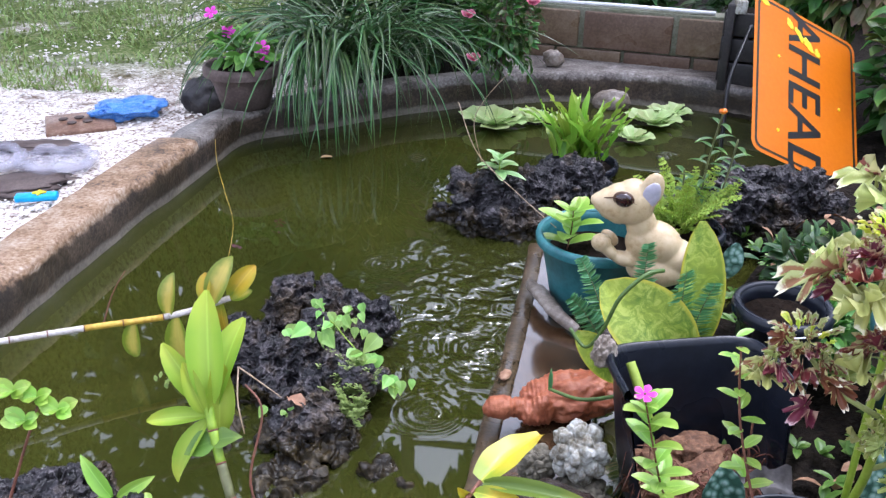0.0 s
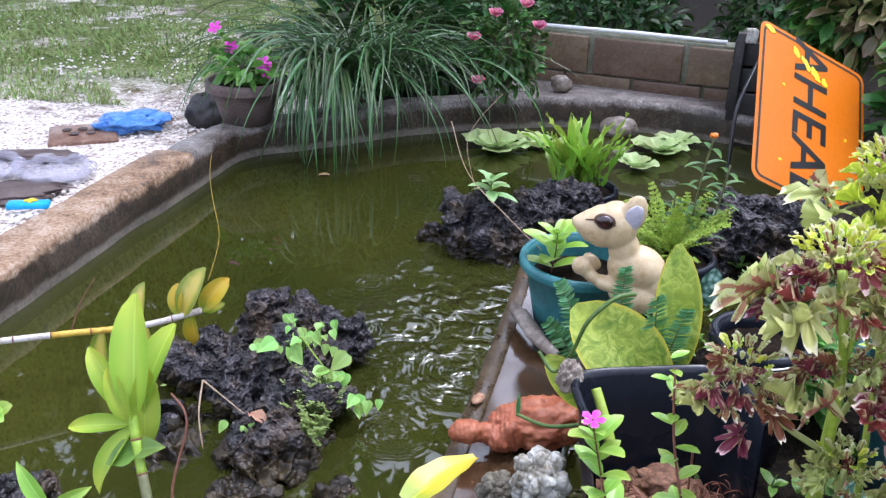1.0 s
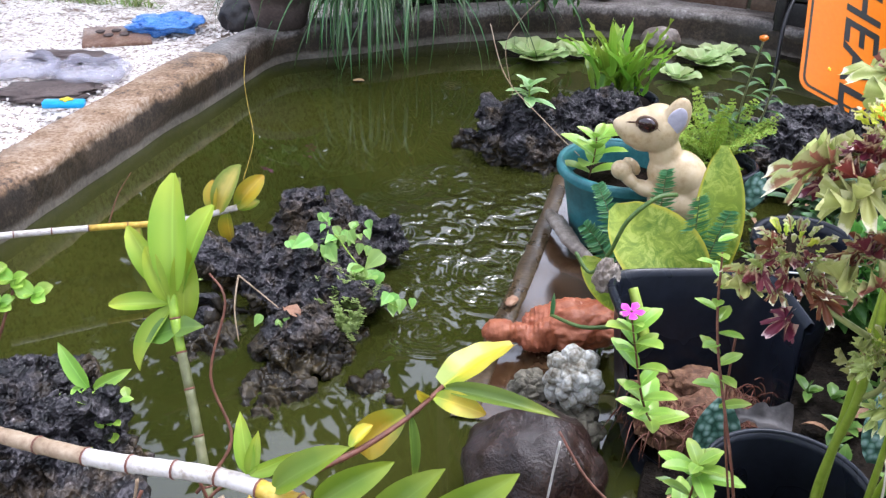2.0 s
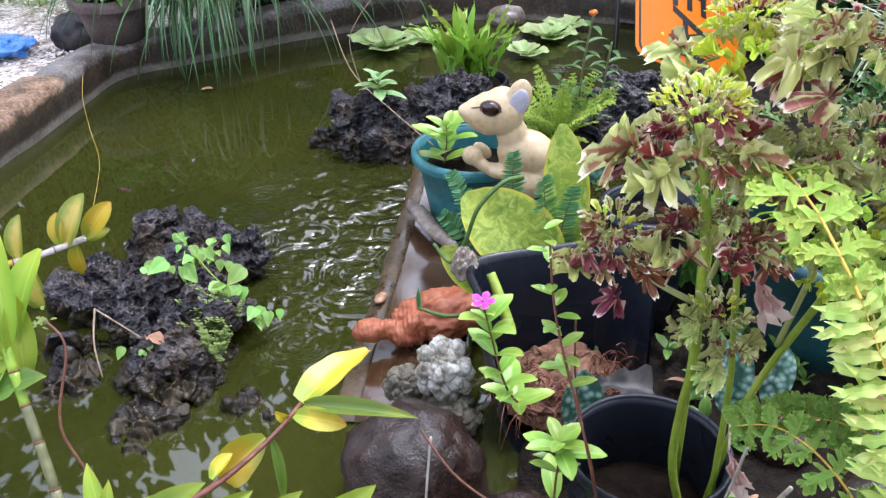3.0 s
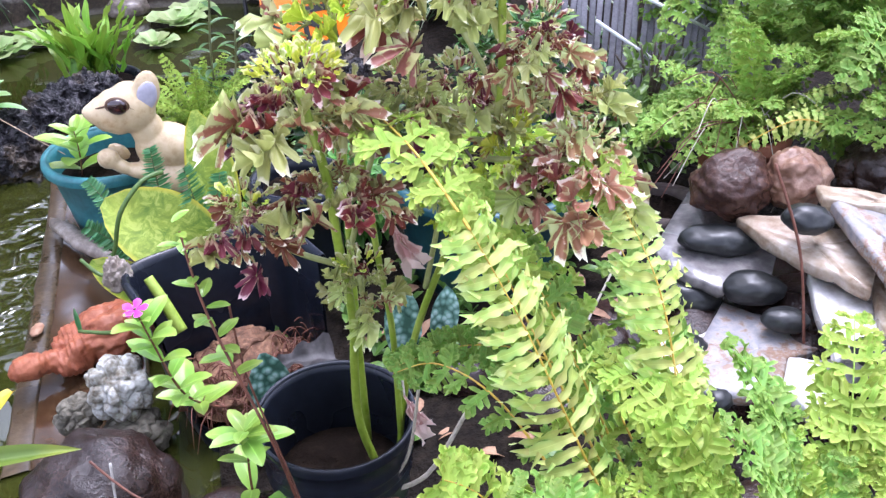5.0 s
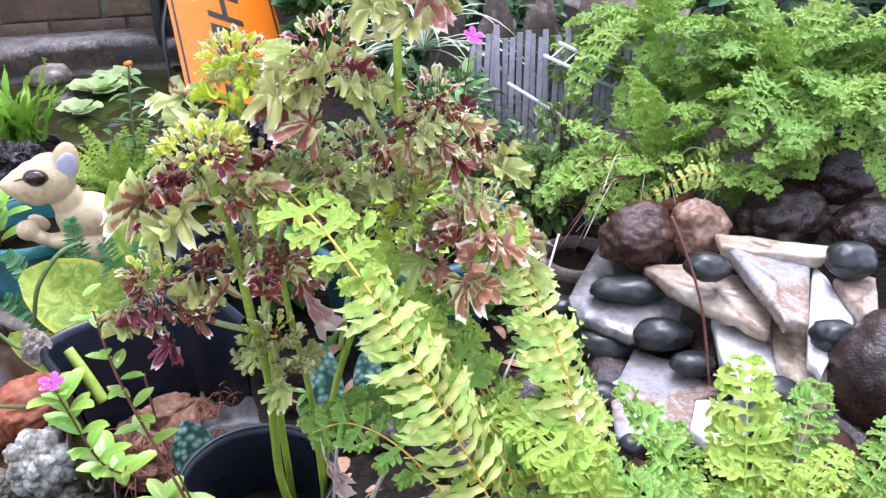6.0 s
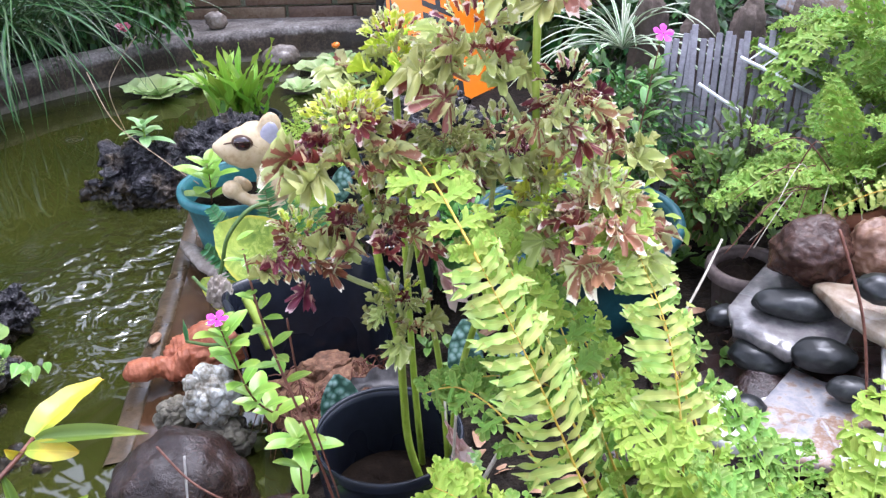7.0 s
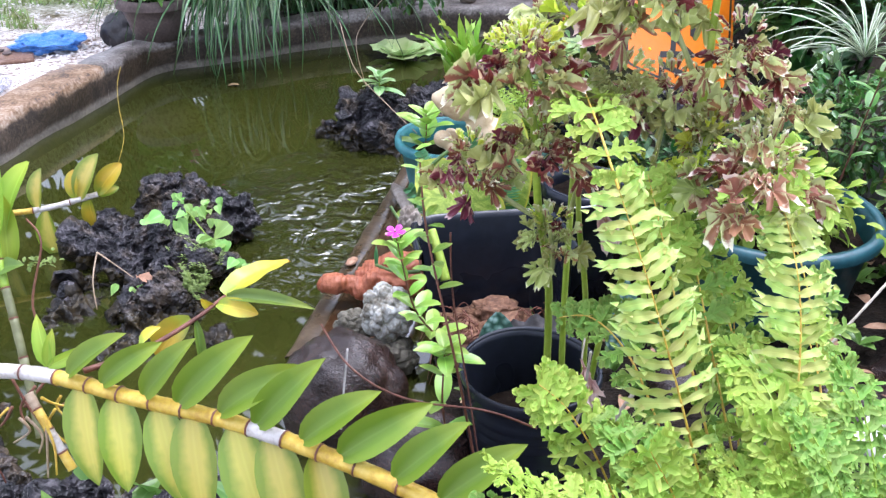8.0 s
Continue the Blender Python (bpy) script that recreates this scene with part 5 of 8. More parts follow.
L["creeper"] = leaf_mat("creeper_leaf", (0.20, 0.38, 0.07), (0.25, 0.44, 0.09), (0.32, 0.50, 0.12), 0.42, 0.45, 0.25, 0.3, 40.0)
L["lettuce"] = leaf_mat("water_lettuce", (0.36, 0.46, 0.17), (0.28, 0.42, 0.12), (0.42, 0.52, 0.22), 0.5, 0.35, 0.25, 0.5, 40.0)
L["sedge"] = leaf_mat("strap_leaf", (0.22, 0.40, 0.03), (0.26, 0.44, 0.04), (0.34, 0.50, 0.06), 0.4, 0.4, 0.28, 0.4, 40.0)
L["fir"] = leaf_mat("needle_green", (0.07, 0.22, 0.075), (0.11, 0.30, 0.10), (0.19, 0.40, 0.16), 0.45, 0.4, 0.2, 0.2, 40.0, island=True)
L["petal"] = leaf_mat("magenta_petal", (0.62, 0.03, 0.42), (0.72, 0.06, 0.52), (0.74, 0.10, 0.58), 0.5, 0.15, 0.2, 0.05, 40.0)
L["rose"] = leaf_mat("pink_petal", (0.62, 0.14, 0.27), (0.72, 0.26, 0.38), (0.78, 0.36, 0.46), 0.5, 0.3, 0.25, 0.05, 40.0)
L["croton"] = leaf_mat("croton_leaf", (0.16, 0.16, 0.05), (0.26, 0.24, 0.09), (0.34, 0.24, 0.15), 0.4, 0.7, 0.2, 0.3, 60.0, island=True, mess=0.5)
L["red_petal"] = leaf_mat("red_petal", (0.50, 0.02, 0.02), (0.58, 0.04, 0.03), (0.62, 0.07, 0.05), 0.5, 0.15, 0.2, 0.05, 40.0)
L["turf"] = leaf_mat("turf_blade", (0.20, 0.27, 0.07), (0.24, 0.33, 0.085), (0.40, 0.42, 0.17), 0.5, 0.6, 0.2, 0.1, 40.0, island=True)
L["canopy"] = leaf_mat("canopy_leaf", (0.03, 0.08, 0.012), (0.04, 0.10, 0.018), (0.06, 0.13, 0.025), 0.45, 0.7, 0.2, 0.1, 10.0, island=True)


def net_leaf():
    """Pale green succulent paddle with a net of darker veins."""
    n = Nodes("netted_leaf")
    net = n.noise(34.0, 5.0, 0.75, None, 1.2)
    u, v = n.uv()
    off = n.math("ABSOLUTE", n.math("SUBTRACT", u, 0.5))
    col = n.ramp(net, [(0.40, (0.10, 0.19, 0.012)), (0.5, (0.22, 0.32, 0.03)), (0.58, (0.38, 0.45, 0.08))])
    col = n.mix(n.ramp(off, [(0.43, (0, 0, 0)), (0.49, (0.9, 0.9, 0.9))]), col, (0.55, 0.47, 0.035))
    col = n.mix(n.ramp(n.noise(7.0, 3.0), [(0.45, (0, 0, 0)), (0.7, (0.6, 0.6, 0.6))]), col, (0.40, 0.46, 0.05))
    return n.done(col, 0.42, n.noise(60.0), 0.2, 0.002, through=0.12)


L["paddle"] = net_leaf()


def puckered_leaf():
    """Blue-green leaf with silver blisters between dark veins."""
    n = Nodes("puckered_leaf")
    c = n.cells(85.0)
    col = n.ramp(n.math("MULTIPLY_ADD", n.noise(30.0), 0.2, c), [(0.36, (0.27, 0.39, 0.35)), (0.56, (0.11, 0.22, 0.17)), (0.8, (0.025, 0.075, 0.05))])
    return n.done(col, 0.35, n.math("MULTIPLY", c, -1.0), 0.7, 0.003, through=0.1)


L["paddle_blue"] = puckered_leaf()

# ---- foliage: shapes ----
SPEAR = lambda s: max(0.02, math.sin(math.pi * min(1.0, 0.06 + 0.94 * s ** 0.8)) ** 0.75)
OVAL = lambda s: max(0.03, math.sin(math.pi * min(1.0, 0.04 + 0.95 * s)) ** 0.6)
SPOON = lambda s: (0.28 + 0.9 * s if s < 0.6 else 0.82) * (1.0 if s < 0.75 else max(0.05, math.cos((s - 0.75) / 0.25 * math.pi / 2) ** 0.6))
STRAP = lambda s: (0.6 + 0.5 * s if s < 0.4 else 0.8) * (1 if s < 0.45 else max(0.02, 1 - ((s - 0.45) / 0.55) ** 1.6))
HEART = lambda s: (max(0.02, 1 - ((s - 0.28) / 0.72) ** 1.2) if s > 0.28 else 0.45 + 0.55 * math.sin(s / 0.28 * math.pi / 2))
FAN = lambda s: max(0.1, 0.15 + 0.95 * s ** 0.8) * (1 if s < 0.85 else 1 - 0.35 * ((s - 0.85) / 0.15) ** 2)


def leaf_mesh(name, mat, length, width, bend=0.5, fold=0.25, segs=6, shape=SPEAR, cols=2, wave=0.0, twist=0.0, seed=0.0):
    return Build().leaf(length, width, bend, fold, segs, shape, cols=cols, wave=wave, twist=twist, seed=seed).mesh(name, mat)


def coleus_mesh(mat, seed, spread=4.0):
    """A frilled leaf, 7 cm long on its stalk: a fan cut into blunt curling lobes; u runs from lobe middle to notch, v out to the lobe tips."""
    rg = random.Random(seed)
    b = Build()
    na, rho = 73, (0.05, 0.3, 0.55, 0.75, 0.9, 1.0)
    long = [rg.uniform(0.76, 1.08) for k in range(24)]
    curl = [rg.uniform(-0.026, 0.020) for k in range(24)]
    bend, sway = rg.uniform(-3.0, 6.0), rg.uniform(0, 6)
    pts, uvs = [], []
    for r in rho:
        for j in range(na):
            t = radians(-162 + 324 * j / (na - 1))
            c = abs(math.cos(spread * t))
            k = int(round(spread * t / math.pi)) + 12
            size = 0.042 * (0.34 + 0.70 * ((1 + math.cos(t)) / 2) ** 0.8)
            cutin = (1 - 0.50 * (1 - c) ** 1.9) * (1 - 0.17 * abs(math.sin(spread * 3 * t + sway))) * long[k]
            q = size * r * cutin
            x, y = q * math.sin(t), 0.027 + q * math.cos(t)
            z = 0.009 * math.sin(2 * t + sway) * r * r + 0.012 * (1 - c) * r + curl[k] * max(0.0, r - 0.35) - bend * y * y
            pts.append((x, y, z))
            uvs.append((0.5 + 0.5 * (1 - c ** 1.2) * r, min(1.0, r * cutin)))
    b.v.extend(pts)
    for i in range(len(rho) - 1):
        for j in range(na - 1):
            ids = (i * na + j, i * na + j + 1, (i + 1) * na + j + 1, (i + 1) * na + j)
            b.face(ids, [uvs[q] for q in ids])
    b.tube([(0, -0.004, -0.002), (0, 0.012, 0.001), (0, 0.03, -bend * 0.0009 - 0.0006)], [0.0016, 0.0014, 0.0010], 5, 1, cap=False)
    return b.mesh("leaf", [mat, M["petiole"]])


def pinna(b, base, length, width, ruffled, rg, m=0):
    if not ruffled:
        ph = rg.uniform(0, 6)
        if width < 0.009:
            b.leaf(length, width, rg.uniform(0.0, 0.3), 0.2, 3, STRAP, base, m, 1)
            return
        b.leaf(length, width * 0.82, rg.uniform(0.5, 1.9), 0.2, 22, lambda s: (0.55 + 1.4 * s if s < 0.3 else 1.0 if s < 0.6 else max(0.06, 1 - ((s - 0.6) / 0.4) ** 1.5)) * (1 + 0.12 * math.sin(s * 23 + ph)), base, m, 1, wave=0.16, seed=rg.uniform(0, 9), twist=rg.uniform(-0.5, 0.5))
        for s, side in ((0.52, 1), (0.66, -1), (0.80, 1)):
            if rg.random() < 0.6:
                mm = base @ Matrix.Translation((side * width * 0.15, length * s * 0.93, -length * 0.30 * s * s)) @ Matrix.Rotation(-side * radians(rg.uniform(20, 50)), 4, "Z") @ Matrix.Rotation(radians(rg.uniform(-50, -10)), 4, "X")
                b.leaf(length * rg.uniform(0.20, 0.30), width * 0.45, 0.3, 0.3, 2, lambda t: max(0.1, 1 - t ** 1.4), mm, m, 1)
        return
    bend = rg.uniform(0.1, 0.9)
    point = lambda t: 0.75 + 0.25 * t if t < 0.6 else max(0.18, math.cos((t - 0.6) / 0.4 * 1.4))
    b.leaf(length, width * 0.60, bend, 0.3, 5, lambda s: 0.9 if s < 0.5 else max(0.15, 1 - 0.9 * ((s - 0.5) / 0.5) ** 1.3), base, m, 1, twist=rg.uniform(-0.5, 0.5), wave=0.15, seed=rg.uniform(0, 9))
    for s in (0.18, 0.38, 0.58, 0.76):
        for side in (-1, 1):
            mm = base @ Matrix.Translation((side * width * 0.08, length * s, -length * 0.45 * bend * s * s)) @ Matrix.Rotation(-side * radians(rg.uniform(40, 72)), 4, "Z") @ Matrix.Rotation(radians(rg.uniform(-30, 35) - 20 * bend * s), 4, "X")
            ln = length * rg.uniform(0.30, 0.46) * (1.15 - 0.5 * s)
            b.leaf(ln, width * rg.uniform(0.40, 0.56), rg.uniform(-0.9, 1.3), 0.4, 4, point, mm, m, 1, twist=rg.uniform(-0.7, 0.7))
            if rg.random() < 0.5:
                b.leaf(ln * 0.55, width * 0.30, rg.uniform(-0.8, 0.8), 0.3, 3, point, mm @ Matrix.Translation((0, ln * 0.4, 0)) @ Matrix.Rotation(-side * radians(rg.uniform(-70, 70)), 4, "Z"), m, 1)


def frond_along(b, pts, n, reach, ruffled, seed, width=0.012, up=Vector((0, 0, 1)), m=0, stem_m=1, rad=0.0016):
    """A frond: a rachis through the points with pinnae on both sides; reach(s) is their length."""
    rg = random.Random(seed)
    line = curve(pts, 8)
    b.tube(line, [rad * (1.1 - 0.8 * i / len(line)) for i in range(len(line))], 5, stem_m, cap=False)
    for i in range(n):
        s = (i + 0.5) / n
        x = s * (len(line) - 1)
        a = min(int(x), len(line) - 2)
        p = line[a].lerp(line[a + 1], x - a)
        d = (line[a + 1] - line[a]).normalized()
        side = d.cross(up)
        side = side.normalized() if side.length > 1e-3 else d.orthogonal()
        nrm = side.cross(d)
        for sg in (-1, 1):
            way = (side * sg + d * rg.uniform(0.15, 0.4) + nrm * rg.uniform(-0.05, 0.2)).normalized()
            base = aim(p, way, nrm, 1.0, rg.uniform(-0.6, 0.6))
            pinna(b, base, reach(s) * rg.uniform(0.85, 1.12), width * rg.uniform(0.85, 1.15), ruffled, rg, m)


def frond_mesh(mat, length, bend, n, reach, ruffled, seed, width=0.012):
    """A frond that grows from the origin along +Y and arches down."""
    pts, p, ang = [], Vector((0, 0, 0)), 0.0
    for i in range(7):
        pts.append(p.copy())
        p = p + Vector((0, math.cos(ang), -math.sin(ang))) * length / 6
        ang += bend / 6
    b = Build()
    frond_along(b, pts, n, lambda s: reach * max(0.25, math.sin(math.pi * (0.12 + 0.80 * s)) ** 0.7), ruffled, seed, width)
    return b.mesh("frond", [mat, M["green_stem"]])


def on_dome(rg, low=0.0, high=1.0):
    """A direction on the upper dome."""
    z = rg.uniform(low, high)
    t = rg.uniform(0, math.tau)
    r = math.sqrt(max(0, 1 - z * z))
    return Vector((r * math.cos(t), r * math.sin(t), z))


def stem(parent, pts, r0, r1, mat, name="stem", n=7, steps=6):
    line = curve(pts, steps)
    return Build().tube(line, [r0 + (r1 - r0) * i / (len(line) - 1) for i in range(len(line))], n).make(name, mat, parent)


def leafage(n, centre, size, length, mat, seed, shape=SPEAR, wide=0.45, shell=0.35, squash=1.0):
    """A joined crown of many small leaves, thicker towards its outside and uneven in outline."""
    rg = random.Random(seed)
    b = Build()
    c = Vector(centre)
    for i in range(n):
        d = on_dome(rg, -1, 1)
        lump = 0.75 + 0.5 * noise.noise(d * 2.2 + Vector((seed, 0, 0)))
        q = (shell + (1 - shell) * rg.random() ** 0.5) * lump
        p = c + Vector((d.x * size[0], d.y * size[1], d.z * size[2])) * q
        way = (d + on_dome(rg, -1, 1) * 0.8 + Vector((0, 0, -0.1))).normalized()
        ln = length * rg.uniform(0.6, 1.25)
        b.leaf(ln, ln * wide, rg.uniform(0.2, 1.0), 0.3, 3, shape, aim(p, way, (0, 0, 1), 1.0, rg.uniform(-0.8, 0.8)), cols=1)
    return b


def flower(parent, at, way, size, mat):
    """Five flat petals round a small eye."""
    me = bpy.data.meshes.get("petal_" + mat) or Build().leaf(1.0, 0.85, 0.25, 0.1, 5, lambda s: max(0.08, 0.15 + 1.0 * s if s < 0.7 else 0.85 * math.cos((s - 0.7) / 0.3 * 1.45))).mesh("petal_" + mat, L[mat])
    m = aim(at, way, (0, 0.3, 1)) @ Matrix.Rotation(radians(90), 4, "X")
    eye_mesh = bpy.data.meshes.get("flower_eye") or Build().blob((0.0022, 0.0022, 0.0016), sub=2, rough=0).mesh("flower_eye", M["eye_line"])
    head = put("flower", eye_mesh, parent, m)
    tagged(head, "open magenta five-petalled flower")
    for k in range(5):
        put("petal", me, head, Matrix.Rotation(math.tau * k / 5 + 0.3, 4, "Z") @ Matrix.Scale(size, 4))


# ---- coleus in the black pot ----
def coleus():
    c = empty("coleus", (0.585, 1.035, 0.12), "tall coleus with frilled burgundy, olive and cream leaves", "plant")
    o = Vector((0.585, 1.035, 0.12))
    rg = random.Random(11)
    mats = {k: [coleus_mesh(L["coleus_" + k], i * 3 + 1, sp) for i, sp in enumerate((4.0, 4.5, 5.0, 5.5, 4.5, 5.0))] for k in ("red", "olive", "mixed", "lime", "pink", "pale")}
    bud = {k: [leaf_mesh("leaf", L["coleus_" + k], 0.020, 0.0105, bd, 0.5, 5, SPOON, cols=1, wave=0.2, seed=bd * 7) for bd in (-0.7, 0.4)] for k in ("lime", "olive", "mixed", "pink")}
    T = [  # centre, reach, whorl leaves, their kinds, buds, bud kinds, how far the lowest leaves hang
        ((0.531, 0.909, 0.790), 0.082, 16, "olive olive mixed olive pink", 54, "lime lime lime olive mixed", 0.35),
        ((0.548, 0.872, 0.705), 0.068, 12, "red pink mixed red pink olive", 12, "olive mixed", 0.15),
        ((0.472, 0.950, 0.648), 0.062, 11, "red mixed olive pink", 16, "olive lime mixed", 0.35),
        ((0.570, 0.890, 0.578), 0.050, 11, "mixed olive olive red", 16, "olive lime mixed", 0.55),
        ((0.616, 1.045, 0.835), 0.075, 12, "olive lime mixed", 44, "lime lime olive mixed pink", 0.3),
        ((0.678, 0.930, 0.870), 0.084, 13, "olive olive mixed pink olive", 18, "pink mixed olive", 0.5),
        ((0.738, 0.885, 0.965), 0.068, 13, "olive pale olive mixed", 26, "mixed olive pink", 0.35),
        ((0.762, 0.857, 0.822), 0.058, 11, "red olive red mixed", 12, "mixed olive pink", 0.6),
        ((0.790, 0.812, 0.700), 0.080, 15, "pale red pale mixed olive", 16, "mixed olive", 0.75),
        ((0.655, 0.945, 0.752), 0.064, 11, "olive mixed olive", 20, "olive olive mixed", 0.3),
        ((0.712, 0.935, 0.748), 0.064, 11, "olive mixed olive pink", 18, "olive mixed pink", 0.3),
        ((0.815, 0.880, 0.755), 0.075, 9, "olive olive mixed", 6, "olive", 0.3),
        ((0.745, 0.872, 0.705), 0.052, 11, "olive lime mixed", 16, "lime olive mixed", 0.4),
        ((0.600, 0.960, 0.745), 0.050, 8, "olive mixed", 6, "olive", 0.3),
        ((0.690, 0.915, 0.640), 0.046, 9, "olive lime mixed", 8, "olive lime", 0.5),
    ]
    for at, size, n, kinds, nb, budkinds, hang in T:
        at, kinds, budkinds = Vector(at) - o, kinds.split(), budkinds.split()
        n = int(n * 2.3)
        for i in range(n):
            q = (i + 0.5) / n
            t = i * 2.399 + rg.uniform(-0.4, 0.4)
            z = 0.75 - (0.65 + hang) * q ** 0.8 + rg.uniform(-0.3, 0.3)
            d = Vector((math.cos(t), math.sin(t), z))
            kind = kinds[rg.randrange(len(kinds))]
            sc = size / 0.07 * (0.44 + 0.42 * q) * rg.uniform(0.7, 1.25)
            foot = at + Vector((d.x, d.y, 0)) * size * (0.10 + 0.42 * q) + Vector((0, 0, -0.010 - 0.026 * q + rg.uniform(-0.01, 0.01)))
            put("leaf", mats[kind][rg.randrange(6)], c, aim(foot, d, (0, 0, 1), sc, rg.uniform(-0.8, 0.8)))
        nb = int(nb * 1.5)
        for i in range(nb):
            q = (i + 0.5) / nb
            t = i * 2.399
            d = Vector((math.cos(t) * math.sqrt(q), math.sin(t) * math.sqrt(q), 1.15 - q))
            kind = budkinds[rg.randrange(len(budkinds))]
            put("leaf", bud[kind][rg.randrange(2)], c, aim(at + Vector((d.x, d.y, 0.5 * d.z)) * size * 0.42 + Vector((0, 0, 0.008)), d, (0, 0, 1), (0.55 + 0.45 * size / 0.092) * rg.uniform(0.7, 1.2), rg.uniform(-0.8, 0.8)))
    g = M["coleus_stem"]
    W = lambda *pts: [Vector(p) - o for p in pts]
    stalks = [(W((0.625, 0.97, 0.13), (0.598, 1.005, 0.24), (0.590, 0.99, 0.36), (0.580, 0.95, 0.47), (0.556, 0.905, 0.60), (0.545, 0.895, 0.70), (0.531, 0.909, 0.785)), 0.0062, 0.0048),
              (W((0.66, 1.03, 0.13), (0.672, 0.985, 0.38), (0.715, 0.925, 0.60), (0.737, 0.892, 0.728), (0.735, 0.884, 0.844), (0.738, 0.885, 0.96)), 0.0048, 0.0044),
              (W((0.63, 1.07, 0.13), (0.618, 1.05, 0.40), (0.616, 1.045, 0.82)), 0.0055, 0.0045),
              (W((0.655, 1.00, 0.13), (0.640, 0.975, 0.40), (0.615, 0.95, 0.56), (0.600, 0.955, 0.74)), 0.0046, 0.0036)]
    for pts, r0, r1 in stalks:
        stem(c, pts, r0, r1, g)
    for pts in (W((0.737, 0.892, 0.745), (0.712, 0.905, 0.80), (0.680, 0.928, 0.862)), W((0.727, 0.905, 0.67), (0.755, 0.865, 0.68), (0.788, 0.815, 0.695)), W((0.735, 0.885, 0.76), (0.752, 0.868, 0.79), (0.762, 0.858, 0.818)),
                W((0.737, 0.892, 0.70), (0.78, 0.885, 0.72), (0.813, 0.880, 0.75)), W((0.565, 0.92, 0.57), (0.51, 0.935, 0.60), (0.474, 0.949, 0.642)), W((0.612, 1.03, 0.52), (0.630, 0.985, 0.66), (0.655, 0.946, 0.748)),
                W((0.68, 0.96, 0.48), (0.70, 0.945, 0.62), (0.711, 0.936, 0.742)), W((0.583, 0.955, 0.47), (0.58, 0.91, 0.52), (0.571, 0.891, 0.572))):
        stem(c, pts, 0.0038, 0.0028, M["petiole"], "side_stem")
    stem(c, W((0.61, 0.98, 0.13), (0.66, 0.93, 0.19), (0.705, 0.90, 0.31)), 0.004, 0.003, M["pale_twig"], "dry_stem")
    stem(c, W((0.59, 0.98, 0.13), (0.635, 0.94, 0.22), (0.64, 0.90, 0.38)), 0.003, 0.002, M["pale_twig"], "dry_stem")
    hem = lambda s: (0.10 + 0.75 * s ** 0.9) * (1 + 0.10 * math.sin(s * 31)) * (1 if s < 0.9 else 0.85)
    wilt = [leaf_mesh("wilted_leaf", L["coleus_wilted"], 0.070, 0.030, bd, 0.9, 22, hem, cols=8, wave=wv, twist=0.4, seed=bd * 9) for bd, wv in ((0.25, 0.22), (-0.3, 0.18))]
    stem(c, W((0.612, 1.04, 0.58), (0.625, 0.99, 0.605), (0.638, 0.96, 0.582)), 0.0022, 0.0016, M["pale_twig"], "dry_stem")
    for at, d, k, sc in (((0.638, 0.960, 0.585), (0.32, -0.05, -1), 0, 1.15), ((0.640, 0.955, 0.578), (0.52, -0.15, -1), 1, 0.85), ((0.634, 0.932, 0.345), (0.18, 0.0, -1), 1, 1.15), ((0.638, 0.928, 0.338), (0.42, -0.1, -1), 0, 0.85)):
        put("wilted_leaf", wilt[k], c, aim(Vector(at) - o, d, (0, -1, 0), sc, 0.3 - 0.6 * k))
    stem(c, W((0.650, 0.985, 0.36), (0.640, 0.955, 0.37), (0.634, 0.932, 0.345)), 0.0020, 0.0014, M["pale_twig"], "dry_stem")
    # pale green sprigs at the sides
    oval = leaf_mesh("small_leaf", L["vinca"], 0.03, 0.015, 0.3, 0.2, 4, OVAL)
    tw = stem(c, [(-0.10, -0.13, 0.06), (-0.13, -0.15, 0.25), (-0.17, -0.10, 0.42), (-0.18, -0.08, 0.52)], 0.0022, 0.0012, M["twig"], "twig")
    for k in range(16):
        q = k / 15
        p = Vector((-0.155, -0.105, 0.34)).lerp(Vector((-0.185, -0.075, 0.53)), q)
        t = k * 1.7
        put("small_leaf", oval, c, aim(p, (math.cos(t), math.sin(t), 0.35), (0, 0, 1), 1.15 - 0.4 * q))


coleus()


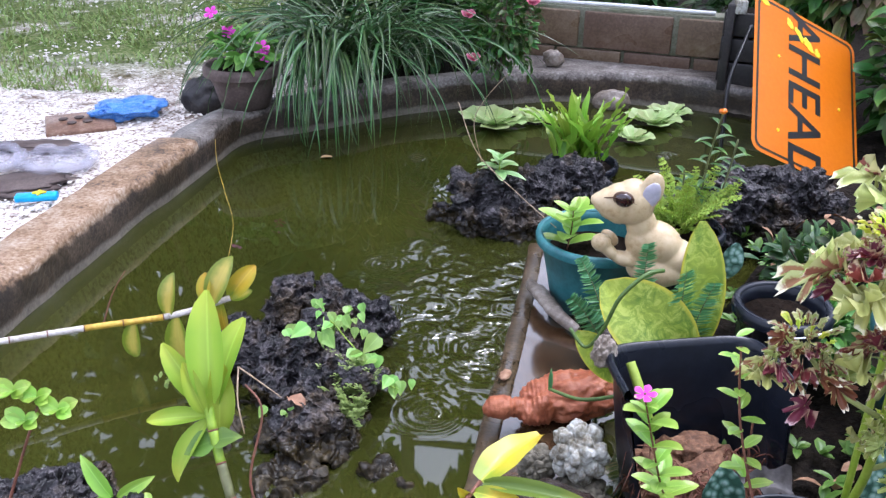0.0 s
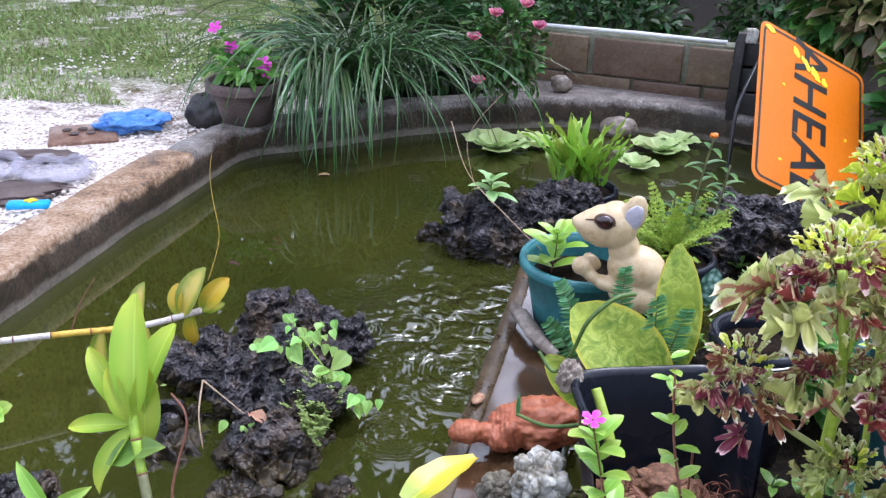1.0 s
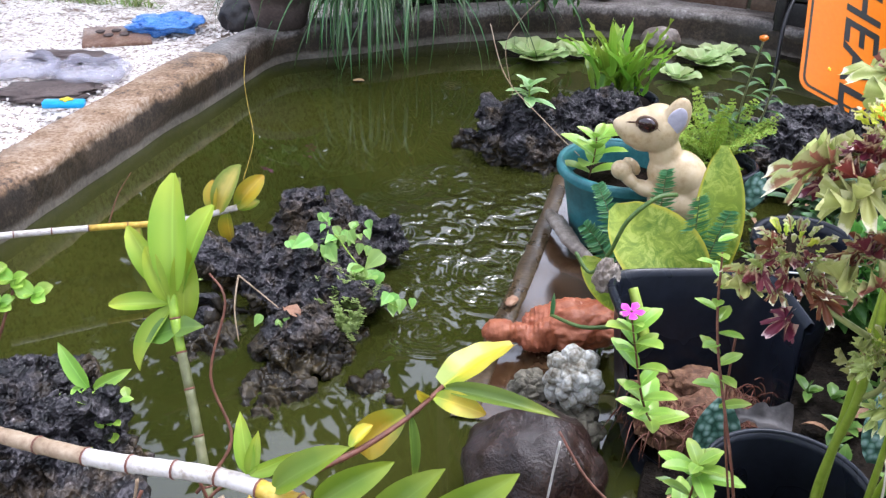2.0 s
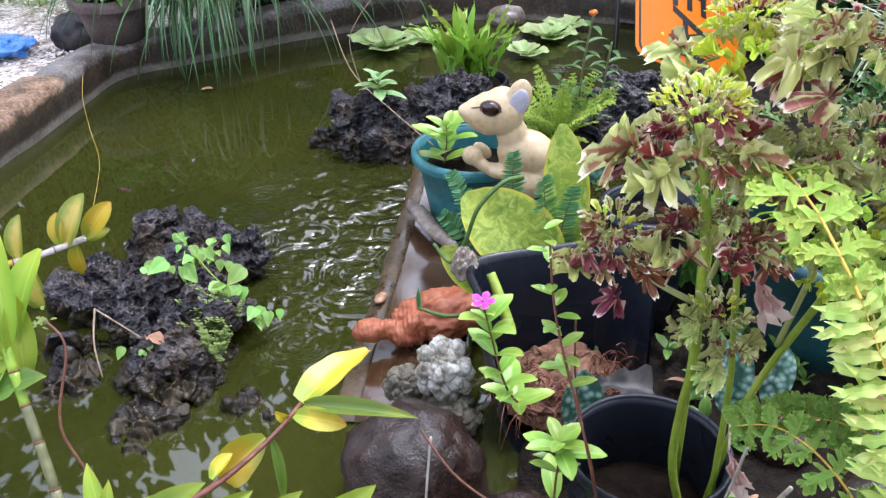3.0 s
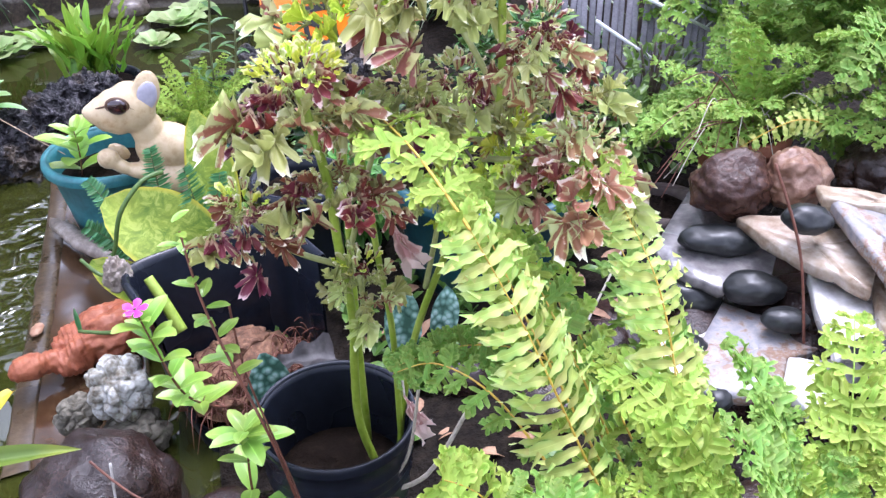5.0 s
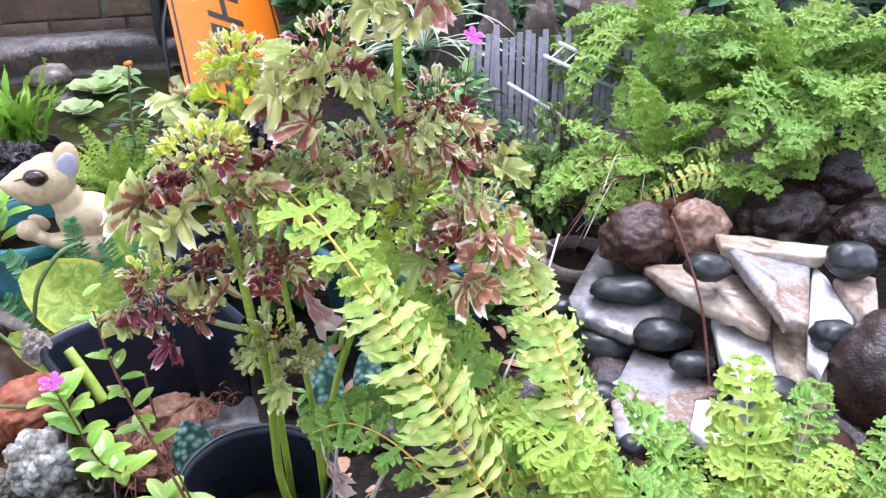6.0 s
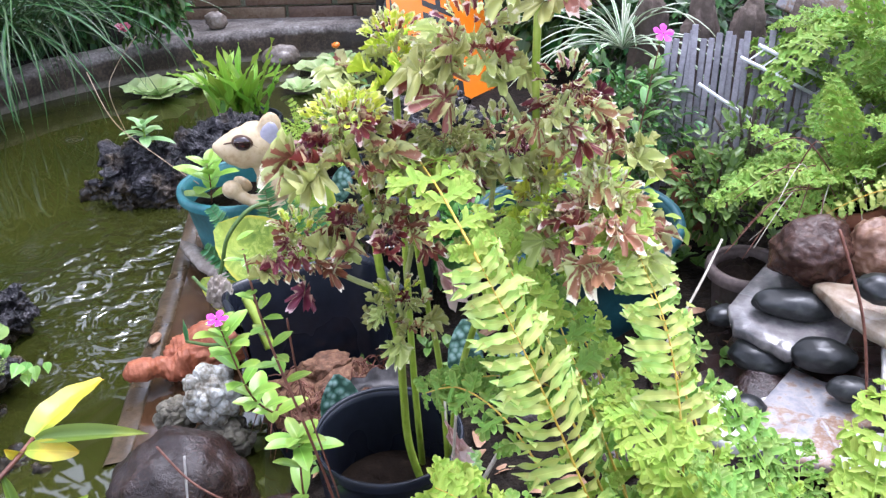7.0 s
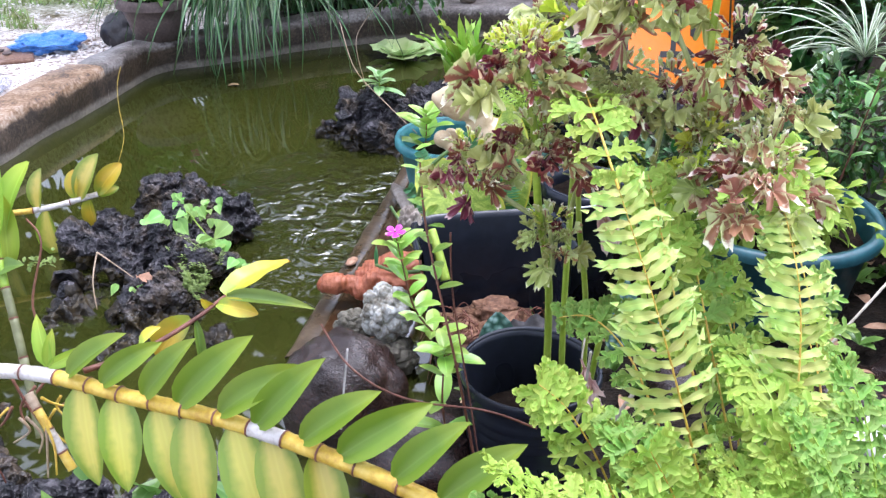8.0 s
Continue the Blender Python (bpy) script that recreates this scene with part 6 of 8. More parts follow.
# ---- ferns ----
def front_fern():
    f = empty("fern", (0.82, 0.52, 0.10), "bright yellow-green ruffled fern growing from among the stones", "fern")
    o = Vector((0.82, 0.52, 0.10))
    rel = lambda pts: [Vector(p) - o for p in pts]
    taper = lambda big: (lambda s: big * max(0.3, min(1.0, 0.55 + 1.4 * s) if s < 0.35 else 1.05 - 0.6 * (s - 0.35)))

    def one(pts, n, big, ruffled, seed, mat, w, up=(0, -0.75, 0.65)):
        b = Build()
        frond_along(b, rel(pts), n, taper(big), ruffled, seed, w, Vector(up))
        b.make("frond", [L[mat], M["cane_yellow"]], f)
    one([(0.735, 0.60, 0.36), (0.700, 0.655, 0.48), (0.660, 0.690, 0.60), (0.622, 0.735, 0.70)], 27, 0.062, False, 1, "fern_yellow", 0.0135)
    one([(0.622, 0.735, 0.70), (0.605, 0.80, 0.745), (0.600, 0.88, 0.755), (0.615, 0.94, 0.73)], 8, 0.046, True, 2, "fern", 0.017)
    one([(0.80, 0.60, 0.38), (0.815, 0.65, 0.50), (0.815, 0.70, 0.60), (0.805, 0.755, 0.665)], 25, 0.054, False, 3, "fern_yellow", 0.0130)
    one([(0.805, 0.755, 0.665), (0.80, 0.80, 0.69), (0.80, 0.85, 0.68)], 6, 0.042, True, 4, "fern", 0.017)
    one([(0.78, 0.62, 0.35), (0.745, 0.72, 0.50), (0.73, 0.80, 0.58), (0.72, 0.86, 0.60)], 10, 0.046, True, 5, "fern_deep", 0.017)
    one([(0.86, 0.62, 0.32), (0.87, 0.70, 0.45), (0.86, 0.78, 0.52)], 9, 0.045, True, 6, "fern", 0.017)
    one([(0.70, 0.66, 0.40), (0.66, 0.74, 0.48), (0.62, 0.80, 0.50), (0.58, 0.83, 0.48)], 9, 0.034, True, 7, "fern_deep", 0.014)
    one([(0.80, 0.76, 0.43), (0.735, 0.81, 0.468), (0.670, 0.84, 0.478), (0.600, 0.86, 0.462)], 19, 0.030, True, 27, "fern_deep", 0.015)
    one([(0.66, 0.56, 0.30), (0.62, 0.60, 0.42), (0.575, 0.62, 0.50), (0.54, 0.63, 0.53)], 13, 0.044, True, 8, "fern", 0.017)
    one([(0.72, 0.52, 0.32), (0.68, 0.54, 0.44), (0.64, 0.545, 0.52)], 12, 0.044, True, 9, "fern", 0.017)
    one([(0.82, 0.62, 0.32), (0.79, 0.74, 0.46), (0.765, 0.82, 0.55), (0.745, 0.88, 0.59)], 11, 0.048, True, 10, "fern", 0.017)
    one([(0.74, 0.66, 0.42), (0.705, 0.76, 0.55), (0.685, 0.81, 0.63), (0.675, 0.85, 0.67)], 11, 0.046, True, 11, "fern", 0.017)
    one([(0.88, 0.66, 0.32), (0.885, 0.76, 0.46), (0.87, 0.84, 0.56), (0.85, 0.90, 0.60)], 11, 0.048, True, 12, "fern_deep", 0.017)
    one([(0.80, 0.70, 0.32), (0.80, 0.80, 0.44), (0.81, 0.88, 0.50)], 10, 0.046, True, 13, "fern_deep", 0.017)
    rg = random.Random(5)
    kinds = [frond_mesh(L["fern"], 0.20, b, 12, 0.044, True, 20 + i, 0.016) for i, b in enumerate((0.4, 0.8, 1.2))] + [frond_mesh(L["fern_deep"], 0.19, 0.7, 12, 0.042, True, 30, 0.016)]
    for i in range(46):
        t = rg.uniform(0, math.tau)
        far = rg.random() ** 0.6
        at = Vector((0.86 + 0.26 * far * math.cos(t), 0.475 + 0.12 * far * math.sin(t), 0.31 + 0.17 * rg.random() * (1 - 0.4 * far)))
        d = Vector((math.cos(t) * far, math.sin(t) * far * 0.8, rg.uniform(0.6, 1.4)))
        put("frond", kinds[rg.randrange(4)], f, aim(at - o, d, (0, 0, 1), rg.uniform(0.7, 1.15), rg.uniform(-0.6, 0.6)))


def clump(name, label, at, kinds, n, spread, tall, seed, scale=1.0, low=0.1, high=1.0, mats=None):
    """A crown of fronds that spring from one place."""
    f = empty(name, at, label, "fern")
    rg = random.Random(seed)
    for i in range(n):
        d = on_dome(rg, low, high)
        p = Vector((d.x * spread * rg.random(), d.y * spread * rg.random(), rg.uniform(0, tall)))
        put("frond", kinds[rg.randrange(len(kinds))], f, aim(p, d, (0, 0, 1), scale * rg.uniform(0.7, 1.2), rg.uniform(-0.4, 0.4)))
    return f


front_fern()
ruff = [frond_mesh(L["fern_mid"], 0.27, b, 13, 0.050, True, 40 + i, 0.018) for i, b in enumerate((0.6, 1.0, 1.5))]
ruff_deep = [frond_mesh(L["fern_deep"], 0.25, b, 13, 0.048, True, 50 + i, 0.018) for i, b in enumerate((0.7, 1.3))]
bony = [frond_mesh(L["fern_yellow"], 0.24, b, 18, 0.030, False, 60 + i, 0.011) for i, b in enumerate((0.7, 1.2))]
clump("fern", "large bright green ruffled fern above the stone cascade", (1.87, 1.27, 0.42), ruff + ruff_deep + ruff_deep, 58, 0.15, 0.18, 3, 1.0, 0.0)
clump("fern", "ruffled fern in a terracotta pot", (1.58, 1.33, 0.35), ruff[1:] + ruff_deep + ruff + bony[:1], 36, 0.07, 0.06, 5, 0.82, -0.15)
clump("fern", "green fern hanging over black rocks", (1.95, 1.12, 0.46), ruff + ruff_deep, 32, 0.15, 0.12, 7, 1.0, -0.2)
clump("fern", "ruffled fern at the back of the garden", (1.85, 1.62, 0.42), ruff_deep + ruff, 30, 0.15, 0.2, 8, 1.0, 0.0)
clump("fern", "light green small fern in a black pot", (0.655, 2.22, 0.19), [frond_mesh(L["fern"], 0.17, b, 16, 0.022, True, 70 + i, 0.008) for i, b in enumerate((0.3, 0.6))], 26, 0.06, 0.02, 9, 0.95, 0.45)


def yellow_frond():
    f = empty("fern_frond", (1.56, 1.14, 0.44), "single yellowing fern frond hanging over the brown rock", "fern")
    b = Build()
    frond_along(b, [(0, 0, 0), (-0.06, 0.02, 0.015), (-0.12, 0.06, -0.03), (-0.185, 0.10, -0.10)], 15, lambda s: 0.036 * (1.1 - 0.6 * s), False, 9, 0.013, Vector((-0.4, -0.6, 0.7)))
    b.make("frond", [L["fern_yellow"], M["cane_yellow"]], f)


yellow_frond()


# ---- orchids ----
def cane(parent, pts, r, mats, joints, name="cane"):
    """A jointed cane: one piece a joint, swelling a little between the rings."""
    line = curve(pts, 12)
    n = len(line) - 1
    for j in range(joints):
        a, b = j / joints * n, (j + 1) / joints * n
        seg = []
        for k in range(7):
            x = a + (b - a) * k / 6
            i = min(int(x), n - 1)
            seg.append(line[i].lerp(line[i + 1], x - i))
        radii = [r * (0.93 + 0.10 * math.sin(math.pi * k / 6)) for k in range(7)]
        radii[0] = radii[-1] = r * 1.08
        Build().tube(seg, radii, 10).make(name, mats[j % len(mats)], parent)
        if j:
            d = (seg[1] - seg[0]).normalized()
            Build().tube([seg[0] - d * 0.0012, seg[0] + d * 0.0012], r * 1.13, 10).make("node_ring", M["twig"], parent)
    return line


def big_orchid():
    """The near cane with two ranks of leaves."""
    o = Vector((-0.09, 0.82, 0.39))
    p = empty("orchid", o, "orchid with a thick yellow and white jointed cane and leaf ranks", "orchid")
    pts = [Vector(q) - o for q in ((-0.46, 0.90, 0.345), (-0.26, 0.84, 0.375), (-0.09, 0.815, 0.39), (0.06, 0.765, 0.392), (0.20, 0.715, 0.397), (0.34, 0.655, 0.392), (0.48, 0.585, 0.382))]
    w, y = M["cane_white"], M["cane_yellow"]
    line = cane(p, pts, 0.0098, [M["cane_brown"], M["cane_brown"], M["cane_brown"], w, w, w, w, y, y, y, y, y, y, w, y, y, y, y, y], 19)
    top = [leaf_mesh("leaf", L["orchid"], 0.112, 0.039, b2, 0.55, 9, SPEAR, seed=k, twist=tw) for k, (b2, tw) in enumerate(((0.5, 0.25), (0.8, -0.2), (0.35, 0.4)))]
    old = [leaf_mesh("leaf", L["orchid_old"], 0.10, 0.040, 0.35, 0.35, 8, SPEAR, seed=k) for k in range(3)]
    n = len(line) - 1
    rg = random.Random(4)
    for k in range(10):
        s = 0.395 + 0.062 * k
        i = min(n - 1, int(s * n))
        d = (line[i + 1] - line[i]).normalized()
        put("leaf", top[k % 3], p, aim(line[i] + Vector((0, 0, 0.008)), d * 0.80 + Vector((0, 0.22, 0.80)) + Vector((rg.uniform(-.1, .1), 0, rg.uniform(-.1, .1))), (-0.55, -0.75, 0.35), rg.uniform(0.84, 1.0) if k < 3 else rg.uniform(1.0, 1.22), rg.uniform(-0.25, 0.25)))
        if k < 7:
            put("leaf", old[k % 3], p, aim(line[i] - Vector((-0.015, 0, 0.006)), d * 0.18 + Vector((0.02, -0.42, -0.80)) + Vector((rg.uniform(-.1, .1), 0, 0)), (0.1, -0.9, 0.45), rg.uniform(1.25, 1.55), rg.uniform(-0.3, 0.3)))
    shoot = leaf_mesh("shoot_leaf", L["orchid_pale"], 0.07, 0.022, 0.4, 0.5, 6, SPEAR)
    for d, s in (((-0.15, 0.2, 1), 1.0), ((0.2, 0.1, 0.9), 0.75), ((0.75, 0.1, 0.35), 0.85)):
        put("shoot_leaf", shoot, p, aim(Vector((0.02, -0.005, 0.012)), d, (0.2, -1, 0.2), s))
    cane(p, [Vector(q) - o for q in ((-0.115, 0.83, 0.345), (-0.085, 0.805, 0.305), (-0.055, 0.785, 0.255))], 0.0062, [M["cane_brown"], y, w, y], 4, "old_cane")
    rq = random.Random(19)
    for k in range(26):
        q = Vector((rq.uniform(-0.24, -0.02), rq.uniform(0.80, 0.88), rq.uniform(0.28, 0.35))) - o
        d = Vector((rq.uniform(-0.06, 0.06), rq.uniform(-0.03, 0.03), rq.uniform(-0.10, -0.03)))
        stem(p, [q, q + d * 0.5 + Vector((rq.uniform(-0.02, 0.02), 0, 0)), q + d], 0.0024, 0.0012, M[("cane_yellow", "twig", "cane_brown", "twig")[k % 4]], "aerial_root", 5, 4)
    # the spray of yellow leaves
    stem(p, [Vector(q) - o for q in ((-0.03, 0.825, 0.388), (0.03, 0.880, 0.385), (0.085, 0.935, 0.398), (0.119, 0.984, 0.409))], 0.0044, 0.0026, M["twig"], "stalk")
    sheath = leaf_mesh("sheath", L["orchid_yellow"], 0.030, 0.016, 0.2, 0.9, 5, OVAL)
    long_y = leaf_mesh("yellow_leaf", L["orchid_yellow"], 0.10, 0.042, 0.45, 0.40, 12, lambda s: SPEAR(min(1.0, 0.05 + 0.88 * s)), cols=3, wave=0.025, twist=0.25, seed=3)
    short_y = leaf_mesh("yellow_leaf", L["orchid_yellow"], 0.064, 0.026, 0.5, 0.35, 10, OVAL, cols=3, wave=0.04, twist=-0.3, seed=5)
    broad_y = leaf_mesh("yellow_leaf", L["orchid_yellow"], 0.085, 0.046, 0.7, 0.5, 10, OVAL, cols=3, wave=0.04, twist=0.3, seed=8)
    gl = leaf_mesh("leaf", L["orchid_deep"], 0.145, 0.023, 0.5, 0.8, 10, SPEAR, cols=2, twist=0.3)
    b0 = Vector((0.119, 0.984, 0.409)) - o
    put("yellow_leaf", long_y, p, aim(b0, (0.076, 0.074, 0.034), (-0.45, -0.55, 0.75), 1.16))
    put("yellow_leaf", short_y, p, aim(b0 + Vector((-0.008, -0.016, -0.004)), (0.062, -0.030, 0.010), (0.0, -0.6, 0.8), 1.05))
    put("leaf", gl, p, aim(b0 + Vector((0.004, -0.006, 0.002)), (0.126, -0.060, 0.035), (0.25, -0.6, 0.75), 1.0))
    put("sheath", sheath, p, aim(b0 + Vector((-0.012, -0.014, -0.012)), (-0.5, -0.3, 0.6), (-0.3, -0.8, 0.5), 0.9))
    b1 = Vector((0.080, 0.940, 0.396)) - o
    put("yellow_leaf", broad_y, p, aim(b1, (-0.060, -0.016, -0.045), (-0.2, -0.7, 0.7), 1.05))
    put("leaf", gl, p, aim(b1 + Vector((0.006, 0.0, -0.002)), (0.02, -0.05, -0.09), (0.5, -0.8, 0.2), 0.62))
    put("sheath", sheath, p, aim(b1 + Vector((-0.055, -0.055, -0.008)), (0.4, 0.5, 0.3), (-0.4, -0.6, 0.6), 1.2))


def tall_orchid():
    """The upright cane with a tuft of pale leaves."""
    o = Vector((-0.165, 0.91, 0.20))
    p = empty("orchid", o, "upright dendrobium orchid cane with broad pale green leaves", "orchid")
    pts = [Vector(q) - o for q in ((-0.165, 0.91, 0.20), (-0.184, 0.95, 0.279), (-0.212, 1.00, 0.352), (-0.236, 1.04, 0.405), (-0.252, 1.072, 0.455))]
    line = cane(p, pts, 0.0066, [M["cane_green"], M["cane_green"], M["cane_green"], M["cane_green"], M["green_stem"], M["green_stem"]], 6)
    pale = [leaf_mesh("leaf", L["orchid_pale"], 0.10, 0.033, b2, 0.8, 9, OVAL, seed=k, twist=tw) for k, (b2, tw) in enumerate(((0.35, 0.2), (0.65, -0.3)))]
    top = Vector((-0.252, 1.072, 0.455)) - o
    for at, d, up, s, k in (((0.004, 0.0, 0.0), (-0.02, 0.28, 1.0), (0.15, -1, 0.2), 1.42, 0), ((0.010, 0.012, -0.01), (0.16, 0.25, 1.0), (-0.5, -1, 0.2), 1.15, 1), ((-0.006, 0.010, -0.01), (-0.55, 0.15, 0.85), (0.4, -1, 0.3), 0.95, 0),
                            ((-0.004, -0.006, -0.012), (-0.22, -0.10, 0.9), (0.3, -1, 0.1), 0.72, 1), ((-0.004, -0.004, -0.02), (-0.95, -0.25, 0.12), (0.1, -0.55, 0.9), 0.72, 0),
                            ((0.0, -0.006, -0.025), (-0.42, -0.45, -0.55), (-0.35, -0.8, 0.6), 0.92, 1), ((0.010, 0.0, -0.055), (0.10, 0.12, 1.0), (0.6, -1, 0.1), 1.05, 0)):
        put("leaf", pale[k], p, aim(top + Vector(at), d, up, s * 1.08))
    mid = Vector((-0.240, 1.045, 0.412)) - o
    rd = leaf_mesh("round_leaf", L["herb"], 0.045, 0.036, 0.6, 0.3, 6, HEART)
    put("round_leaf", rd, p, aim(mid, (-0.9, -0.2, -0.25), (0, -0.5, 0.9), 1.1))
    put("round_leaf", rd, p, aim(mid, (0.8, -0.1, 0.35), (0, -0.5, 0.9), 0.9))
    stem(p, [Vector(q) - o for q in ((-0.19, 0.93, 0.24), (-0.155, 0.98, 0.29), (-0.19, 1.02, 0.36), (-0.175, 1.06, 0.45), (-0.20, 1.08, 0.48))], 0.0024, 0.0014, M["twig"], "root")


def far_orchid():
    o = Vector((-0.60, 1.90, 0.10))
    p = empty("orchid", o + Vector((0.035, -0.045, 0.03)), "slender orchid cane with yellowing leaves leaning over the water", "orchid")
    pts = [Vector(q) - o for q in ((-0.985, 1.715, 0.11), (-0.88, 1.77, 0.103), (-0.76, 1.83, 0.095), (-0.62, 1.89, 0.09), (-0.50, 1.95, 0.105))]
    cane(p, pts, 0.0075, [M["cane_white"], M["cane_white"], M["cane_white"], M["cane_yellow"], M["cane_yellow"]], 7)
    lf = [leaf_mesh("leaf", L["orchid_old"], 0.11, 0.055, 0.5, 0.45, 8, OVAL, twist=0.25), leaf_mesh("leaf", L["orchid_yellow"], 0.10, 0.050, 0.6, 0.45, 8, OVAL, twist=-0.25)]
    for at, d, s, k in (((-0.63, 1.89, 0.09), (0.1, 0.05, 1), 0.95, 0), ((-0.61, 1.89, 0.085), (0.0, -0.25, -1), 1.15, 0), ((-0.70, 1.86, 0.09), (-0.12, -0.25, -0.8), 0.85, 0), ((-0.54, 1.93, 0.10), (0.35, 0.1, 0.9), 1.15, 0),
                        ((-0.52, 1.94, 0.10), (0.0, -0.2, -1), 1.0, 1), ((-0.50, 1.95, 0.105), (0.5, 0.1, 0.75), 1.0, 1), ((-0.55, 1.93, 0.10), (-0.1, 0.1, 0.9), 0.75, 1), ((-0.50, 1.95, 0.105), (0.9, 0.1, 0.3), 0.5, 0)):
        put("leaf", lf[k], p, aim(Vector(at) - o, d, (-0.3, -1, 0.3), s))
    stem(p, [Vector(q) - o for q in ((-0.76, 1.83, 0.095), (-0.74, 1.86, 0.16), (-0.71, 1.88, 0.21))], 0.002, 0.001, M["twig"], "twig")


big_orchid()
tall_orchid()
far_orchid()


# ---- small plants among the pots ----
def vinca(at, pts, n, label, flowers, leaf=0.05, seed=1, wide=0.5, leaf_kind="vinca"):
    v = empty("vinca", at, label, "plant")
    o = Vector(at)
    line = curve([Vector(p) - o for p in pts], 10)
    Build().tube(line, [0.0022 - 0.0010 * i / len(line) for i in range(len(line))], 6).make("stem", M["twig"], v)
    me = leaf_mesh("leaf", L[leaf_kind], leaf, leaf * wide, 0.45, 0.3, 6, OVAL)
    rg = random.Random(seed)
    for k in range(n):
        q = 0.25 + 0.75 * k / (n - 1)
        i = min(len(line) - 1, int(q * (len(line) - 1)))
        for sg in (0, math.pi):
            t = k * 1.45 + sg + rg.uniform(-0.2, 0.2)
            put("leaf", me, v, aim(line[i], (math.cos(t), math.sin(t), 0.35 + 0.5 * q), (0, 0, 1), rg.uniform(0.8, 1.15) * (1.0 - 0.45 * q * (k > n - 3))))
    for at2, way, size in flowers:
        flower(v, Vector(at2) - o, way, size, "petal")
    return v


vinca((0.45, 1.27, 0.10), [(0.46, 1.27, 0.12), (0.42, 1.20, 0.20), (0.385, 1.13, 0.30), (0.365, 1.14, 0.38), (0.356, 1.15, 0.42)], 12, "vinca seedling with light green leaves and one magenta flower", [((0.354, 1.15, 0.432), (-0.1, -0.2, 1.0), 0.018)], 0.050, 2, 0.5)
star = vinca((0.44, 1.0, 0.10), [(0.445, 0.995, 0.12), (0.435, 0.985, 0.22), (0.438, 0.98, 0.315)], 4, "young plant with a star of light green leaves", [], 0.060, 5, 0.42)
ray = leaf_mesh("leaf", L["vinca"], 0.056, 0.026, 0.5, 0.3, 6, OVAL)
for k in range(9):
    put("leaf", ray, star, aim((-0.002, -0.02, 0.205 + 0.003 * k), (math.cos(k * 2.399), math.sin(k * 2.399), 0.12 + 0.08 * k), (0, 0, 1), 1.1 - 0.06 * k))
vinca((0.352, 2.16, 0.17), [(0.352, 2.16, 0.14), (0.36, 2.14, 0.22), (0.36, 2.13, 0.28)], 6, "light green seedling in the teal pot", [], 0.105, 7, 0.52)
tuft = empty("seedling", (0.185, 2.62, 0.10), "seedling with pale blue-green leaves on the lava rock", "plant")
stem(tuft, [(0, 0, 0), (0.004, -0.004, 0.07), (0.004, -0.006, 0.13)], 0.003, 0.0018, M["green_stem"])
paddle = leaf_mesh("leaf", L["seedling"], 0.075, 0.034, 0.5, 0.3, 7, OVAL)
for k in range(11):
    put("leaf", paddle, tuft, aim((0.004, -0.005, 0.085 + 0.005 * k), (math.cos(k * 2.399), math.sin(k * 2.399), -0.05 + 0.10 * k), (0, 0, 1), 1.15 - 0.05 * k))
stray = vinca((-0.78, 3.45, 0.28), [(-0.78, 3.45, 0.27), (-0.79, 3.43, 0.36), (-0.86, 3.42, 0.46)], 9, "vinca with magenta flowers in a dark clay pot", [((-0.885, 3.42, 0.49), (-0.2, -0.7, 0.7), 0.030), ((-0.82, 3.40, 0.425), (0, -0.8, 0.6), 0.030), ((-0.69, 3.36, 0.375), (0.1, -0.8, 0.6), 0.032), ((-0.675, 3.355, 0.345), (0.1, -0.9, 0.4), 0.026)], 0.075, 3, 0.5, "herb")
vinca((-0.72, 3.42, 0.28), [(-0.74, 3.43, 0.27), (-0.71, 3.39, 0.32), (-0.69, 3.37, 0.36)], 7, "leafy vinca shoot in the dark clay pot", [], 0.07, 13, 0.5, "herb")
vinca((1.28, 1.68, 0.30), [(1.28, 1.68, 0.28), (1.30, 1.67, 0.45), (1.318, 1.66, 0.60)], 8, "vinca with one magenta flower growing in the tub", [((1.322, 1.655, 0.625), (0, -0.6, 0.7), 0.024)], 0.06, 4, 0.4, "herb")


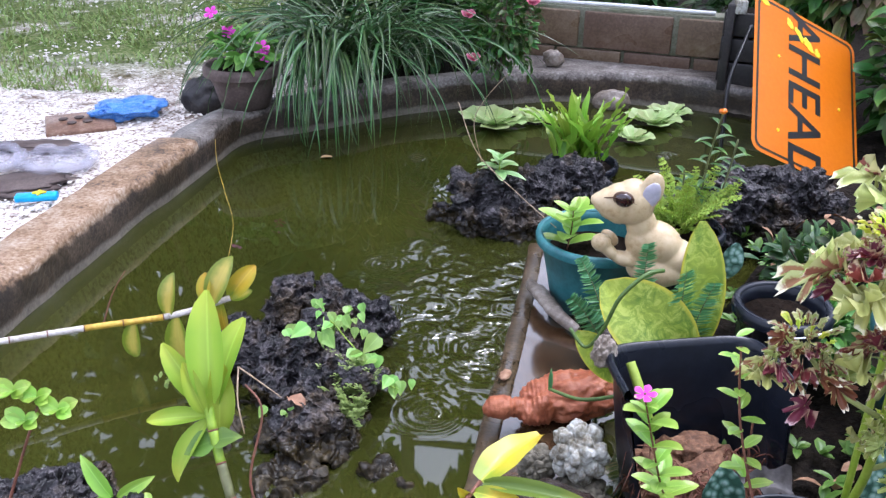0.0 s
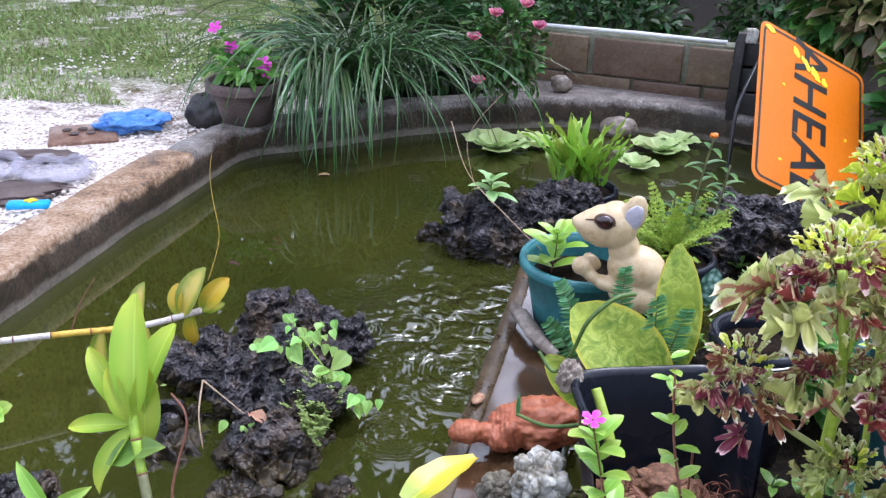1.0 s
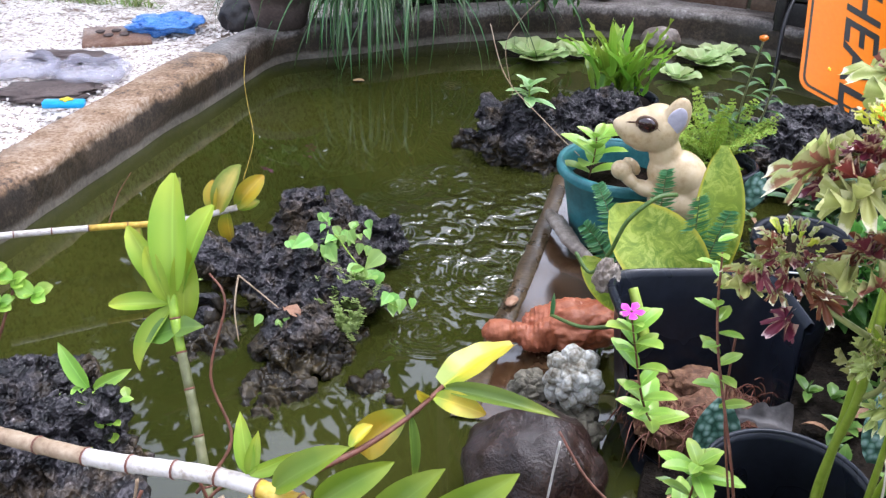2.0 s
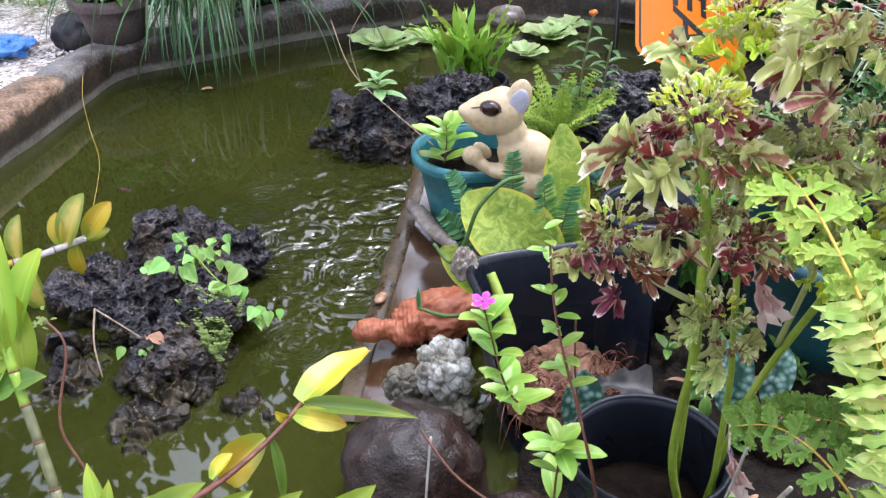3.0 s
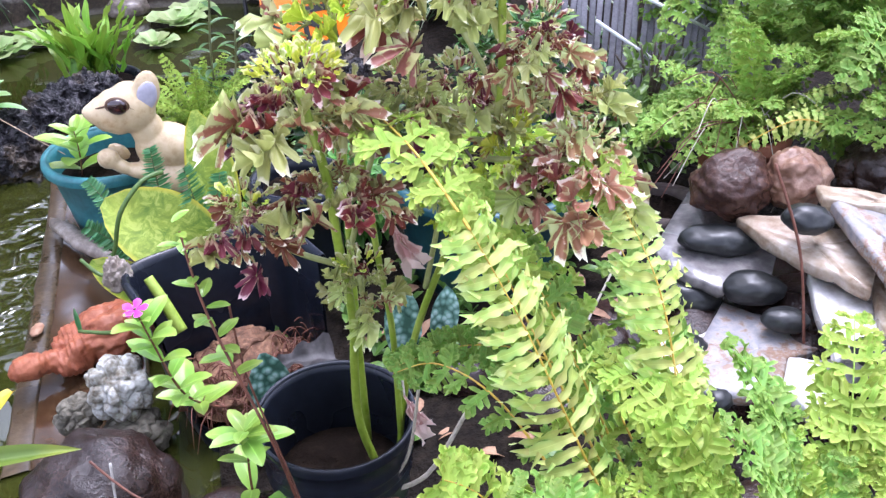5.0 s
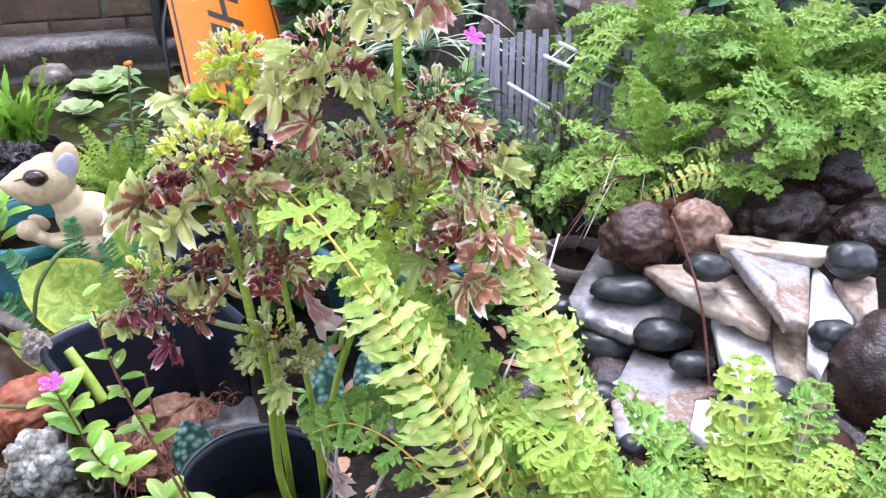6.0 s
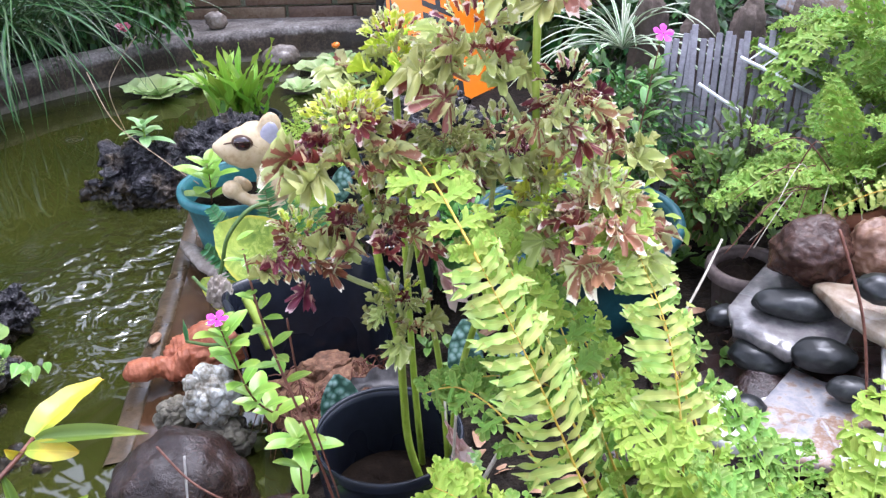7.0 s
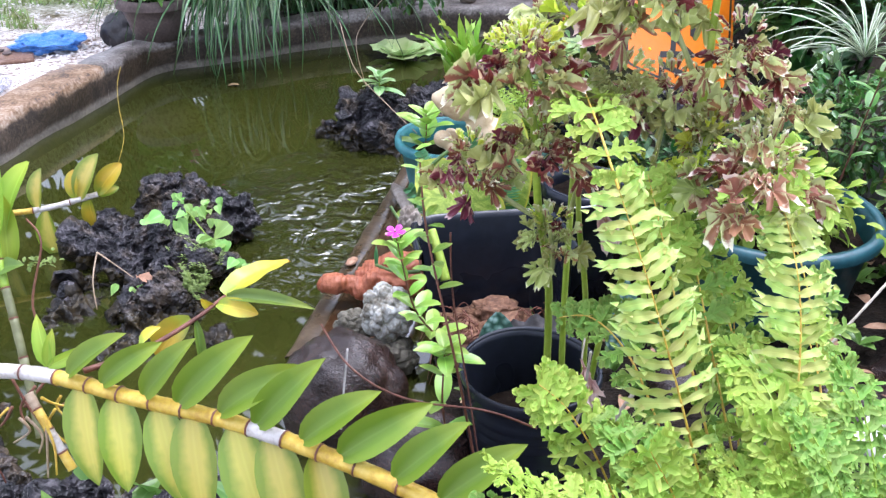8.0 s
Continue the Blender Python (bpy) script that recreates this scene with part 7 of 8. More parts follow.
def paddles():
    p = empty("succulent", (0.48, 1.62, 0.02), "broad-leaved pale green succulent with netted leaves", "plant")
    o = Vector((0.48, 1.62, 0.02))

    def paddle(base, way, up, length, width, mat, bend=0.15):
        b = Build()
        m = aim(Vector(base) - o, way, up)
        b.leaf(length, width, bend, 0.25, 10, OVAL, m, cols=3)
        b.leaf(length, width * 0.99, bend, 0.25, 10, OVAL, m @ Matrix.Translation((0, 0, -0.005)), cols=3)
        b.make("leaf", mat, p)
    paddle((0.545, 1.575, 0.205), (-0.75, 0.22, 0.60), (-0.2, -0.75, 0.65), 0.235, 0.15, L["paddle"])
    paddle((0.565, 1.63, 0.20), (-0.02, 0.18, 1.0), (0.1, -1, 0.2), 0.265, 0.095, L["paddle"])
    paddle((0.42, 1.60, 0.14), (-0.62, 0.15, 0.62), (0.2, -0.9, 0.4), 0.14, 0.07, L["paddle"])
    paddle((0.62, 1.70, 0.33), (0.25, 0.1, 0.9), (0, -1, 0.2), 0.075, 0.045, L["paddle_blue"])
    stem(p, [Vector(q) - o for q in ((0.47, 1.60, 0.395), (0.43, 1.57, 0.400), (0.385, 1.56, 0.355), (0.362, 1.57, 0.28), (0.335, 1.59, 0.225), (0.305, 1.62, 0.25))], 0.0045, 0.0035, M["dark_stem"], "tendril")
    stem(p, [Vector(q) - o for q in ((0.40, 1.47, 0.272), (0.415, 1.44, 0.235), (0.43, 1.41, 0.19))], 0.009, 0.011, M["coleus_stem"], "stalk")
    stem(p, [Vector(q) - o for q in ((0.40, 1.56, 0.13), (0.33, 1.56, 0.12), (0.27, 1.60, 0.115))], 0.0045, 0.0035, M["dark_stem"], "tendril")
    lo = leaf_mesh("leaf", L["fir"], 0.05, 0.012, 0.1, 0.3, 5, STRAP)
    put("leaf", lo, p, aim(Vector((0.272, 1.60, 0.115)) - o, (0, 0.05, 1), (0, -1, 0)))


def blue_leaf():
    p = empty("begonia", (0.53, 1.24, 0.06), "blue-green puckered begonia leaves between the pots", "plant")
    for at, way, up, ln, w in (((0.0, 0.01, 0.03), (0.0, -0.02, 1), (0, -1, 0.5), 0.12, 0.075), ((0.20, -0.08, 0.14), (0.05, 0.1, 1), (-0.2, -1, 0.2), 0.13, 0.06), ((0.29, -0.02, 0.10), (0.3, 0.1, 1), (-0.2, -1, 0.3), 0.10, 0.05)):
        Build().leaf(ln, w, 0.4, 0.3, 8, OVAL, aim(at, way, up), cols=3, wave=0.03).make("leaf", L["paddle_blue"], p)
    Build().leaf(0.10, 0.065, 0.5, 0.6, 10, FAN, aim((0.02, 0.04, 0.105), (0.8, -0.2, 0.15), (0, -0.3, 1)), cols=3, wave=0.16).make("dry_leaf", M["grey_leaf"], p, "dry grey-brown fallen leaf")


def fir_sprigs():
    p = empty("conifer_sprigs", (0.46, 1.78, 0.10), "dark green feathery conifer sprigs beside the pots", "plant")
    o = Vector((0.46, 1.78, 0.10))
    for i, (a, b) in enumerate((((0.48, 1.80, 0.20), (0.476, 1.775, 0.365)), ((0.53, 1.66, 0.24), (0.50, 1.55, 0.42)), ((0.42, 1.86, 0.12), (0.355, 1.90, 0.265)), ((0.55, 1.64, 0.22), (0.565, 1.58, 0.38)), ((0.40, 1.84, 0.10), (0.33, 1.83, 0.20)))):
        m = Build()
        a, b = Vector(a) - o, Vector(b) - o
        frond_along(m, [a, a.lerp(b, 0.5) + Vector((0, 0, 0.01)), b], 30, lambda s: 0.038 * (1.05 - 0.65 * s), False, i, 0.0078, Vector((0.1, -1, 0.3)))
        tagged(m.make("sprig", [L["fir"], M["cane_green"]], p), kind="stuff")


paddles()
blue_leaf()
fir_sprigs()


def milkweed():
    m = empty("milkweed", (0.72, 2.28, 0.16), "milkweed with narrow green leaves and orange buds", "plant")
    o = Vector((0.72, 2.28, 0.16))
    me = leaf_mesh("leaf", L["shrub"], 0.062, 0.015, 0.9, 0.3, 6, SPEAR)
    rg = random.Random(2)
    for pts in (((0.72, 2.30, 0.15), (0.71, 2.26, 0.34), (0.72, 2.22, 0.51)), ((0.74, 2.30, 0.15), (0.77, 2.28, 0.30), (0.78, 2.26, 0.43)), ((0.70, 2.30, 0.15), (0.67, 2.29, 0.26), (0.66, 2.28, 0.34))):
        line = curve([Vector(q) - o for q in pts], 8)
        Build().tube(line, 0.0025, 6).make("stem", M["cane_green"], m)
        for k in range(9):
            p = line[int((0.25 + 0.08 * k) * (len(line) - 1))]
            for sg in (0, math.pi):
                t = k * 1.4 + sg
                put("leaf", me, m, aim(p, (math.cos(t), math.sin(t), 0.35), (0, 0, 1), rg.uniform(0.75, 1.1)))
    Build().blob((0.010, 0.010, 0.007), Vector((0.72, 2.22, 0.517)) - o, 3, 0.3).make("bud", M["sign"], m, "small orange bud cluster")


def sedge():
    s = empty("strap_plant", (0.49, 3.08, 0.03), "bright green strap-leaved water plant in a dark pot", "plant")
    me = [leaf_mesh("leaf", L["sedge"], 0.27, 0.050, b, 0.25, 8, STRAP, wave=0.18, seed=b * 9) for b in (0.1, 0.35, 0.7)]
    rg = random.Random(3)
    for i in range(40):
        d = on_dome(rg, 0.78, 1)
        put("leaf", me[rg.randrange(3)], s, aim((rg.uniform(-0.09, 0.09), rg.uniform(-0.04, 0.04), 0.04), d, (0, 0, 1), rg.uniform(0.55, 1.1)))
    p = pot("nursery_pot", "black pot of the strap-leaved plant standing in the pond", (0.50, 3.08, -0.12), 0.12, 0.10, 0.17, "black_plastic", 0.02)


def lettuce(at, r, n, seed, label):
    w = empty("water_lettuce", at, label, "plant", "water lettuce")
    me = leaf_mesh("leaf", L["lettuce"], 1.0, 0.85, -0.2, 0.25, 7, FAN, cols=3, wave=0.05)
    rg = random.Random(seed)
    for k in range(n):
        q = k / n
        t = k * 2.399
        put("leaf", me, w, aim((0, 0, 0.004), (math.cos(t), math.sin(t), 0.03 + 0.5 * q), (0, 0, 1), 1.15 * r * (1.0 - 0.45 * q) * rg.uniform(0.85, 1.1)))


milkweed()
sedge()
lettuce((0.19, 3.60, 0.005), 0.14, 11, 1, "pale green water lettuce floating on the pond")
lettuce((0.36, 3.66, 0.005), 0.10, 9, 2, "pale green water lettuce floating on the pond")
lettuce((0.86, 3.66, 0.005), 0.12, 11, 3, "pale green water lettuce floating near the far wall")
lettuce((0.74, 3.45, 0.005), 0.09, 9, 4, "pale water lettuce with yellowing leaves")
lettuce((0.95, 3.78, 0.005), 0.09, 8, 5, "pale green water lettuce floating near the far wall")
for x, y, r in ((-0.42, 3.20, 80),):
    tagged(Build().leaf(0.06, 0.028, 0.5, 0.2, 6, OVAL, cols=2).make("floating_leaf", M["dead_leaf"], at=pose(x, y, 0.006, 0, 0, r)), "dry tan leaf floating on the water", "leaf", "floating leaves")


def creepers():
    c = empty("creeper", (-0.17, 1.60, 0.16), "green heart-leaved creeper growing over the lava rock", "plant")
    o = Vector((-0.17, 1.60, 0.16))
    me = leaf_mesh("leaf", L["creeper"], 0.052, 0.042, 0.5, 0.3, 6, HEART)
    rg = random.Random(8)
    for (x, y, z), (sx, sy, sz), n, s0, s1 in (((-0.250, 1.80, 0.125), (0.026, 0.028, 0.014), 17, 0.55, 1.0), ((-0.215, 1.85, 0.14), (0.030, 0.025, 0.012), 16, 0.35, 0.7), ((-0.180, 1.835, 0.13), (0.025, 0.02, 0.012), 7, 0.35, 0.6),
                                              ((-0.133, 1.735, 0.105), (0.030, 0.012, 0.008), 6, 0.7, 1.05), ((-0.045, 1.685, 0.062), (0.016, 0.012, 0.010), 6, 0.4, 0.75), ((-0.285, 1.60, 0.055), (0.022, 0.015, 0.006), 7, 0.25, 0.6)):
        for k in range(n):
            p = Vector((x + rg.gauss(0, sx), y + rg.gauss(0, sy), z + rg.gauss(0, sz)))
            put("leaf", me, c, aim(p - o, (rg.uniform(-0.6, 0.6), -0.7, rg.uniform(-0.9, 0.1)), (rg.uniform(-0.3, 0.3), -0.6, 0.8), rg.uniform(s0, s1), rg.uniform(-0.3, 0.3)))
    stem(c, [Vector(q) - o for q in ((-0.28, 1.82, 0.125), (-0.22, 1.82, 0.135), (-0.17, 1.77, 0.115), (-0.125, 1.72, 0.095), (-0.09, 1.68, 0.07), (-0.045, 1.66, 0.06))], 0.002, 0.001, M["green_stem"], "runner")
    moss = Build()
    for k in range(70):
        q = rg.random()
        foot = Vector((-0.160, 1.715, 0.085)).lerp(Vector((-0.135, 1.56, 0.055)), q) + Vector((rg.gauss(0, 0.026 - 0.014 * q), rg.gauss(0, 0.012), 0))
        way = Vector((rg.uniform(-0.55, 0.55), rg.uniform(-0.55, 0.1), 0.8)).normalized()
        high = rg.uniform(0.022, 0.056) * (1.1 - 0.4 * q)
        for i in range(9):
            p = foot + way * high * (i + 0.5) / 9 - o
            for side in (-1, 1):
                moss.leaf(0.0085, 0.0058, 0.3, 0.2, 2, OVAL, aim(p, (side * 0.8, rg.uniform(-0.5, 0.3), rg.uniform(0, 0.8))), cols=1)
    for k in range(30):
        p = Vector((-0.53, 1.68, 0.06)) + Vector((rg.gauss(0, 0.03), rg.gauss(0, 0.015), rg.gauss(0, 0.008))) - o
        moss.leaf(0.014, 0.010, 0.3, 0.2, 2, OVAL, aim(p, on_dome(rg, -0.1, 1)), cols=1)
    tagged(moss.make("tiny_leaves", L["moss_sprig"], c), "tiny leaved moss-like sprigs", kind="stuff")
    for pts in (((-0.40, 1.70, 0.08), (-0.35, 1.66, 0.075), (-0.29, 1.62, 0.06)), ((-0.40, 1.70, 0.08), (-0.385, 1.62, 0.05), (-0.36, 1.56, 0.01))):
        stem(c, [Vector(q) - o for q in pts], 0.0022, 0.0013, M["cane_brown"], "twig")
    d = Build().leaf(0.05, 0.03, 0.8, 0.5, 5, OVAL, wave=0.2).make("dry_leaf", M["dead_leaf"], at=aim((-0.270, 1.60, 0.075), (0.5, -0.3, 0.1)))
    tagged(d, "curled brown leaf caught on the rock", "leaf")
    k = empty("rock_plant", (-0.50, 1.22, 0.14), "small green succulents on the violet rock", "plant")
    o2 = Vector((-0.50, 1.22, 0.14))
    sp = leaf_mesh("leaf", L["vinca"], 0.08, 0.026, 0.3, 0.4, 6, SPEAR)
    rd = leaf_mesh("round_leaf", L["vinca"], 0.026, 0.02, 0.3, 0.2, 4, OVAL)
    put("leaf", sp, k, aim(Vector((-0.475, 1.19, 0.17)) - o2, (-0.45, 0.1, 0.75), (0.3, -1, 0.2), 1.1))
    put("leaf", sp, k, aim(Vector((-0.465, 1.19, 0.17)) - o2, (0.65, 0.1, 0.4), (0, -1, 0.5), 0.9))
    for i in range(34):
        p = Vector((-0.47, 1.18, 0.12)) + Vector((rg.gauss(0, 0.022), rg.gauss(0, 0.018), rg.gauss(0, 0.03)))
        put("round_leaf", rd, k, aim(p - o2, on_dome(rg, 0, 1), (0, 0, 1), rg.uniform(0.7, 1.2)))
    # shoots under the orchid
    w = empty("ground_cover", (-0.22, 0.74, 0.10), "leafy ground cover beneath the orchid canes", "plant")
    hb = leaf_mesh("leaf", L["herb"], 0.05, 0.03, 0.4, 0.3, 5, HEART)
    for i in range(70):
        p = Vector((rg.uniform(-0.28, 0.42), rg.uniform(-0.16, 0.06), rg.uniform(-0.02, 0.14)))
        put("leaf", hb, w, aim(p, on_dome(rg, 0.1, 1), (0, 0, 1), rg.uniform(0.6, 1.3)))


creepers()


def loose_twigs():
    for name, label, pts, r, mat in (
            ("dry_stick", "thin white dry stick before the boulder", ((0.262, 1.06, 0.10), (0.268, 1.075, 0.17), (0.276, 1.09, 0.245)), 0.0018, "cane_white"),
            ("red_shoot", "thorny red shoot bending over the boulder", ((0.56, 0.78, 0.345), (0.495, 0.78, 0.372), (0.405, 0.83, 0.345), (0.345, 0.87, 0.340), (0.298, 0.91, 0.352), (0.262, 0.95, 0.385)), 0.0015, "twig"),
            ("red_shoot", "long thin red stem beside the coleus", ((0.50, 0.90, 0.12), (0.475, 0.93, 0.28), (0.45, 0.97, 0.42), (0.445, 0.98, 0.52)), 0.0014, "twig"),
            ("hanging_vine", "thin dry yellowish vine hanging from the pond wall", ((-0.80, 3.02, 0.13), (-0.735, 2.80, 0.13), (-0.66, 2.60, 0.115), (-0.60, 2.45, 0.07), (-0.59, 2.30, 0.005)), 0.0007, "cane_yellow"),
            ("dry_stick", "bare dry twig rising from the lava rock", ((0.33, 2.22, 0.19), (0.24, 2.36, 0.22), (0.12, 2.56, 0.27), (0.06, 2.70, 0.38)), 0.0014, "cane_brown"),
            ("dry_stick", "thin bare twig leaning over the lava rock", ((0.15, 2.64, 0.16), (0.109, 2.70, 0.305), (0.14, 2.73, 0.38), (0.21, 2.75, 0.458)), 0.0011, "cane_brown"),
            ("dry_stick", "bare red twig standing on the slabs", ((1.27, 0.86, 0.25), (1.26, 0.90, 0.40), (1.24, 0.96, 0.52)), 0.0025, "twig"),
            ("dry_stick", "pale bent twig beside the tub", ((1.02, 1.08, 0.22), (1.12, 1.12, 0.34), (1.20, 1.18, 0.40)), 0.0022, "pale_twig"),
            ("wire_hoop", "thin white wire over the back pot", ((0.66, 1.52, 0.30), (0.72, 1.50, 0.315), (0.79, 1.53, 0.32)), 0.0018, "white_metal")):
        ob = Build().tube(curve(pts, 8), r, 6).make(name, M[mat])
        tagged(ob, label, name.replace("_", " "))


loose_twigs()


def twig_tangle():
    """Dry brown stems spilling over the clay pots behind the slabs."""
    t = empty("twig_tangle", (1.50, 1.33, 0.36), "tangle of thin dry brown stems over the clay pots", "twigs")
    rg = random.Random(61)
    for k in range(34):
        a = Vector((rg.gauss(0.05, 0.05), rg.gauss(0, 0.04), rg.uniform(0.0, 0.06)))
        d = Vector((rg.uniform(-0.24, 0.08), rg.uniform(-0.16, 0.06), rg.uniform(-0.06, 0.10)))
        stem(t, [a, a + d * 0.5 + Vector((0, 0, 0.03)), a + d + Vector((0, 0, -0.04))], 0.0016, 0.0008, M["twig" if k % 3 else "pale_twig"], "twig", 5, 5)


twig_tangle()


def left_sprig():
    s = empty("sprig", (-0.60, 1.02, 0.30), "light green small-leaved sprig leaning over the pond", "plant")
    rd = leaf_mesh("leaf", L["vinca"], 0.030, 0.022, 0.3, 0.2, 5, OVAL)
    rg = random.Random(12)
    for x, y, z in ((-0.565, 1.20, 0.36), (-0.60, 1.20, 0.37), (-0.53, 1.19, 0.345), (-0.58, 1.18, 0.33)):
        for k in range(7):
            t = k * 2.4
            put("leaf", rd, s, aim(Vector((x, y, z)) - Vector((-0.60, 1.02, 0.30)), (math.cos(t), math.sin(t) * 0.5 - 0.3, 0.6 - 0.1 * k), (0, -0.6, 0.7), rg.uniform(0.8, 1.2)))
    stem(s, [(-0.05, 0.10, -0.2), (0.0, 0.15, -0.05), (0.04, 0.17, 0.05)], 0.003, 0.002, M["twig"])


left_sprig()


# ---- back of the garden ----
def grass_clump():
    g = empty("grass_clump", (-0.36, 3.84, 0.16), "large clump of long arching dark green striped grass blades", "plant")
    rg = random.Random(21)
    kinds = [leaf_mesh("blade", L["grass_blade"], 0.95, 0.015, b, 0.5, 14, STRAP, cols=1, twist=tw) for b, tw in ((1.7, 0.2), (2.3, -0.3), (2.8, 0.5), (3.2, -0.4), (2.0, 0.6))]
    for i in range(290):
        t = rg.uniform(0, math.tau)
        up = rg.uniform(0.9, 2.6)
        d = Vector((math.cos(t) - 0.12, math.sin(t) - 0.15, up))
        p = Vector((rg.gauss(-0.05, 0.13), rg.gauss(0, 0.06), rg.uniform(0, 0.06)))
        put("blade", kinds[rg.randrange(5)], g, aim(p, d, (0, 0, 1), rg.uniform(0.60, 1.05), rg.uniform(-0.5, 0.5)))


def hanging_blades():
    g = empty("grass_clump", (-0.48, 3.70, 0.20), "long grass blades hanging over the pond wall to the water", "plant")
    rg = random.Random(23)
    kinds = [leaf_mesh("blade", L["grass_blade"], 0.62, 0.016, b, 0.5, 12, STRAP, cols=1, twist=tw) for b, tw in ((1.9, 0.3), (2.3, -0.4), (2.6, 0.2))]
    for i in range(60):
        put("blade", kinds[i % 3], g, aim((rg.gauss(-0.01, 0.08), rg.gauss(0.04, 0.04), rg.uniform(0, 0.08)), (rg.uniform(-0.25, 0.4), -1, rg.uniform(0.7, 1.6)), (0, 0, 1), rg.uniform(0.8, 1.35)))


hanging_blades()


def shrub(name, label, at, size, n, leaf, mat, seed, stems=5, shape=SPEAR, wide=0.45, category="shrub"):
    s = empty(name, at, label, category)
    rg = random.Random(seed)
    for k in range(stems):
        d = on_dome(rg, 0.4, 1)
        stem(s, [(0, 0, -size[2] * 0.9), (d.x * size[0] * 0.3, d.y * size[1] * 0.3, -size[2] * 0.2), (d.x * size[0] * 0.8, d.y * size[1] * 0.8, d.z * size[2] * 0.7)], 0.006, 0.002, M["trunk"], "branch", 6, 4)
    tagged(leafage(n, (0, 0, 0), size, leaf, L[mat], seed, shape, wide).make("crown", L[mat], s), kind="stuff")
    return s


grass_clump()
shrub("vinca", "leafy green vinca filling the dark clay pot", (-0.77, 3.40, 0.345), (0.13, 0.10, 0.085), 130, 0.065, "herb", 31, 6, OVAL, 0.5, "plant")
b = shrub("rose_bush", "flowering bush with small glossy leaves and pink blossoms", (0.22, 3.86, 0.38), (0.19, 0.13, 0.28), 1000, 0.045, "shrub", 1)
rose = leaf_mesh("blossom_petal", L["rose"], 0.038, 0.034, -0.7, 0.3, 5, OVAL)
for x, y, z in ((-0.115, -0.15, -0.125), (-0.055, -0.14, 0.145), (0.065, -0.14, 0.185), (-0.14, -0.10, 0.04), (0.12, -0.13, 0.10)):
    heart = Build().blob((0.008, 0.008, 0.008), sub=2, rough=0.2).make("blossom", L["rose"], b, "round pink blossom", at=(x, y, z))
    for k in range(9):
        t = k * 2.399
        put("petal", rose, heart, aim((0, 0, 0), (math.cos(t), -0.5 + math.sin(t) * 0.6, 0.2 + 0.12 * k), (0, -0.6, 0.8), 1.1 - 0.05 * k))
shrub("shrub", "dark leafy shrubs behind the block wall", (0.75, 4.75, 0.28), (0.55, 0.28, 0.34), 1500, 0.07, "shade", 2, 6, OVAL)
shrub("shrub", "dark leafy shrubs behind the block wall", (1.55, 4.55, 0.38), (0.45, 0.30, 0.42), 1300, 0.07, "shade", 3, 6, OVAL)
shrub("shrub", "croton shrub with dark green and yellow leaves behind the sign", (1.55, 3.75, 0.60), (0.28, 0.22, 0.26), 700, 0.085, "shrub", 4, 5, OVAL, 0.5)
croton = shrub("croton", "croton shrub with olive and dull pink leaves and red flowers", (1.60, 3.58, 0.64), (0.26, 0.16, 0.22), 260, 0.085, "croton", 17, 6, OVAL, 0.5)
red_leaf = leaf_mesh("petal", L["red_petal"], 0.022, 0.018, 0.4, 0.3, 4, OVAL)
for x, y, z in ((-0.05, -0.17, 0.10), (0.02, -0.17, 0.05), (-0.16, -0.14, 0.14), (0.10, -0.16, 0.16)):
    knot = Build().blob((0.006, 0.006, 0.006), sub=2, rough=0.2).make("flower", L["red_petal"], croton, "small red flower", at=(x, y, z))
    for k in range(6):
        put("petal", red_leaf, knot, aim((0, 0, 0), (math.cos(k * 2.4), -0.5 + 0.6 * math.sin(k * 2.4), 0.3), (0, -0.6, 0.8)))
shrub("shrub", "broad-leaved green shrub beside the sign", (1.66, 3.12, 0.38), (0.22, 0.25, 0.30), 420, 0.10, "shrub", 5, 5, SPEAR, 0.5)
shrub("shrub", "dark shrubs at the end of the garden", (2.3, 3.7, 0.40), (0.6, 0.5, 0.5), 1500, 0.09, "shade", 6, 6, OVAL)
shrub("shrub", "tangled thin-leaved shrub behind the tub", (1.36, 1.88, 0.34), (0.22, 0.20, 0.20), 1300, 0.027, "shrub", 7, 12, OVAL, 0.5)
shrub("shrub", "tangled small-leaved green shrub by the old rack", (1.44, 1.56, 0.28), (0.14, 0.13, 0.13), 480, 0.030, "herb", 8, 10, OVAL, 0.5)
shrub("shrub", "thin sprawling stems with small leaves before the old rack", (1.52, 1.58, 0.38), (0.16, 0.10, 0.13), 240, 0.028, "herb", 27, 12, OVAL, 0.5)
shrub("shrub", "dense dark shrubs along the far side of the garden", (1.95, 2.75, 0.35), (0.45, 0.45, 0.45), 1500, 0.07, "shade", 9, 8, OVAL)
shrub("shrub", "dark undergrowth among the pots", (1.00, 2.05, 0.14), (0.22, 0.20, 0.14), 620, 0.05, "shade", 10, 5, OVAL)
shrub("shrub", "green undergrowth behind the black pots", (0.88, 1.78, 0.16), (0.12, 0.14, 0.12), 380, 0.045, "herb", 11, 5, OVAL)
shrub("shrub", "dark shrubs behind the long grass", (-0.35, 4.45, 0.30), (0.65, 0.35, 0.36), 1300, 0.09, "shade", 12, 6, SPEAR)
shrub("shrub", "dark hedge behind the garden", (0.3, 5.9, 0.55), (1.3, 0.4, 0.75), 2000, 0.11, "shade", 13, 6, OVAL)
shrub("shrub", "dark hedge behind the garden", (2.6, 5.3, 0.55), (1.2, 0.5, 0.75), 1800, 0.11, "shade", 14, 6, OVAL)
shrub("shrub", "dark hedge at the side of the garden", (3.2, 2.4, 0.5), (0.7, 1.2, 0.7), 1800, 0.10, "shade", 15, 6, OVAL)
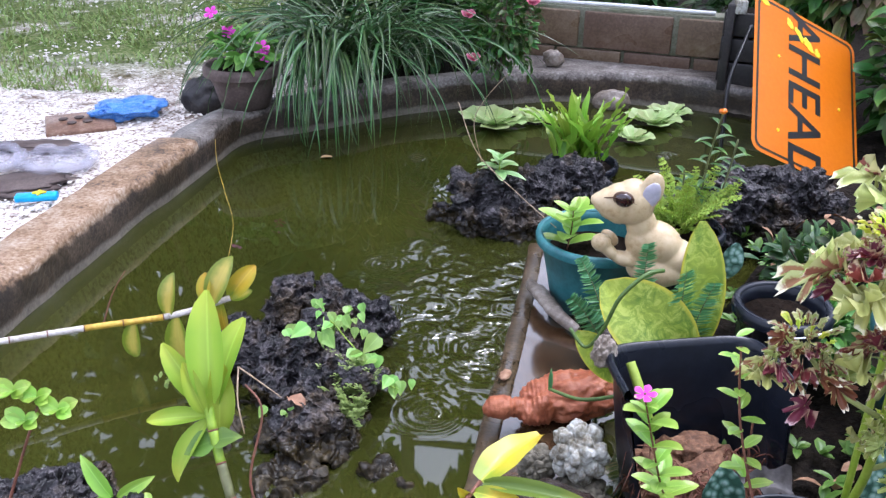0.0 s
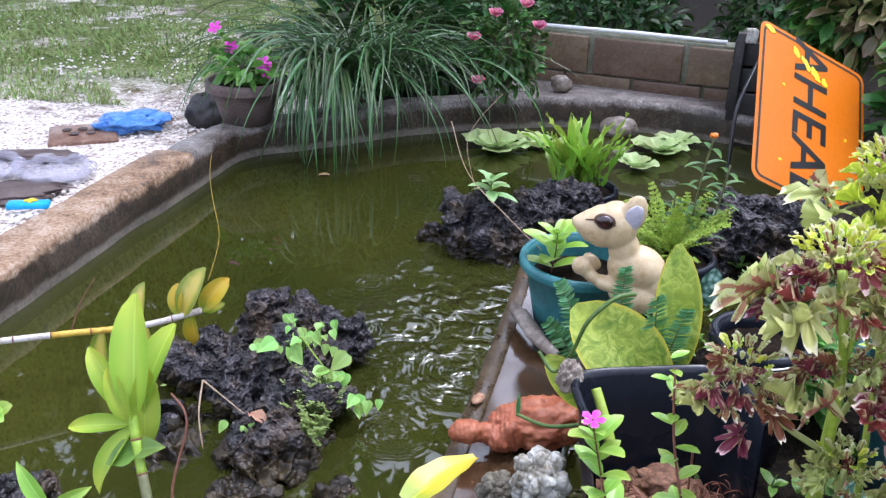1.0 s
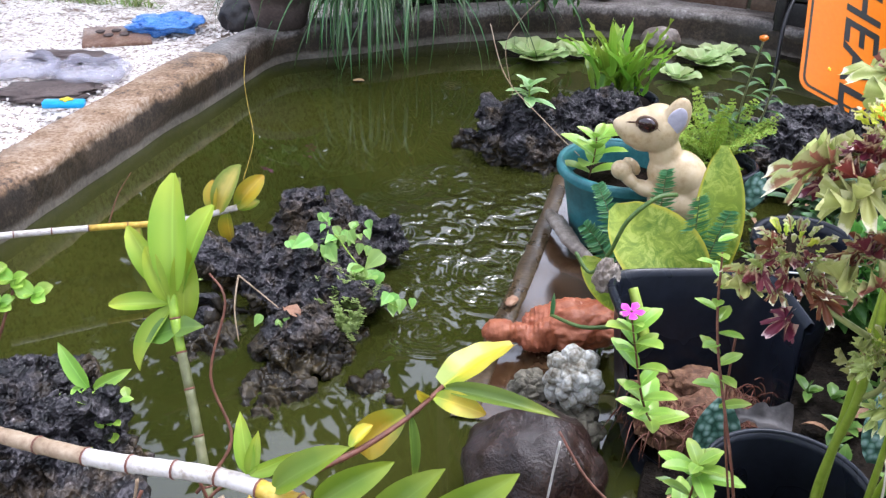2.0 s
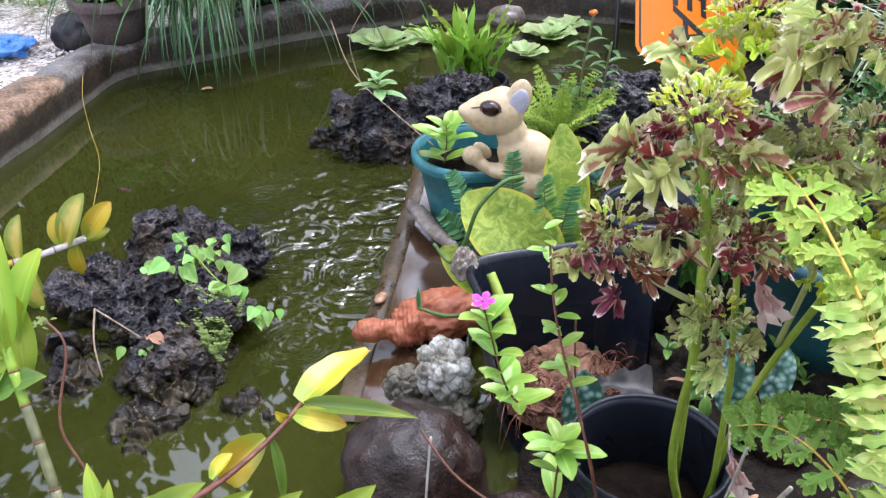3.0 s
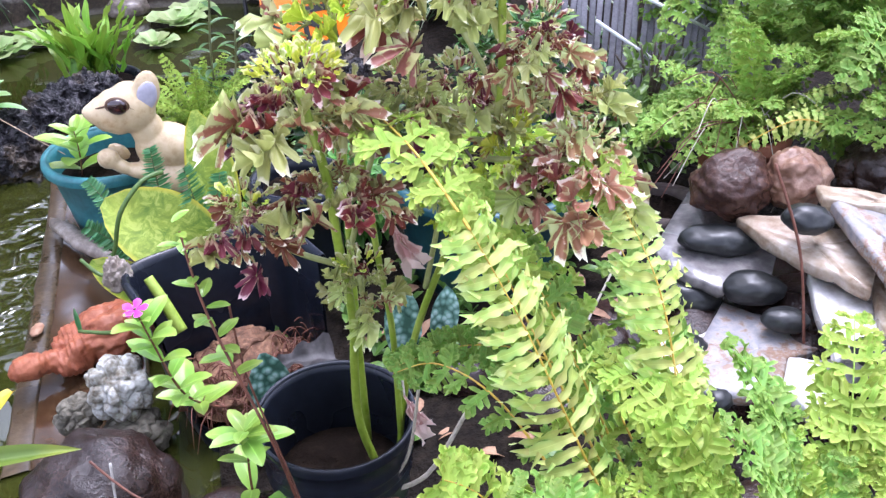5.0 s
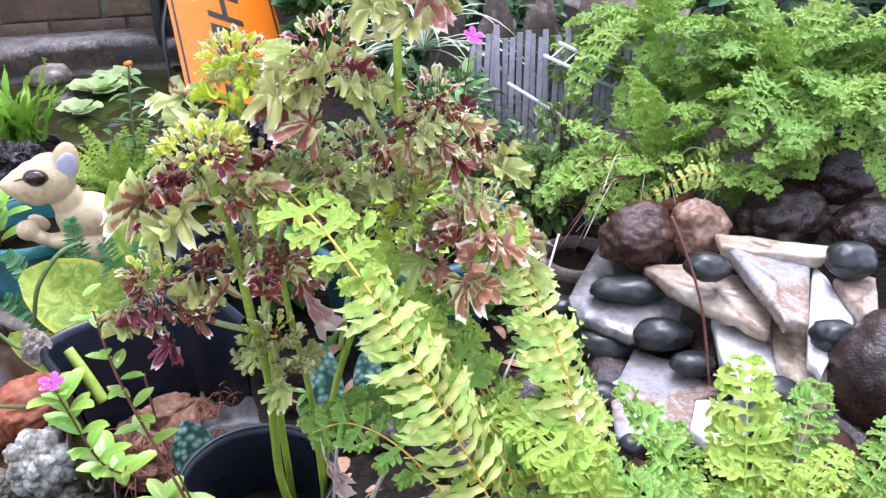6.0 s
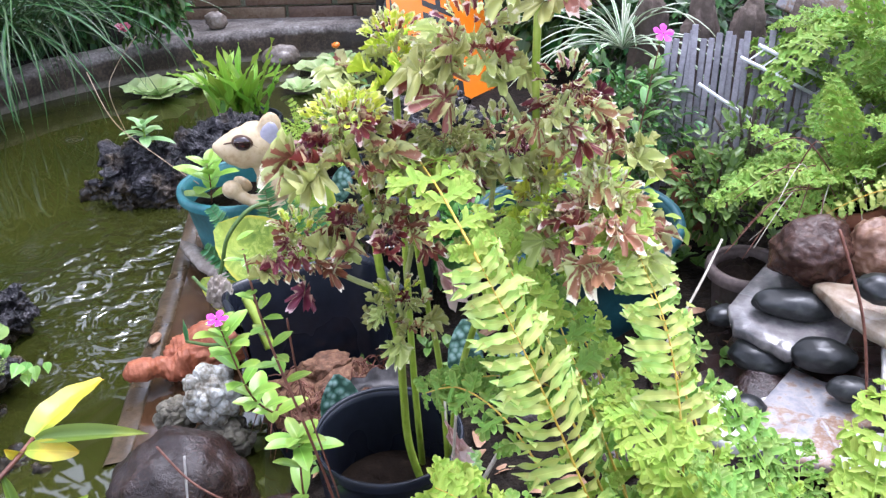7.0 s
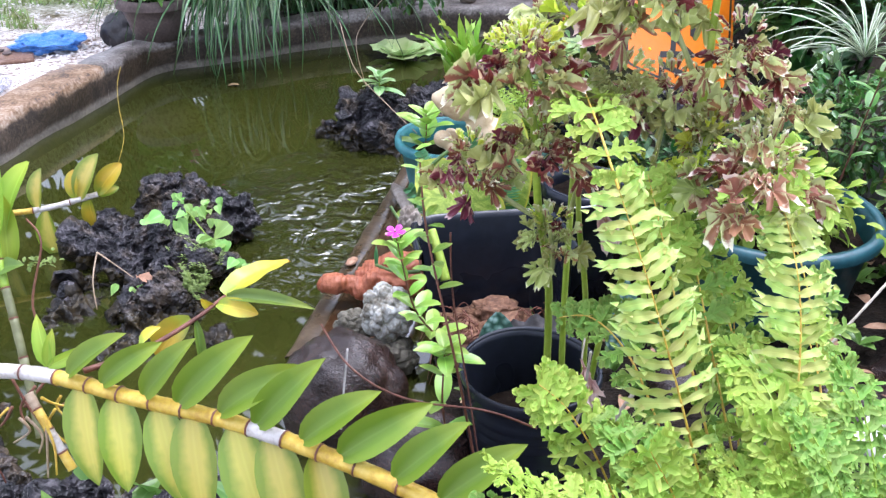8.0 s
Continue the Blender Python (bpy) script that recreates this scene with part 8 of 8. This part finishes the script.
shrub("shrub", "small plants growing from the soil of the tub", (1.07, 1.50, 0.34), (0.20, 0.18, 0.12), 460, 0.040, "fern", 16, 5, OVAL, 0.5)
spider = empty("spider_plant", (1.52, 2.22, 0.42), "pale striped spider plant at the back", "plant")
sb = [leaf_mesh("blade", L["spider"], 0.36, 0.014, b2, 0.4, 10, STRAP, cols=1) for b2 in (1.2, 1.9)]
for i in range(46):
    d = on_dome(RNG, 0.35, 1)
    put("blade", sb[i % 2], spider, aim((0, 0, 0), d, (0, 0, 1), RNG.uniform(0.7, 1.15)))


def litter():
    """Fallen leaves and low weeds on the soil between the pots."""
    rg = random.Random(41)
    dry, weed = Build(), Build()
    for i in range(420):
        x, y = rg.uniform(0.45, 1.6), rg.uniform(0.55, 2.5)
        if x < 0.40 + 0.35 * max(0, y - 1.6):
            continue
        z = 0.05 + 0.10 * max(0, min(1, (x - 0.75) * 2)) + 0.03 * noise.noise((x * 5, y * 5, 3))
        m = aim((x, y, z), (rg.uniform(-1, 1), rg.uniform(-1, 1), rg.uniform(0.0, 0.4)), (0, 0, 1), 1.0, rg.uniform(-0.5, 0.5))
        if i % 3 == 0:
            dry.leaf(rg.uniform(0.03, 0.07), rg.uniform(0.015, 0.03), rg.uniform(0.2, 1.2), 0.4, 4, OVAL, m, cols=1)
        else:
            for k in range(5):
                weed.leaf(rg.uniform(0.02, 0.05), rg.uniform(0.01, 0.025), rg.uniform(0.3, 1.0), 0.3, 3, OVAL, aim((x, y, z), on_dome(rg, 0.2, 1)), cols=1)
    tagged(dry.make("leaf_litter", M["dead_leaf"]), "dry brown leaves on the soil between the pots", "leaf litter", kind="stuff")
    tagged(weed.make("weeds", L["herb"]), "low green weeds between the pots", "weeds", kind="stuff")


litter()


# ---- yard: gravel, turf ----
def yard_cover():
    rg = random.Random(31)
    g = Build()
    octa = [(1, 0, 0), (-1, 0, 0), (0, 1, 0), (0, -1, 0), (0, 0, 1)]
    faces = [(0, 2, 4), (2, 1, 4), (1, 3, 4), (3, 0, 4)]
    for i in range(9000):
        y = 1.8 + 4.2 * rg.random() ** 1.2
        x = -1.23 + 0.19 * (min(y, 3.2) - 2.0) - 2.6 * rg.random() ** 1.3
        if noise.noise((x * 1.1, y * 1.1, 5)) > 0.10 + 0.25 * noise.noise((x * 5, y * 5, 9)):
            continue
        if y > 4.0 and rg.random() < 0.55:
            continue
        s = rg.uniform(0.004, 0.011) * (1.6 if rg.random() < 0.06 else 1.0)
        m = Matrix.Translation((x, y, 0.036)) @ Euler((rg.uniform(-.5, .5), rg.uniform(-.5, .5), rg.uniform(0, 6))).to_matrix().to_4x4() @ Matrix.Diagonal((s * 1.3, s, s * 0.7, 1))
        n0 = len(g.v)
        g.v.extend(tuple(m @ Vector(v)) for v in octa)
        for f in faces:
            g.face([n0 + k for k in f])
    tagged(g.make("gravel", M["gravel"], smooth=False), "loose white gravel stones", "gravel", kind="stuff")
    t = Build()
    for i in range(36000):
        y = 3.9 + 5.5 * rg.random() ** 1.3
        x = -0.85 - 4.2 * rg.random()
        k = noise.noise((x * 1.3, y * 1.3, 2)) + 0.30 * min(1.0, (y - 4.0))
        if k < 0.12 + 0.5 * noise.noise((x * 6, y * 6, 4)):
            continue
        ln = rg.uniform(0.03, 0.075)
        t.leaf(ln, 0.010, rg.uniform(0.3, 1.3), 0.2, 2, STRAP, aim((x, y, 0.03), on_dome(rg, 0.3, 1)), cols=1)
    tagged(t.make("turf", L["turf"]), "thin patches of green lawn grass", "grass", kind="stuff")


yard_cover()


# ---- unseen trees, placed to darken what the water reflects ----
def tree(at, height, spread, seed, label, n=2600, crown=None):
    mid, half = crown or (height * 0.62, height * 0.42)
    t = empty("tree", at, label, "tree")
    stem(t, [(0, 0, -0.1), (0.1, 0.05, height * 0.3), (-0.05, 0.1, height * 0.6), (0.05, 0, height * 0.9)], 0.16, 0.05, M["trunk"], "trunk", 10)
    rg = random.Random(seed)
    for k in range(7):
        d = on_dome(rg, 0.1, 0.8)
        stem(t, [(0, 0.05, height * (0.3 + 0.06 * k)), Vector((d.x * spread * 0.4, d.y * spread * 0.4, height * (0.45 + 0.05 * k))), Vector((d.x * spread * 0.8, d.y * spread * 0.8, height * (0.5 + 0.06 * k)))], 0.06, 0.015, M["trunk"], "limb", 7, 5)
    tagged(leafage(n, (0, 0, mid), (spread, spread, half), 0.42, L["canopy"], seed, SPEAR, 0.5, 0.2).make("crown", L["canopy"], t), kind="stuff")


tree((-4.2, 11.0, 0.0), 9.5, 3.0, 1, "unseen tall dark green tree beyond the lawn", 3000)
tree((-7.5, 9.0, 0.0), 9.0, 3.2, 2, "unseen broad dark green tree beyond the lawn", 2600)
tree((3.6, 10.0, 0.0), 5.2, 2.6, 3, "unseen green tree behind the garden wall", 2400)
tree((8.0, 5.5, 0.0), 5.5, 2.8, 4, "unseen green tree beside the garden", 2000)
tree((-1.6, 11.0, 0.0), 7.5, 2.0, 6, "unseen slender green tree beyond the pond", 2000)
# crown added high up to keep bright sky out of the near water's reflection
tree((-0.5, 8.2, 0.0), 9.0, 4.4, 7, "unseen tree added so its crown darkens the water's reflection", 10000, (10.2, 3.6))
tree((1.2, 11.5, 0.0), 3.3, 2.4, 5, "unseen lower green tree behind the garden wall", 2400)
